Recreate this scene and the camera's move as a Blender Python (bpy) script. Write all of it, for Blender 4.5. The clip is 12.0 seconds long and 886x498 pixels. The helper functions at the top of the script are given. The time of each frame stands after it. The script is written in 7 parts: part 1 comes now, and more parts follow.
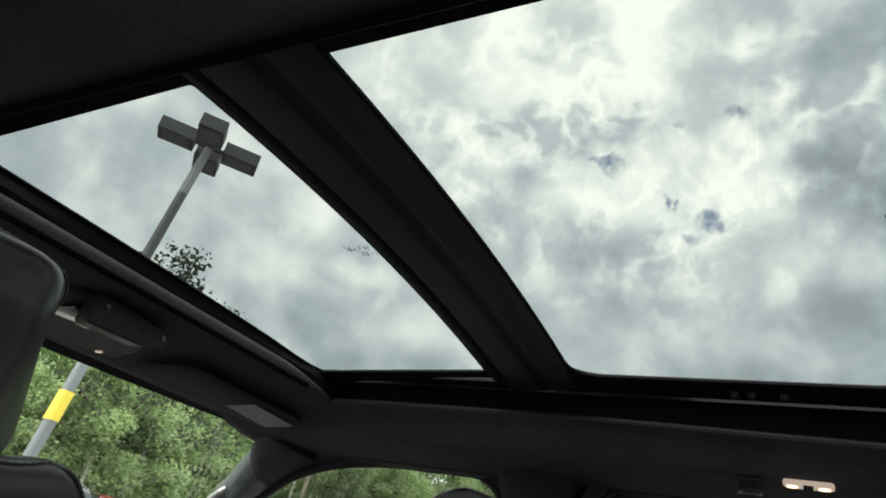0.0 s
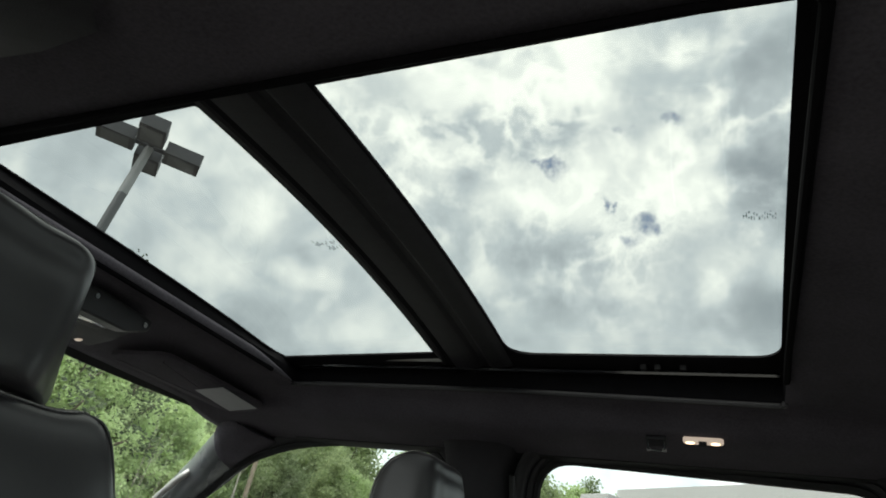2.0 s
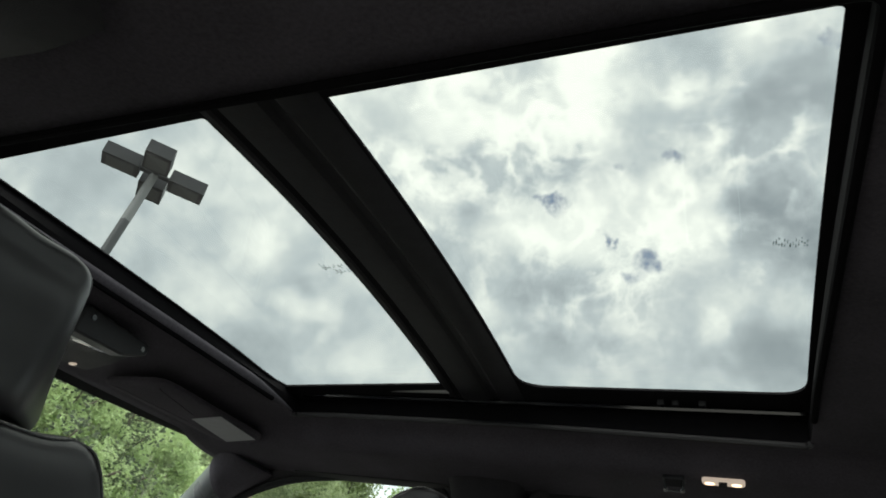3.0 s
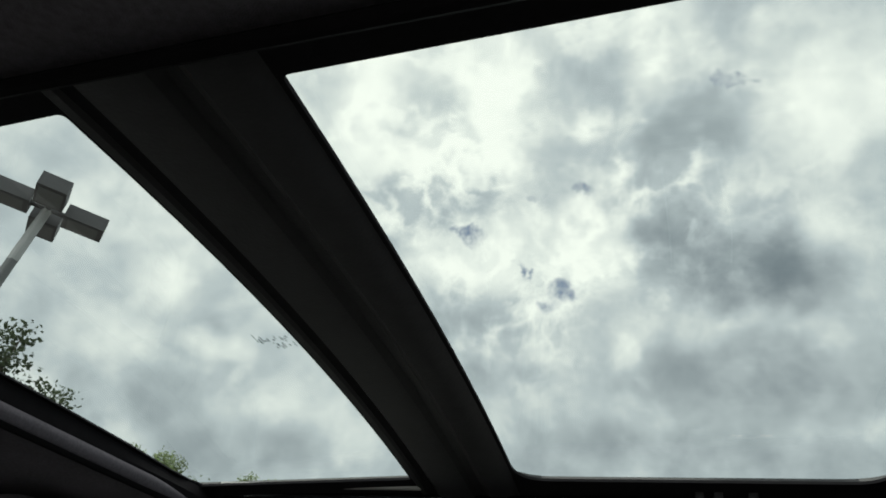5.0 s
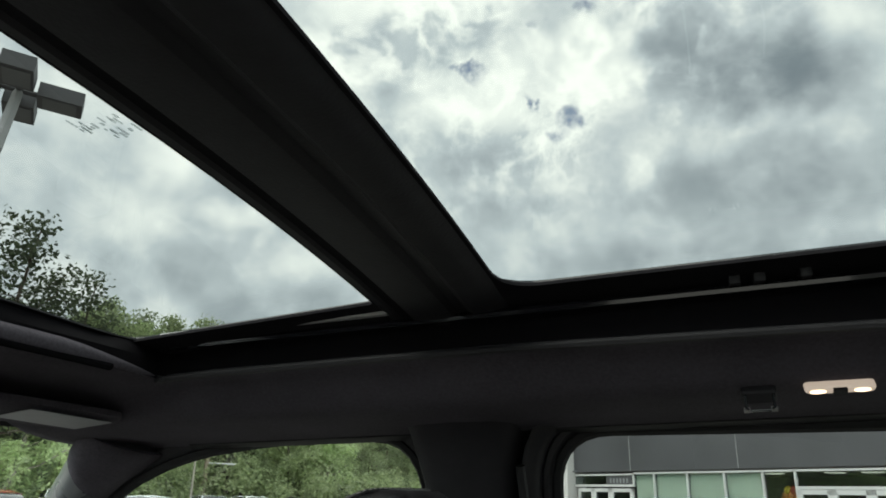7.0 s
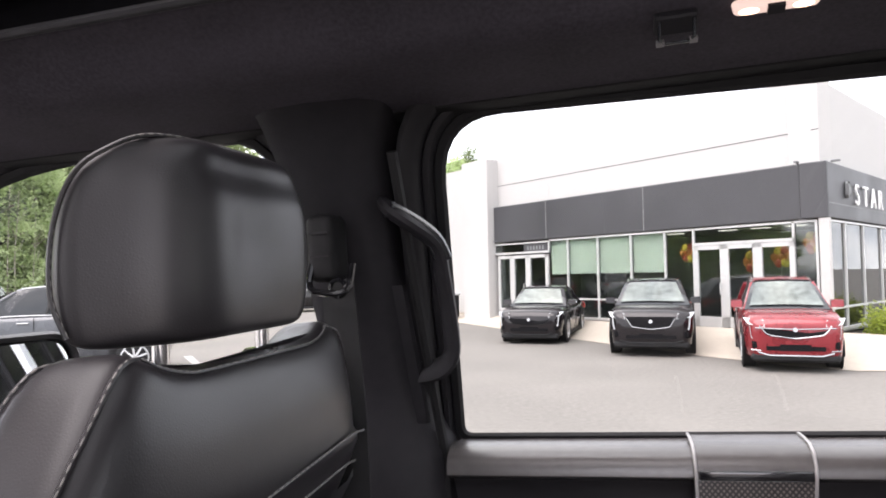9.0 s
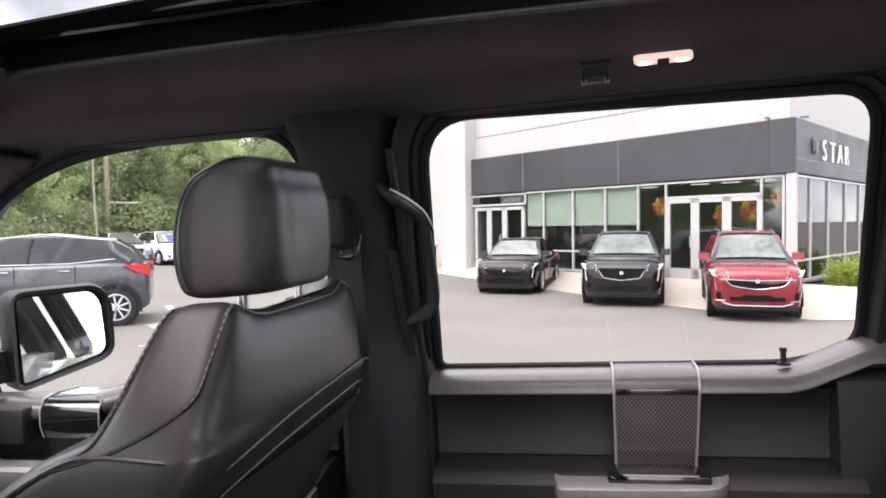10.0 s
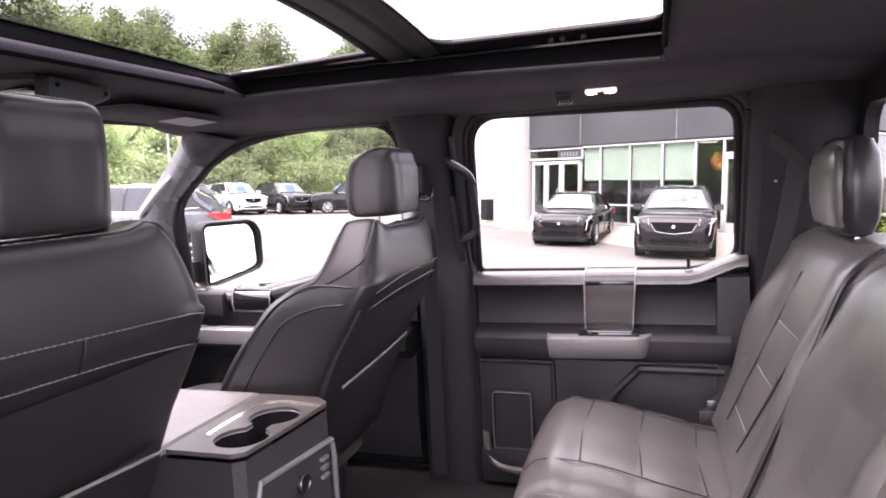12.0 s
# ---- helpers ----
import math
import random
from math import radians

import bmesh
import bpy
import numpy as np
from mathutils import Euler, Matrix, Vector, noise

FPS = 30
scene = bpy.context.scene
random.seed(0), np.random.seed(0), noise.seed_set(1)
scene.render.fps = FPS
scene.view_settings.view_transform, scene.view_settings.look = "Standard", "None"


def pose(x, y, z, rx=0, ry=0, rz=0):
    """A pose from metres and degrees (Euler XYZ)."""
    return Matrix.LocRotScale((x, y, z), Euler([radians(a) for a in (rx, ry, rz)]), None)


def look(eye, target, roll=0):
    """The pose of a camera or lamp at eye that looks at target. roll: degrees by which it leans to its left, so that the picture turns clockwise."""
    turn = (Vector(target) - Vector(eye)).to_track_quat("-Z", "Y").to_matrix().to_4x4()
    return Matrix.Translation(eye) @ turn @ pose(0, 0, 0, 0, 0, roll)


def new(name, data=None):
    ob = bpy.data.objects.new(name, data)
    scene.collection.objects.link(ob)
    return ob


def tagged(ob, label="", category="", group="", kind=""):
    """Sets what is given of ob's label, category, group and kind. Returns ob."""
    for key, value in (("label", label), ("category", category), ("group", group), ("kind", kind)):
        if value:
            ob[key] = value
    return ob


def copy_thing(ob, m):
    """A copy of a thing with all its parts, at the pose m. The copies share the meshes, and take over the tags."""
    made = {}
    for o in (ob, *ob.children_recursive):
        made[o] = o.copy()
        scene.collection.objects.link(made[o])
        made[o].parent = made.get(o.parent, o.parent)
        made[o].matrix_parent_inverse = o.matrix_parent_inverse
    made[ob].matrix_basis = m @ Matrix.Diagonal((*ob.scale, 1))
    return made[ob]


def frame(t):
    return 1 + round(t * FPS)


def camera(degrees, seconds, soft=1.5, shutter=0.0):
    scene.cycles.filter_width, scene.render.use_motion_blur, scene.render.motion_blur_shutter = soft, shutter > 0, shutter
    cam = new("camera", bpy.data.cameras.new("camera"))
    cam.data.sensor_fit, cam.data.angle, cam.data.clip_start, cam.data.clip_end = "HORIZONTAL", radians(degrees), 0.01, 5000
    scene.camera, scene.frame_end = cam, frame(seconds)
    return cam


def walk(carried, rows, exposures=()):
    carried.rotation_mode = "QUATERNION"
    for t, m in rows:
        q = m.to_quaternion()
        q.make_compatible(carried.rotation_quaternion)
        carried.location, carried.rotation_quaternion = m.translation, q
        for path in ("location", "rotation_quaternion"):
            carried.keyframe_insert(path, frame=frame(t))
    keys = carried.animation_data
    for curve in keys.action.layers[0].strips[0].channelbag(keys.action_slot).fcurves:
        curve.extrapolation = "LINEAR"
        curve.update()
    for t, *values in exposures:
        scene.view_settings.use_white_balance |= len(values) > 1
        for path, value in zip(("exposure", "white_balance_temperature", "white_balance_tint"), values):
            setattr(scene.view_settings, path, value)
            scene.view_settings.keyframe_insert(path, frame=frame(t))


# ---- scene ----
cam = camera(66.9, 12.0, 1.8)
PATH = [
    (0, (0.385, -0.708, 1.576), (-0.557, 0.814, 2.469), 12.4),
    (0.5, (0.413, -0.782, 1.539), (-0.442, 0.796, 2.421), 12.3),
    (1, (0.433, -0.812, 1.514), (-0.381, 0.785, 2.4), 10.5),
    (1.5, (0.443, -0.826, 1.496), (-0.357, 0.769, 2.398), 10.0),
    (2, (0.444, -0.836, 1.489), (-0.347, 0.751, 2.415), 10.0),
    (2.5, (0.446, -0.837, 1.484), (-0.354, 0.727, 2.44), 10.4),
    (3, (0.412, -0.804, 1.494), (-0.377, 0.731, 2.505), 11.3),
    (3.5, (0.352, -0.754, 1.534), (-0.382, 0.757, 2.619), 11.9),
    (3.7, (0.332, -0.754, 1.541), (-0.364, 0.751, 2.66), 11.9),
    (5.5, (0.213, -0.58, 1.69), (-0.329, 1.01, 2.776), 4.9),
    (6, (0.22, -0.55, 1.693), (-0.36, 1.089, 2.682), 3.6),
    (6.2, (0.217, -0.495, 1.71), (-0.386, 1.174, 2.635), 2.5),
    (6.5, (0.22, -0.449, 1.721), (-0.41, 1.257, 2.553), 0.9),
    (6.7, (0.219, -0.415, 1.719), (-0.419, 1.311, 2.502), 0.2),
    (8.3, (0.222, -0.135, 1.637), (-0.337, 1.757, 1.962), -4.4),
    (8.5, (0.22, -0.121, 1.628), (-0.307, 1.792, 1.873), -4.4),
    (9, (0.222, -0.131, 1.609), (-0.262, 1.808, 1.688), -3.7),
    (9.5, (0.246, -0.242, 1.619), (-0.203, 1.706, 1.594), -2.8),
    (10, (0.276, -0.382, 1.637), (-0.151, 1.57, 1.565), -3.4),
    (10.5, (0.277, -0.525, 1.666), (-0.197, 1.416, 1.579), -3.4),
    (11, (0.323, -0.743, 1.651), (-0.2, 1.183, 1.525), -2.4),
    (11.5, (0.398, -0.913, 1.654), (-0.182, 0.992, 1.465), -3.0),
    (12, (0.485, -1.096, 1.643), (-0.114, 0.802, 1.442), -3.0),
]
EXPOSURES = [(0.0, 1.84, 6550, 4), (1.0, 1.94, 6550, 4), (3.7, 1.90, 6520, 4), (5.5, 1.72, 6450, 2), (6.0, 1.50, 6450, 1), (6.7, 1.68, 6450, 1), (8.3, 3.0, 6600, 25), (8.6, 3.0, 6600, 25), (9.5, 2.7, 6600, 26), (10.0, 2.82, 6600, 26), (10.5, 2.88, 6600, 26), (11.5, 3.08, 6600, 28), (12.0, 3.6, 6600, 37)]
LAMP_TURN = 50
# The truck stands nose-down by its rake; TRUCK lays the cab's own axes into the world.
TRUCK = Matrix.Translation((0, 0, 0.15)) @ Vector((0.045, 0.012, 1)).rotation_difference(Vector((0, 0, 1))).to_matrix().to_4x4()
walk(cam, [(t, TRUCK @ look(eye, target, roll)) for t, eye, target, roll in PATH], EXPOSURES)

# ---- world and sun ----


def make_world():
    world = bpy.data.worlds.new("overcast_sky")
    scene.world = world
    world.use_nodes = True
    nt = world.node_tree
    nt.nodes.clear()
    N = nt.nodes.new
    L = nt.links.new

    def math_node(op, a, b=None, clamp=False):
        n = N("ShaderNodeMath")
        n.operation, n.use_clamp = op, clamp
        for i, v in enumerate((a, b)):
            if v is None:
                continue
            if isinstance(v, (int, float)):
                n.inputs[i].default_value = v
            else:
                L(v, n.inputs[i])
        return n.outputs[0]

    def ramp(fac, *stops):
        n = N("ShaderNodeMapRange")
        n.interpolation_type = "SMOOTHSTEP"
        L(fac, n.inputs[0])
        for i, v in enumerate(stops):
            n.inputs[i + 1].default_value = v
        return n.outputs[0]

    sky = N("ShaderNodeTexSky")
    sky.sky_type, sky.sun_disc = "NISHITA", False
    sky.sun_elevation, sky.sun_rotation = radians(60), radians(220)
    geo = N("ShaderNodeTexCoord")
    sep = N("ShaderNodeSeparateXYZ")
    L(geo.outputs["Generated"], sep.inputs[0])
    up = math_node("ADD", math_node("MAXIMUM", sep.outputs[2], 0.0), 0.35)
    comb = N("ShaderNodeCombineXYZ")
    L(math_node("DIVIDE", sep.outputs[0], up), comb.inputs[0])
    L(math_node("DIVIDE", sep.outputs[1], up), comb.inputs[1])

    def cloud(scale, detail, rough, warp, offset):
        n = N("ShaderNodeTexNoise")
        n.inputs["Scale"].default_value, n.inputs["Detail"].default_value = scale, detail
        n.inputs["Roughness"].default_value, n.inputs["Distortion"].default_value = rough, warp
        m = N("ShaderNodeMapping")
        m.inputs["Location"].default_value = offset
        L(geo.outputs["Generated"], m.inputs["Vector"])
        L(m.outputs[0], n.inputs["Vector"])
        return n.outputs["Fac"]

    def spot(px, py, sx, sy, fuzz):
        """A soft cloud bank centred at (px, py) on the cloud deck, 1 inside and 0 outside."""
        dx = math_node("DIVIDE", math_node("SUBTRACT", warped_x, px), sx)
        dy = math_node("DIVIDE", math_node("SUBTRACT", warped_y, py), sy)
        r = math_node("SQRT", math_node("ADD", math_node("MULTIPLY", dx, dx), math_node("MULTIPLY", dy, dy)))
        return ramp(r, 1.0 - fuzz, 1.0 + fuzz, 1.0, 0.0)

    split = N("ShaderNodeSeparateXYZ")
    L(comb.outputs[0], split.inputs[0])

    def warp(axis, scale, detail, amount, offset):
        """One axis of the deck, shifted by a noise of zero mean."""
        return math_node("ADD", axis, math_node("MULTIPLY", math_node("SUBTRACT", cloud(scale, detail, 0.5, 0.0, offset), 0.5), amount))

    warped_x = warp(split.outputs[0], 9.0, 4, 0.17, (4.1, 2.2, 0))
    warped_y = warp(split.outputs[1], 9.0, 4, 0.17, (1.7, 8.4, 0))
    big = cloud(4.0, 3, 0.5, 0.1, (3.3, 7.1, 1.0))
    fine = cloud(9.0, 4, 0.5, 0.15, (9.4, 0.6, 4.0))
    wisp = cloud(26.0, 4, 0.55, 0.2, (2.4, 5.5, 2.0))

    def seam(scale, detail, wide, offset):
        """Thin bright filaments, where a noise crosses its middle."""
        n = cloud(scale, detail, 0.55, 0.25, offset)
        return ramp(math_node("ABSOLUTE", math_node("SUBTRACT", n, 0.5)), 0.0, wide, 1.0, 0.0)

    patchy = ramp(fine, 0.40, 0.62, 0.0, 1.0)
    broken = math_node("MULTIPLY", patchy, math_node("ADD", math_node("MULTIPLY", spot(-0.25, 0.75, 0.36, 0.34, 0.6), 0.85), 0.15))
    seams = math_node("ADD", math_node("MULTIPLY", seam(7.0, 5, 0.066, (0.3, 5.1, 2.0)), 0.31), math_node("MULTIPLY", seam(13.0, 5, 0.088, (6.7, 0.45, 0)), 0.27))
    tone = math_node("ADD", math_node("MULTIPLY", big, 0.40), math_node("ADD", math_node("MULTIPLY", fine, 0.44), math_node("MULTIPLY", wisp, 0.16)))
    light = math_node("ADD", ramp(tone, 0.32, 0.68, 0.24, 0.74), math_node("MULTIPLY", seams, broken))
    for x, y, sx, sy, fuzz, weight in DARK:
        light = math_node("SUBTRACT", light, math_node("MULTIPLY", spot(x, y, sx, sy, fuzz), weight * 0.8))
    for x, y, sx, sy, fuzz, weight in BRIGHT:
        light = math_node("ADD", light, math_node("MULTIPLY", spot(x, y, sx, sy, fuzz), weight))
    light = ramp(light, -0.35, 1.15, 0.0, 1.0)
    mix = N("ShaderNodeValToRGB")
    mix.color_ramp.elements[0].position, mix.color_ramp.elements[0].color = 0.0, (0.20, 0.24, 0.272, 1)
    mix.color_ramp.elements[1].position, mix.color_ramp.elements[1].color = 1.0, (1.17, 1.185, 1.11, 1)
    middle = mix.color_ramp.elements.new(0.5)
    middle.color = (0.585, 0.645, 0.672, 1)
    L(light, mix.inputs[0])
    warped_x = warp(split.outputs[0], 22.0, 4, 0.12, (8.1, 3.2, 0))
    warped_y = warp(split.outputs[1], 22.0, 4, 0.12, (2.7, 6.4, 0))
    gap = None
    for x, y, sx, sy, fuzz in GAPS:
        g = spot(x, y, 0.8 * sx, 0.8 * sy, fuzz)
        gap = g if gap is None else math_node("MAXIMUM", gap, g)
    holes = math_node("MULTIPLY", gap, ramp(wisp, 0.36, 0.60, 0.25, 0.85))
    blue = N("ShaderNodeVectorMath")
    blue.operation = "SCALE"
    L(sky.outputs[0], blue.inputs[0])
    blue.inputs["Scale"].default_value = 0.11
    both = N("ShaderNodeMix")
    both.data_type = "RGBA"
    L(holes, both.inputs[0])
    L(mix.outputs[0], both.inputs[6])
    L(blue.outputs[0], both.inputs[7])
    bg = N("ShaderNodeBackground")
    L(both.outputs[2], bg.inputs[0])
    bg.inputs[1].default_value = SKY_STRENGTH
    out = N("ShaderNodeOutputWorld")
    L(bg.outputs[0], out.inputs[0])


# Cloud deck: centre, size, softness and weight of the darker banks and of the thin bright parts, and the gaps to the blue.
DARK = ((0.0, 1.62, 1.3, 0.62, 0.75, 0.16), (-0.338, 0.755, 0.122, 0.042, 0.6, 0.42), (-0.297, 0.614, 0.0618, 0.07, 0.7, 0.24), (-0.0592, 0.556, 0.0538, 0.0676, 0.7, 0.24), (0.102, 0.921, 0.148, 0.109, 0.45, 0.5), (0.0294, 0.729, 0.0697, 0.149, 0.7, 0.28), (0.156, 0.969, 0.0877, 0.0714, 0.6, 0.18), (-0.297, 1.07, 0.0983, 0.162, 0.8, 0.24), (0.158, 1.18, 0.162, 0.0882, 0.7, 0.26), (0.0107, 1.4, 0.283, 0.0919, 0.8, 0.14), (-0.424, 0.505, 0.0327, 0.0382, 0.6, 0.2), (-0.846, 0.937, 0.0813, 0.0631, 0.7, 0.22), (-1.09, 1.07, 0.103, 0.107, 0.7, 0.3), (-0.919, 1.33, 0.165, 0.0906, 0.7, 0.26), (0.0646, 0.456, 0.0683, 0.0547, 0.7, 0.2))
BRIGHT = ((-0.36, 0.46, 0.34, 0.26, 0.9, 0.24), (-0.334, 0.506, 0.0536, 0.0526, 0.8, 0.34), (-0.401, 0.67, 0.0577, 0.0385, 0.8, 0.25), (-0.19, 0.64, 0.0343, 0.124, 0.8, 0.32), (-0.00813, 0.603, 0.0408, 0.0476, 0.8, 0.24), (-0.267, 0.883, 0.157, 0.0604, 0.8, 0.28), (-0.134, 1.09, 0.158, 0.0549, 0.8, 0.2), (-0.0834, 0.872, 0.0385, 0.0915, 0.8, 0.22), (0.217, 0.871, 0.0609, 0.047, 0.8, 0.25), (0.222, 0.633, 0.0832, 0.0912, 0.8, 0.22), (-0.833, 0.818, 0.0517, 0.0554, 0.8, 0.34), (-0.824, 0.985, 0.0419, 0.0411, 0.8, 0.26), (-0.772, 1.19, 0.118, 0.0703, 0.8, 0.2), (-0.167, 1.27, 0.0661, 0.0774, 0.8, 0.24))
GAPS = ((-0.155, 0.981, 0.032, 0.0262, 0.6), (-0.0964, 0.772, 0.0242, 0.0133, 0.6), (-0.288, 0.831, 0.018, 0.0115, 0.6), (-0.168, 0.777, 0.0133, 0.0126, 0.6), (0.104, 0.615, 0.0205, 0.0101, 0.6), (-0.201, 0.905, 0.00732, 0.022, 0.6))
SKY_STRENGTH = 1.0
make_world()
sun = new("sun", bpy.data.lights.new("sun", "SUN"))
sun.data.energy, sun.data.angle, sun.data.color = 1.3, radians(60), (1.0, 0.97, 0.92)
sun.matrix_basis = look((-32, -38, 87), (0, 0, 0))

# ---- helpers ----
ORIGIN = {}


def thing(name, base, label, category, group="", place=TRUCK):
    """An Empty at base (in its own frame), that carries its parts."""
    ob = new(name)
    ob.empty_display_size = 0.1
    ob.matrix_basis = place @ Matrix.Translation(base)
    ORIGIN[ob] = Vector(base)
    return tagged(ob, label, category, group)


def mesh_from(name, bm, material, smooth=True, angle=40):
    bmesh.ops.recalc_face_normals(bm, faces=bm.faces)
    me = bpy.data.meshes.new(name)
    for f in bm.faces:
        f.smooth = smooth
    if smooth:
        for e in bm.edges:
            if len(e.link_faces) == 2 and e.calc_face_angle(0) > radians(angle):
                e.smooth = False
    bm.to_mesh(me)
    bm.free()
    me.materials.append(material)
    return me


def part(name, bm, material, parent, label="", smooth=True, angle=40):
    """Links a bmesh, given in the frame of its thing, as one mesh under a thing or a part."""
    base = ORIGIN[parent]
    bmesh.ops.translate(bm, vec=-base, verts=bm.verts)
    ob = new(name, mesh_from(name, bm, material, smooth, angle))
    ob.parent = parent
    ORIGIN[ob] = base
    return tagged(ob, label)


def single(name, bm, material, base, label, category, group="", kind="", place=TRUCK, smooth=True, angle=40):
    """A thing of one mesh."""
    bmesh.ops.translate(bm, vec=-Vector(base), verts=bm.verts)
    ob = new(name, mesh_from(name, bm, material, smooth, angle))
    ob.matrix_basis = place @ Matrix.Translation(base)
    ORIGIN[ob] = Vector(base)
    return tagged(ob, label, category, group, kind)


def box(x0, x1, y0, y1, z0, z1, bevel=0.0, seg=2):
    bm = bmesh.new()
    bmesh.ops.create_cube(bm, size=1)
    for v in bm.verts:
        v.co = ((x0 + x1) / 2 + v.co.x * (x1 - x0), (y0 + y1) / 2 + v.co.y * (y1 - y0), (z0 + z1) / 2 + v.co.z * (z1 - z0))
    if bevel:
        bmesh.ops.bevel(bm, geom=bm.edges[:], offset=bevel, segments=seg, affect="EDGES", profile=0.5)
    return bm


def join(*parts):
    """Joins bmeshes into the first."""
    first = parts[0]
    for other in parts[1:]:
        me = bpy.data.meshes.new("joined")
        other.to_mesh(me)
        other.free()
        first.from_mesh(me)
        bpy.data.meshes.remove(me)
    return first


def loft(rings, cap=True, closed=True):
    """A skin over rings of equal point counts."""
    bm = bmesh.new()
    rows = [[bm.verts.new(p) for p in ring] for ring in rings]
    n = len(rows[0])
    for a, b in zip(rows, rows[1:]):
        for i in range(n if closed else n - 1):
            j = (i + 1) % n
            bm.faces.new((a[i], a[j], b[j], b[i]))
    if cap and closed:
        bm.faces.new(rows[0][::-1])
        bm.faces.new(rows[-1])
    return bm


def tube(path, radius, n=8, closed=False, flat=1.0):
    """A round bar along a path."""
    pts = [Vector(p) for p in path]
    rings = []
    count = len(pts)
    side = None
    for i, p in enumerate(pts):
        a = pts[i - 1] if (i or closed) else p
        b = pts[(i + 1) % count] if (i < count - 1 or closed) else p
        d = (b - a).normalized()
        if side is None:
            side = d.orthogonal().normalized()
        side = (side - d * side.dot(d)).normalized()
        up = d.cross(side)
        rings.append([p + radius * (math.cos(k) * side + flat * math.sin(k) * up) for k in (2 * math.pi * q / n for q in range(n))])
    if closed:
        rings.append(rings[0])
    return loft(rings, cap=not closed)


def smooth_path(points, per=6, closed=False):
    """A Catmull-Rom curve through points."""
    pts = [Vector(p) for p in points]
    n = len(pts)
    out = []
    last = n if closed else n - 1
    for i in range(last):
        p0 = pts[i - 1] if (i or closed) else pts[0] * 2 - pts[1]
        p1, p2 = pts[i], pts[(i + 1) % n]
        p3 = pts[(i + 2) % n] if (i + 2 < n or closed) else p2 * 2 - p1
        for k in range(per):
            s = k / per
            out.append(0.5 * (2 * p1 + (p2 - p0) * s + (2 * p0 - 5 * p1 + 4 * p2 - p3) * s * s + (3 * p1 - p0 - 3 * p2 + p3) * s ** 3))
    if not closed:
        out.append(pts[-1])
    return out


def round_loop(points, radii, n=6):
    """A closed 2D outline with rounded corners: n + 1 points a corner."""
    out = []
    m = len(points)
    for i in range(m):
        p, a, b = Vector(points[i]), Vector(points[i - 1]), Vector(points[(i + 1) % m])
        r = radii[i] if hasattr(radii, "__len__") else radii
        da, db = (a - p), (b - p)
        r = min(r, da.length * 0.48, db.length * 0.48)
        s, e = p + da.normalized() * r, p + db.normalized() * r
        for k in range(n + 1):
            q = k / n
            out.append((1 - q) ** 2 * s + 2 * q * (1 - q) * p + q * q * e)
    return out


def grown(loop, d):
    """The 2D outline moved outwards by d."""
    n = len(loop)
    area = sum(loop[i].x * loop[(i + 1) % n].y - loop[(i + 1) % n].x * loop[i].y for i in range(n))
    out = []
    for i in range(n):
        t = loop[(i + 1) % n] - loop[i - 1]
        normal = Vector((t.y, -t.x)).normalized() * (1 if area > 0 else -1)
        out.append(loop[i] + normal * d)
    return out


def sheet(outer, holes, lift):
    """A flat sheet with holes, from 2D outlines; lift turns a 2D point into 3D."""
    bm = bmesh.new()
    edges = []
    for loop in (outer, *holes):
        vs = [bm.verts.new((p[0], p[1], 0)) for p in loop]
        edges += [bm.edges.new((vs[i], vs[(i + 1) % len(vs)])) for i in range(len(vs))]
    bmesh.ops.triangle_fill(bm, edges=edges, use_beauty=True)
    for v in bm.verts:
        v.co = lift(v.co.x, v.co.y)
    return bm


def thicken(ob, depth, offset=0.0):
    m = ob.modifiers.new("thickness", "SOLIDIFY")
    m.thickness, m.offset = depth, offset
    return ob


def disc(center, normal, radius, depth, n=24, bevel=0.0):
    """A round plate with its back at center."""
    bm = bmesh.new()
    bmesh.ops.create_cone(bm, cap_ends=True, segments=n, radius1=radius, radius2=radius, depth=depth)
    q = Vector(normal).to_track_quat("Z", "Y").to_matrix().to_4x4()
    if bevel:
        bmesh.ops.bevel(bm, geom=[e for e in bm.edges if len(e.link_faces) == 2 and e.calc_face_angle(0) > 1], offset=bevel, segments=2, affect="EDGES")
    bmesh.ops.transform(bm, matrix=Matrix.Translation(Vector(center) + Vector(normal).normalized() * depth / 2) @ q, verts=bm.verts)
    return bm


# ---- materials ----


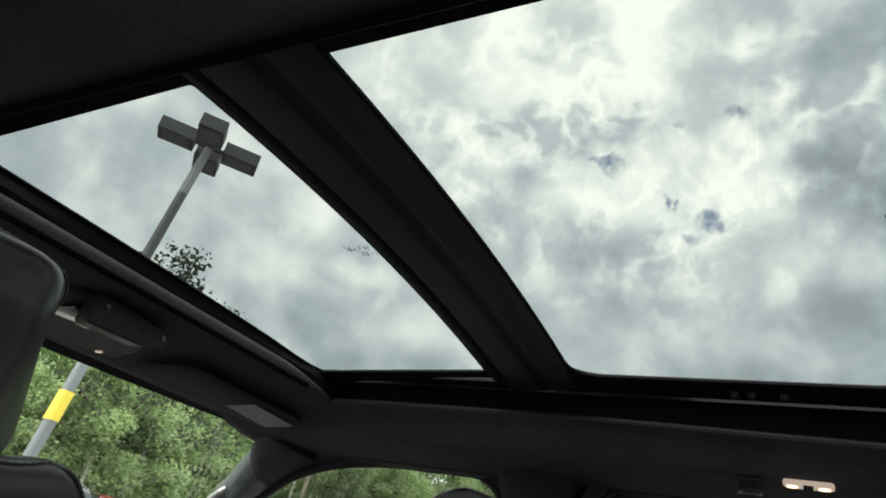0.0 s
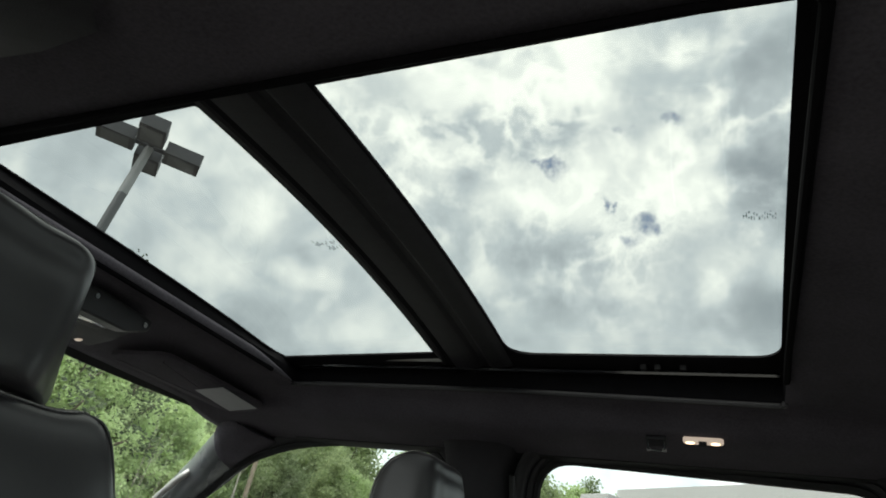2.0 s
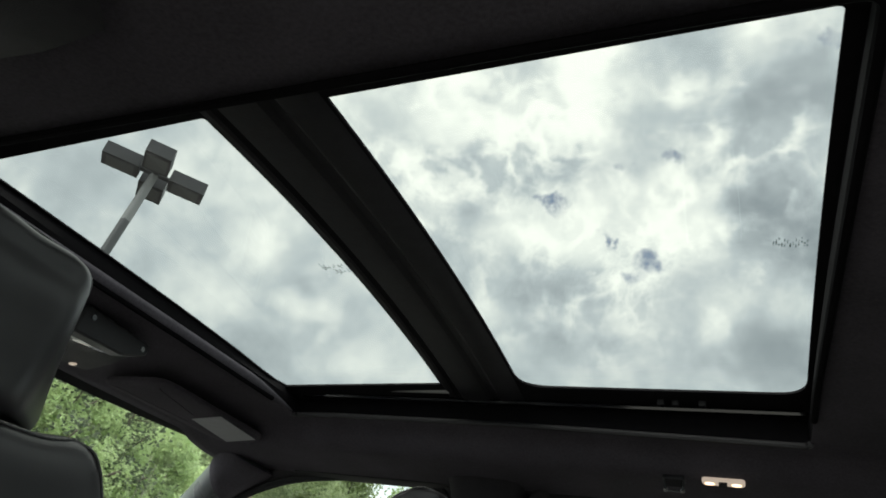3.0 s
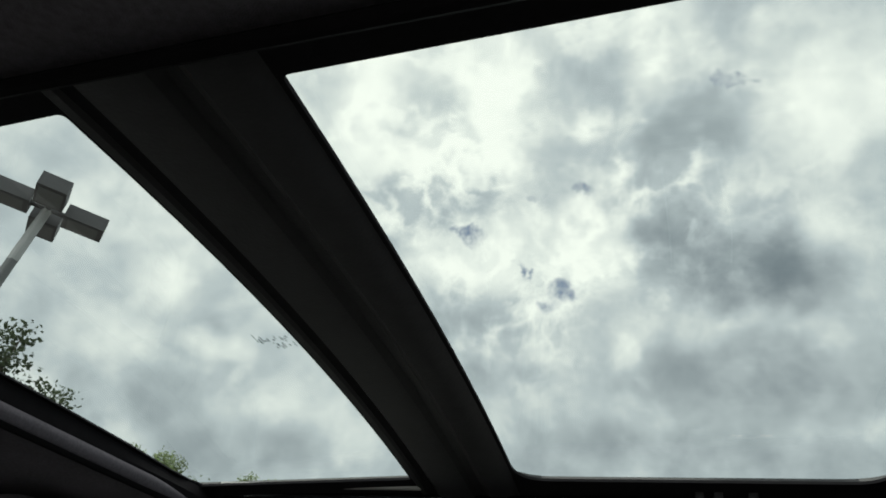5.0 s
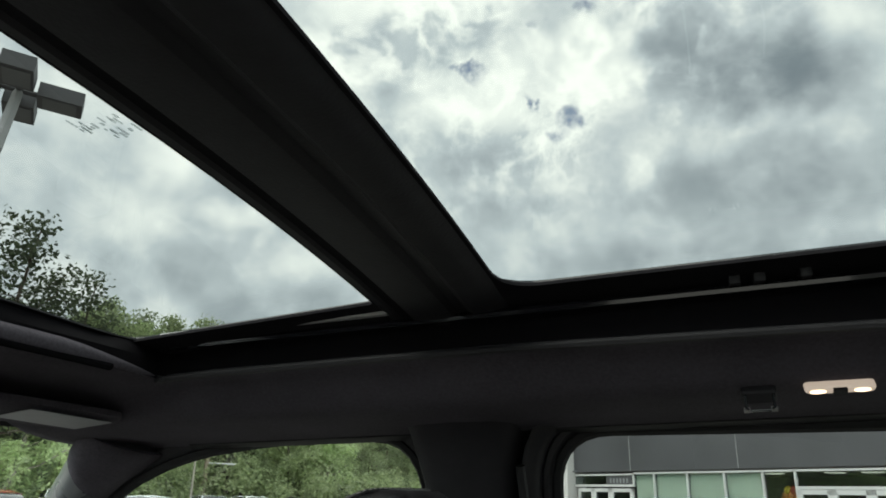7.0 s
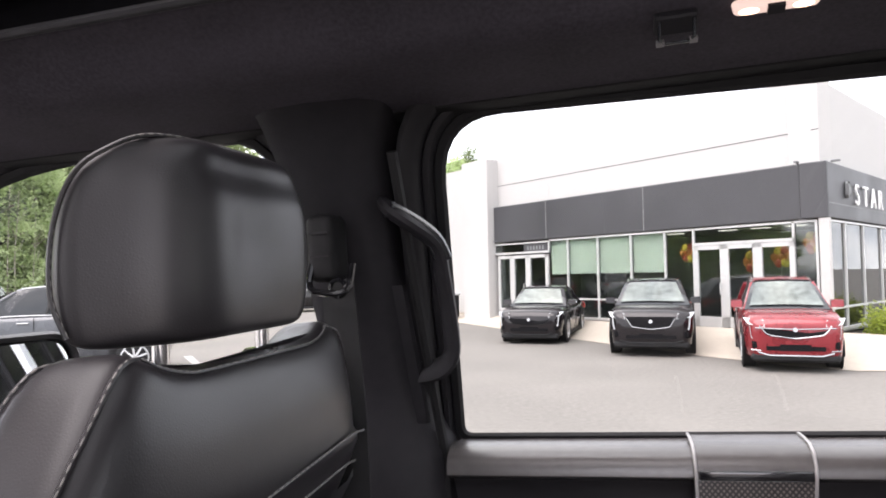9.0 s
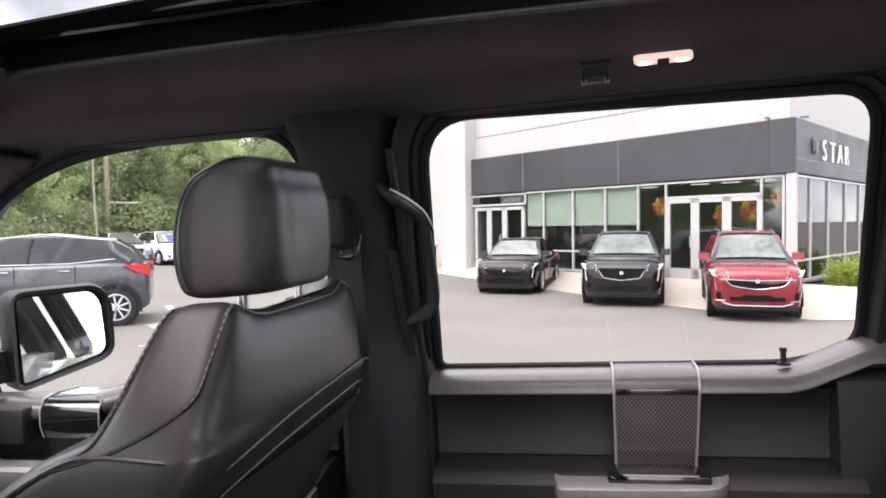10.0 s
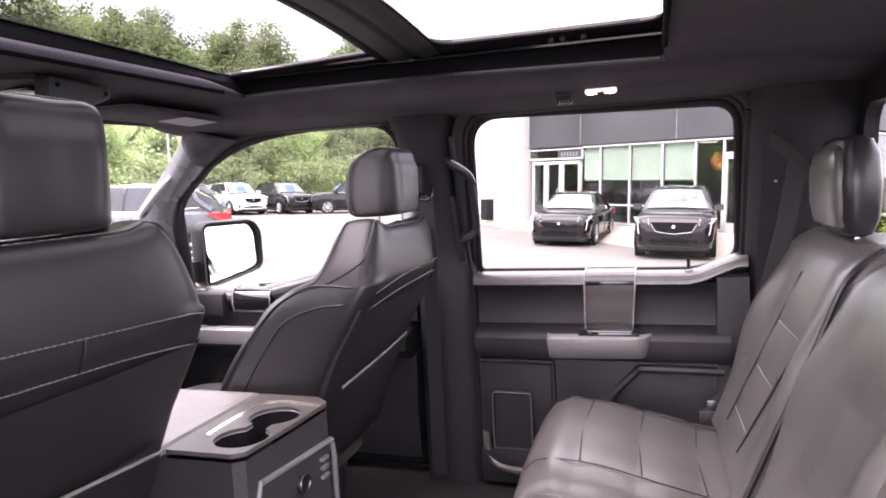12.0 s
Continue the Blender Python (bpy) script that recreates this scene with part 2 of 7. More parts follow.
def material(name, color, rough=0.5, metal=0.0, spec=0.5, spread=0.15, scale=3.0, grain=60.0, bump=0.0, bump_scale=300.0, coat=0.0, rough_spread=0.08, tint=None):
    """A painted, moulded or cast surface: colour wanders at two scales, gloss wanders, and a fine relief."""
    m = bpy.data.materials.new(name)
    m.use_nodes = True
    nt = m.node_tree
    N, L = nt.nodes.new, nt.links.new
    p = nt.nodes["Principled BSDF"]
    p.inputs["Metallic"].default_value = metal
    p.inputs["Specular IOR Level"].default_value = spec
    p.inputs["Coat Weight"].default_value = coat
    p.inputs["Coat Roughness"].default_value = 0.05
    co = N("ShaderNodeTexCoord")
    a, b = N("ShaderNodeTexNoise"), N("ShaderNodeTexNoise")
    for n, s, d in ((a, scale, 4), (b, grain, 3)):
        n.inputs["Scale"].default_value, n.inputs["Detail"].default_value = s, d
        L(co.outputs["Object"], n.inputs["Vector"])
    add = N("ShaderNodeMath")
    add.operation = "ADD"
    L(a.outputs["Fac"], add.inputs[0])
    L(b.outputs["Fac"], add.inputs[1])
    rng = N("ShaderNodeMapRange")
    L(add.outputs[0], rng.inputs[0])
    rng.inputs[1].default_value, rng.inputs[2].default_value = 0.7, 1.3
    mix = N("ShaderNodeMix")
    mix.data_type = "RGBA"
    L(rng.outputs[0], mix.inputs[0])
    c2 = tint or color
    mix.inputs[6].default_value = (*[c * (1 - spread) for c in color], 1)
    mix.inputs[7].default_value = (*[min(1, c * (1 + spread)) for c in c2], 1)
    L(mix.outputs[2], p.inputs["Base Color"])
    rr = N("ShaderNodeMapRange")
    L(a.outputs["Fac"], rr.inputs[0])
    rr.inputs[1].default_value, rr.inputs[2].default_value = 0.3, 0.7
    rr.inputs[3].default_value, rr.inputs[4].default_value = max(0.02, rough - rough_spread), min(1, rough + rough_spread)
    L(rr.outputs[0], p.inputs["Roughness"])
    if bump:
        t = N("ShaderNodeTexNoise")
        t.inputs["Scale"].default_value, t.inputs["Detail"].default_value = bump_scale, 3
        L(co.outputs["Object"], t.inputs["Vector"])
        bp = N("ShaderNodeBump")
        bp.inputs["Strength"].default_value, bp.inputs["Distance"].default_value = bump, 0.002
        L(t.outputs["Fac"], bp.inputs["Height"])
        L(bp.outputs[0], p.inputs["Normal"])
    return m


def leather_material(name, color, rough):
    m = material(name, color, rough, spec=0.5, spread=0.10, scale=6, grain=90, rough_spread=0.06)
    nt = m.node_tree
    N, L = nt.nodes.new, nt.links.new
    co = N("ShaderNodeTexCoord")
    v = N("ShaderNodeTexVoronoi")
    v.feature = "DISTANCE_TO_EDGE"
    v.inputs["Scale"].default_value = 420
    soft = N("ShaderNodeTexNoise")
    soft.inputs["Scale"].default_value = 9
    soft.inputs["Detail"].default_value = 1
    for n in (v, soft):
        L(co.outputs["Object"], n.inputs["Vector"])
    b1, b2 = N("ShaderNodeBump"), N("ShaderNodeBump")
    b1.inputs["Strength"].default_value, b1.inputs["Distance"].default_value = 0.18, 0.0006
    b2.inputs["Strength"].default_value, b2.inputs["Distance"].default_value = 0.22, 0.004
    L(v.outputs["Distance"], b1.inputs["Height"])
    L(soft.outputs["Fac"], b2.inputs["Height"])
    L(b2.outputs[0], b1.inputs["Normal"])
    L(b1.outputs[0], nt.nodes["Principled BSDF"].inputs["Normal"])
    return m


def carbon_material():
    """Twill weave under lacquer: two slanted sets of fine threads."""
    m = material("carbon_weave", (0.03, 0.03, 0.032), 0.35, spec=0.5, coat=0.7)
    nt = m.node_tree
    N, L = nt.nodes.new, nt.links.new
    p = nt.nodes["Principled BSDF"]
    co = N("ShaderNodeTexCoord")
    waves = []
    for turn in (40, -40):
        mp = N("ShaderNodeMapping")
        mp.inputs["Rotation"].default_value = (0, radians(turn), 0)
        L(co.outputs["Object"], mp.inputs["Vector"])
        w = N("ShaderNodeTexWave")
        w.bands_direction = "X"
        w.inputs["Scale"].default_value, w.inputs["Distortion"].default_value = 62, 0.4
        L(mp.outputs[0], w.inputs["Vector"])
        waves.append(w)
    cross = N("ShaderNodeMath")
    cross.operation = "MULTIPLY"
    L(waves[0].outputs["Fac"], cross.inputs[0])
    L(waves[1].outputs["Fac"], cross.inputs[1])
    mix = N("ShaderNodeMix")
    mix.data_type = "RGBA"
    L(cross.outputs[0], mix.inputs[0])
    mix.inputs[6].default_value, mix.inputs[7].default_value = (0.008, 0.0075, 0.008, 1), (0.15, 0.132, 0.122, 1)
    L(mix.outputs[2], p.inputs["Base Color"])
    b = N("ShaderNodeBump")
    b.inputs["Strength"].default_value, b.inputs["Distance"].default_value = 0.4, 0.001
    L(cross.outputs[0], b.inputs["Height"])
    L(b.outputs[0], p.inputs["Normal"])
    return m


def glass_material(name, tint, gloss=0.035, edge=0.85):
    """A thin pane: clear or tinted, with its mirror gloss by Fresnel."""
    m = bpy.data.materials.new(name)
    m.use_nodes = True
    nt = m.node_tree
    nt.nodes.clear()
    N, L = nt.nodes.new, nt.links.new
    t, g, x, f, o = N("ShaderNodeBsdfTransparent"), N("ShaderNodeBsdfGlossy"), N("ShaderNodeMixShader"), N("ShaderNodeLayerWeight"), N("ShaderNodeOutputMaterial")
    t.inputs[0].default_value = (*tint, 1)
    g.inputs["Roughness"].default_value = 0.0
    f.inputs[0].default_value = 0.5
    rise, scale = N("ShaderNodeMath"), N("ShaderNodeMath")
    rise.operation, scale.operation = "POWER", "MULTIPLY_ADD"
    L(f.outputs["Facing"], rise.inputs[0])
    rise.inputs[1].default_value = 5.0
    L(rise.outputs[0], scale.inputs[0])
    scale.inputs[1].default_value, scale.inputs[2].default_value = edge, gloss
    L(scale.outputs[0], x.inputs[0])
    L(t.outputs[0], x.inputs[1])
    L(g.outputs[0], x.inputs[2])
    L(x.outputs[0], o.inputs[0])
    return m


def glow_material(name, color, strength):
    m = bpy.data.materials.new(name)
    m.use_nodes = True
    p = m.node_tree.nodes["Principled BSDF"]
    p.inputs["Base Color"].default_value = (0.30, 0.27, 0.24, 1)
    p.inputs["Roughness"].default_value = 0.3
    p.inputs["Emission Color"].default_value = (*color, 1)
    p.inputs["Emission Strength"].default_value = strength
    return m


def leaf_material(name, dark, lit):
    m = bpy.data.materials.new(name)
    m.use_nodes = True
    nt = m.node_tree
    N, L = nt.nodes.new, nt.links.new
    p = nt.nodes["Principled BSDF"]
    p.inputs["Roughness"].default_value = 0.6
    p.inputs["Specular IOR Level"].default_value = 0.25
    g, oi = N("ShaderNodeNewGeometry"), N("ShaderNodeObjectInfo")
    add = N("ShaderNodeMath")
    add.operation = "MULTIPLY_ADD"
    L(oi.outputs["Random"], add.inputs[0])
    add.inputs[1].default_value = 0.45
    L(g.outputs["Random Per Island"], add.inputs[2])
    mix = N("ShaderNodeMix")
    mix.data_type = "RGBA"
    r = N("ShaderNodeMapRange")
    L(add.outputs[0], r.inputs[0])
    r.inputs[2].default_value = 1.45
    L(r.outputs[0], mix.inputs[0])
    mix.inputs[6].default_value, mix.inputs[7].default_value = (*dark, 1), (*lit, 1)
    L(mix.outputs[2], p.inputs["Base Color"])
    tr = N("ShaderNodeBsdfTranslucent")
    L(mix.outputs[2], tr.inputs[0])
    ms = N("ShaderNodeMixShader")
    ms.inputs[0].default_value = 0.6
    L(p.outputs[0], ms.inputs[1])
    L(tr.outputs[0], ms.inputs[2])
    L(ms.outputs[0], nt.nodes["Material Output"].inputs[0])
    return m


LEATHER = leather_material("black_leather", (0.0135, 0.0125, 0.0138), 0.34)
# Same black leather, with the light on it put into a paler colour.
LEATHER_LIT = leather_material("black_leather_lit", (0.067, 0.063, 0.060), 0.33)
BACK_PANEL = material("seat_back_vinyl", (0.0115, 0.0105, 0.012), 0.5, spread=0.2, bump=0.2, bump_scale=500)
STITCH = material("grey_stitching", (0.18, 0.172, 0.165), 0.7, bump=0.6, bump_scale=900)
HEADLINER = material("black_headliner_cloth", (0.067, 0.061, 0.072), 0.95, spec=0.15, spread=0.25, scale=9, grain=240, bump=0.35, bump_scale=900)
PLASTIC = material("black_moulded_plastic", (0.0155, 0.0148, 0.017), 0.46, spec=0.36, spread=0.2, scale=12, bump=0.25, bump_scale=700)
SOFT = material("black_soft_door_skin", (0.0155, 0.0145, 0.0167), 0.52, spread=0.2, scale=10, bump=0.3, bump_scale=650)
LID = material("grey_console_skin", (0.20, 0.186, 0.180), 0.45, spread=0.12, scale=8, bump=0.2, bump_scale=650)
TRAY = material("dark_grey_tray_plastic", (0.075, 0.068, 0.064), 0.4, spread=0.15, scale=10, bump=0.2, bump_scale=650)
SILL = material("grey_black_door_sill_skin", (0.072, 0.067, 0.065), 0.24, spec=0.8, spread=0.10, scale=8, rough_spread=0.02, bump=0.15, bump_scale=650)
PILLAR = material("black_pillar_cover", (0.017, 0.016, 0.019), 0.6, spec=0.3, spread=0.2, scale=8, bump=0.25, bump_scale=700)
FLOCK = material("flat_black_roof_lining", (0.010, 0.0095, 0.011), 0.9, spec=0.10, spread=0.2, bump=0.2)
CROSSBAR = material("black_crossbar_skin", (0.017, 0.0165, 0.019), 0.6, spec=0.35, spread=0.2, bump=0.2)
WELL = material("black_felt_channel", (0.0045, 0.0042, 0.005), 0.95, spec=0.05, spread=0.2, bump=0.2)
GLOSS = material("gloss_black", (0.006, 0.006, 0.007), 0.12, coat=0.6)
RUBBER = material("black_rubber", (0.010, 0.010, 0.011), 0.65, spec=0.3, bump=0.2)
SILVER = material("satin_silver", (0.36, 0.35, 0.345), 0.38, metal=0.5, spread=0.08, bump=0.05, bump_scale=900)
VENT_GREY = material("satin_grey_trim", (0.22, 0.22, 0.225), 0.42, metal=0.4, spread=0.1)
CHROME = material("chrome", (0.75, 0.75, 0.76), 0.08, metal=1.0, spread=0.04)
CARPET = material("dark_carpet", (0.034, 0.032, 0.033), 0.95, spec=0.1, spread=0.35, grain=400, bump=0.8, bump_scale=900)
BELT = material("seat_belt_webbing", (0.012, 0.012, 0.013), 0.7, bump=0.5, bump_scale=700)
CARBON = carbon_material()
DOOR_GLASS = glass_material("tinted_door_glass", (0.52, 0.54, 0.53))
CABIN_GLASS = glass_material("clear_cabin_glass", (0.93, 0.95, 0.94))
PRIVACY = glass_material("tinted_rear_glass", (0.50, 0.52, 0.51))
ROOF_GLASS = glass_material("tinted_roof_glass", (0.23, 0.236, 0.233), 0.012, 0.35)
MIRROR = material("mirror", (0.9, 0.92, 0.92), 0.02, metal=1.0, spread=0.01, rough_spread=0.0)
LAMP_GLOW = glow_material("warm_lamp", (1.0, 0.68, 0.42), 0.8)
LAMP_LENS = glow_material("lamp_lens", (1.0, 0.78, 0.64), 0.115)
LABEL = material("grey_printed_label", (0.30, 0.30, 0.31), 0.6, spread=0.08)
TRUCK_PAINT = material("black_truck_paint", (0.012, 0.012, 0.014), 0.2, coat=0.8)

# ---- the cab ----


def side_y(z):
    """The inside of the passenger side glass at height z."""
    return 0.83 - 0.39 * (z - 1.38) if z > 1.34 else 0.8456


REAR_PANE = round_loop([(-0.002, 1.378), (0.031, 1.801), (0.674, 1.787), (0.688, 1.410), (0.60, 1.377)], [0.012, 0.075, 0.05, 0.03, 0.06], 7)
FRONT_PANE = round_loop([(-1.05, 1.32), (-1.0, 1.59), (-0.80, 1.735), (-0.64, 1.788), (-0.43, 1.808), (-0.205, 1.803), (-0.18, 1.385), (-0.50, 1.392), (-0.74, 1.328)],
                        [0.02, 0.10, 0.12, 0.12, 0.12, 0.07, 0.02, 0.08, 0.08], 5)
BODY = [Vector(p) for p in ((-1.62, 0.50), (-1.62, 1.36), (-1.42, 1.44), (-0.86, 1.83), (-0.70, 1.90), (0.98, 1.90), (1.0, 0.50))]


def lift_side(offset, mirror=None):
    def lift(x, z):
        y = side_y(z) + offset
        return (x, y if mirror is None else mirror - y, z)
    return lift


MIRROR_Y = -0.07   # driver side: y -> MIRROR_Y - y
cab = thing("pickup_cab", (0, 0, 0.45), "black crew cab pickup truck with dark interior trim, parked on asphalt", "pickup truck")
thicken(part("body_side", sheet(BODY, [grown(FRONT_PANE, 0.045), grown(REAR_PANE, 0.045)], lift_side(0.05)), TRUCK_PAINT, cab, "black painted body side", smooth=False), 0.05)
DRIVER_GATE = round_loop([(0.0, 0.80), (0.02, 1.872), (0.80, 1.868), (0.86, 1.30), (0.80, 0.80)], [0.05, 0.06, 0.08, 0.1, 0.1], 5)
thicken(part("body_side", sheet(BODY, [grown(FRONT_PANE, 0.045), DRIVER_GATE], lift_side(0.05, MIRROR_Y)), TRUCK_PAINT, cab, "black painted body side with open rear doorway", smooth=False), 0.05)


def pane(name, loop, offset, mat, parent, mirror=None):
    ob = part(name, sheet(grown(loop, 0.022), [], lift_side(offset, mirror)), mat, parent, "clear side window pane" if mat is DOOR_GLASS else "lightly tinted side window pane")
    ob.visible_shadow = False
    return ob


def frame_ring(loop, steps, mirror=None):
    """A moulded surround: steps of (how far out from the pane, how far in from the glass)."""
    rings = []
    for out, inn in steps:
        rings.append([Vector(lift_side(-inn, mirror)(p.x, p.y)) for p in grown(loop, out)])
    return loft(rings, cap=False)


def roof_z(x, y, z):
    """Height on the domed roof, which falls a little towards the windscreen; z counts from the passenger edge."""
    dome = 0.022 * (0.372 - y) / 0.762 + 0.124 * (0.372 - y) * (y + 0.39)
    return z + dome - 0.016 * max(0.0, min(1.0, (-0.138 - x) / 0.394))


# Headliner: one moulded shell with the large roof opening.
HOLE = (-0.50, 0.514, -0.456, 0.425)


def lerp(table, v):
    for (a, p), (b, q) in zip(table, table[1:]):
        if v <= b:
            return p + (q - p) * max(0, min(1, (v - a) / (b - a)))
    return table[-1][1]


LINER_Y = [(-0.70, 1.872), (-0.60, 1.890), (-0.453, 1.910), (-0.30, 1.91), (0.30, 1.90), (0.425, 1.887), (0.45, 1.876), (0.468, 1.864), (0.485, 1.845), (0.51, 1.831), (0.56, 1.822), (0.62, 1.817), (0.668, 1.806)]
LINER_X = [(-0.86, 1.846), (-0.80, 1.851), (-0.72, 1.858), (-0.64, 1.868), (-0.56, 1.878), (-0.50, 1.887), (-0.40, 1.94), (0.44, 1.955), (0.514, 1.905), (0.62, 1.880), (0.80, 1.856), (0.95, 1.84)]


def liner_z(x, y):
    a, b = lerp(LINER_X, x), lerp(LINER_Y, y)
    k = 0.02
    b -= 0.010 * max(0.0, min(1.0, x / 0.5)) * max(0.0, min(1.0, (0.468 - y) / 0.043)) if y > 0.3 else 0.0
    h = max(0.0, min(1.0, 0.5 + 0.5 * (b - a) / k))
    return b + (a - b) * h - k * h * (1 - h)


def build_ceiling():
    xs = [-0.86, -0.83, -0.80, -0.76, -0.72, -0.68, -0.64, -0.60, -0.55, HOLE[0]] + [HOLE[0] + (HOLE[1] - HOLE[0]) * i / 14 for i in range(1, 14)] + [HOLE[1], 0.55, 0.58, 0.62, 0.70, 0.80, 0.88, 0.95]
    ys = [-0.70, -0.65, -0.60, -0.54, -0.49, HOLE[2]] + [HOLE[2] + (HOLE[3] - HOLE[2]) * i / 10 for i in range(1, 10)] + [HOLE[3], 0.438, 0.45, 0.462, 0.474, 0.485, 0.497, 0.51, 0.53, 0.56, 0.59, 0.62, 0.645, 0.668]
    bm = bmesh.new()
    grid = [[bm.verts.new((x, y, liner_z(x, y))) for y in ys] for x in xs]
    for i in range(len(xs) - 1):
        for j in range(len(ys) - 1):
            if xs[i] >= HOLE[0] - 1e-6 and xs[i + 1] <= HOLE[1] + 1e-6 and ys[j] >= HOLE[2] - 1e-6 and ys[j + 1] <= HOLE[3] + 1e-6:
                continue
            bm.faces.new((grid[i][j], grid[i + 1][j], grid[i + 1][j + 1], grid[i][j + 1]))
    ob = single("ceiling", bm, HEADLINER, (0, 0, 1.88), "black cloth headliner with a large double sunroof opening", "headliner", kind="structure", angle=60)
    thicken(ob, 0.006, 1.0)


build_ceiling()

# Roof: skin, sunroof frame, crossbar and two panes.
FRONT_HOLE = round_loop([(-0.565, -0.390), (-0.60, -0.20), (-0.605, 0.0), (-0.59, 0.20), (-0.552, 0.373), (-0.138, 0.373), (-0.138, -0.390)], [0.025, 0.1, 0.1, 0.1, 0.025, 0.006, 0.006], 6)
REAR_HOLE = round_loop([(0.028, -0.390), (0.028, 0.373), (0.512, 0.373), (0.503, -0.397)], [0.006, 0.05, 0.045, 0.008], 7)


def fine_loop(loop, step=0.06):
    """The same outline with more points on its long sides, so that it can follow the dome."""
    out = []
    for p, q in zip(loop, loop[1:] + loop[:1]):
        n = max(1, int((q - p).length / step))
        out += [p + (q - p) * k / n for k in range(n)]
    return out


FRONT_HOLE, REAR_HOLE = fine_loop(FRONT_HOLE), fine_loop(REAR_HOLE)
sunroof = thing("sunroof", (0, 0, 1.94), "double glazed panoramic sunroof with black frame and shade crossbar", "sunroof")
thicken(part("frame", sheet(fine_loop(round_loop([(-0.70, -0.52), (-0.70, 0.49), (0.60, 0.49), (0.60, -0.52)], 0.02, 3)), [FRONT_HOLE, REAR_HOLE], lambda x, y: (x, y, roof_z(x, y, 1.946))), FLOCK, sunroof, "black inner frame", smooth=False), 0.004, 0.0)
def pane_sheet(loop, z):
    """A domed pane a little larger than its opening."""
    edge = grown(loop, 0.028)
    x0, x1 = min(p.x for p in edge), max(p.x for p in edge)
    y0, y1 = min(p.y for p in edge), max(p.y for p in edge)
    rows = []
    for i in range(13):
        x = x0 + (x1 - x0) * i / 12
        rows.append([Vector((x, y0 + (y1 - y0) * j / 16, roof_z(x, y0 + (y1 - y0) * j / 16, z))) for j in range(17)])
    return loft(rows, cap=False, closed=False)


for loop, lab in ((FRONT_HOLE, "front roof pane"), (REAR_HOLE, "rear roof pane")):
    p = part("pane", pane_sheet(loop, 1.955), ROOF_GLASS, sunroof, "lightly tinted roof pane")
    p.visible_shadow = False
    part("seal", loft([[Vector((q.x, q.y, roof_z(q.x, q.y, z))) for q in grown(loop, d)] for d, z in ((0.003, 1.9445), (0.0, 1.945), (0.003, 1.949), (0.022, 1.9535))], cap=False), RUBBER, sunroof)
# front beam: a flat black rail that shows as the forward edge of the opening


def beam_x(y):
    return lerp([(-0.47, -0.524), (-0.36, -0.520), (-0.18, -0.507), (0.0, -0.505), (0.18, -0.509), (0.33, -0.522), (0.36, -0.519), (0.375, -0.506), (0.45, -0.50)], y)


def beam_z(y):
    return lerp([(-0.47, 1.950), (-0.36, 1.947), (-0.18, 1.941), (0.0, 1.938), (0.18, 1.936), (0.37, 1.935), (0.45, 1.930)], y)


beam = []
for i in range(19):
    y = -0.47 + 0.92 * i / 18
    x, z = beam_x(y), beam_z(y)
    beam.append([Vector((x, y, z)), Vector((x - 0.002, y, z - 0.004)), Vector((x - 0.012, y, z - 0.007)), Vector((x - 0.10, y, z - 0.006)), Vector((x - 0.10, y, roof_z(x - 0.10, y, 1.943))), Vector((x - 0.085, y, roof_z(x - 0.09, y, 1.943)))])
part("front_beam", loft(beam), WELL, sunroof, "black front rail", angle=30)
part("beam_line", tube([r[0] + Vector((0.001, 0, -0.002)) for r in beam], 0.0012, 6), PLASTIC, sunroof)
# crossbar: an arched beam with two ridges
ys = [-0.45 + 0.89 * i / 14 for i in range(15)]
section = [(-0.120, 1.953), (-0.138, 1.946), (-0.132, 1.9415), (-0.124, 1.941), (-0.119, 1.945), (-0.108, 1.944), (-0.098, 1.934), (-0.060, 1.931), (-0.046, 1.934), (-0.040, 1.942), (-0.028, 1.941), (-0.018, 1.934), (0.004, 1.935), (0.016, 1.939), (0.027, 1.946), (0.010, 1.953)]
part("crossbar", loft([[Vector((x, y, roof_z(-0.05, y, z))) for x, z in section] for y in ys], cap=True), CROSSBAR, sunroof, "black ridged crossbar", angle=25)
part("rail", tube([(x, 0.417, 1.928) for x in (-0.49, -0.3, 0.0, 0.3, 0.51)], 0.006), GLOSS, sunroof)
part("rail", tube([(x, 0.400, 1.940) for x in (-0.49, -0.3, -0.13)], 0.005), SILVER, sunroof)
part("rail", tube([(x, -0.448, 1.945) for x in (-0.49, 0.0, 0.51)], 0.006), GLOSS, sunroof)
well = fine_loop(round_loop([(HOLE[0], HOLE[2]), (HOLE[0], HOLE[3]), (HOLE[1], HOLE[3]), (HOLE[1], HOLE[2])], 0.004, 2), 0.05)


def well_top(p):
    """Upper edge of the opening's wall: up to the frame, and in front up to the rail."""
    if p.x < HOLE[0] + 0.003 and -0.44 < p.y < 0.42:
        return Vector((beam_x(p.y) - 0.003, p.y, beam_z(p.y) - 0.005))
    return Vector((p.x, p.y, roof_z(p.x, p.y, 1.9445)))


outer_well = [well_top(p) for p in grown(well, 0.006)]
part("well_wall", loft([[Vector((p.x, p.y, liner_z(p.x, p.y))) for p in well], [Vector((p.x, p.y, liner_z(p.x, p.y) * 0.45 + q.z * 0.55)) for p, q in zip(well, outer_well)], outer_well], cap=False), WELL, sunroof, "dark wall of the roof opening", angle=30)
for x in (0.275, 0.300, 0.345):
    part("rail_clip", box(x, x + 0.012, 0.402, 0.422, 1.930, 1.944, 0.002), PLASTIC, sunroof, "small black clip")
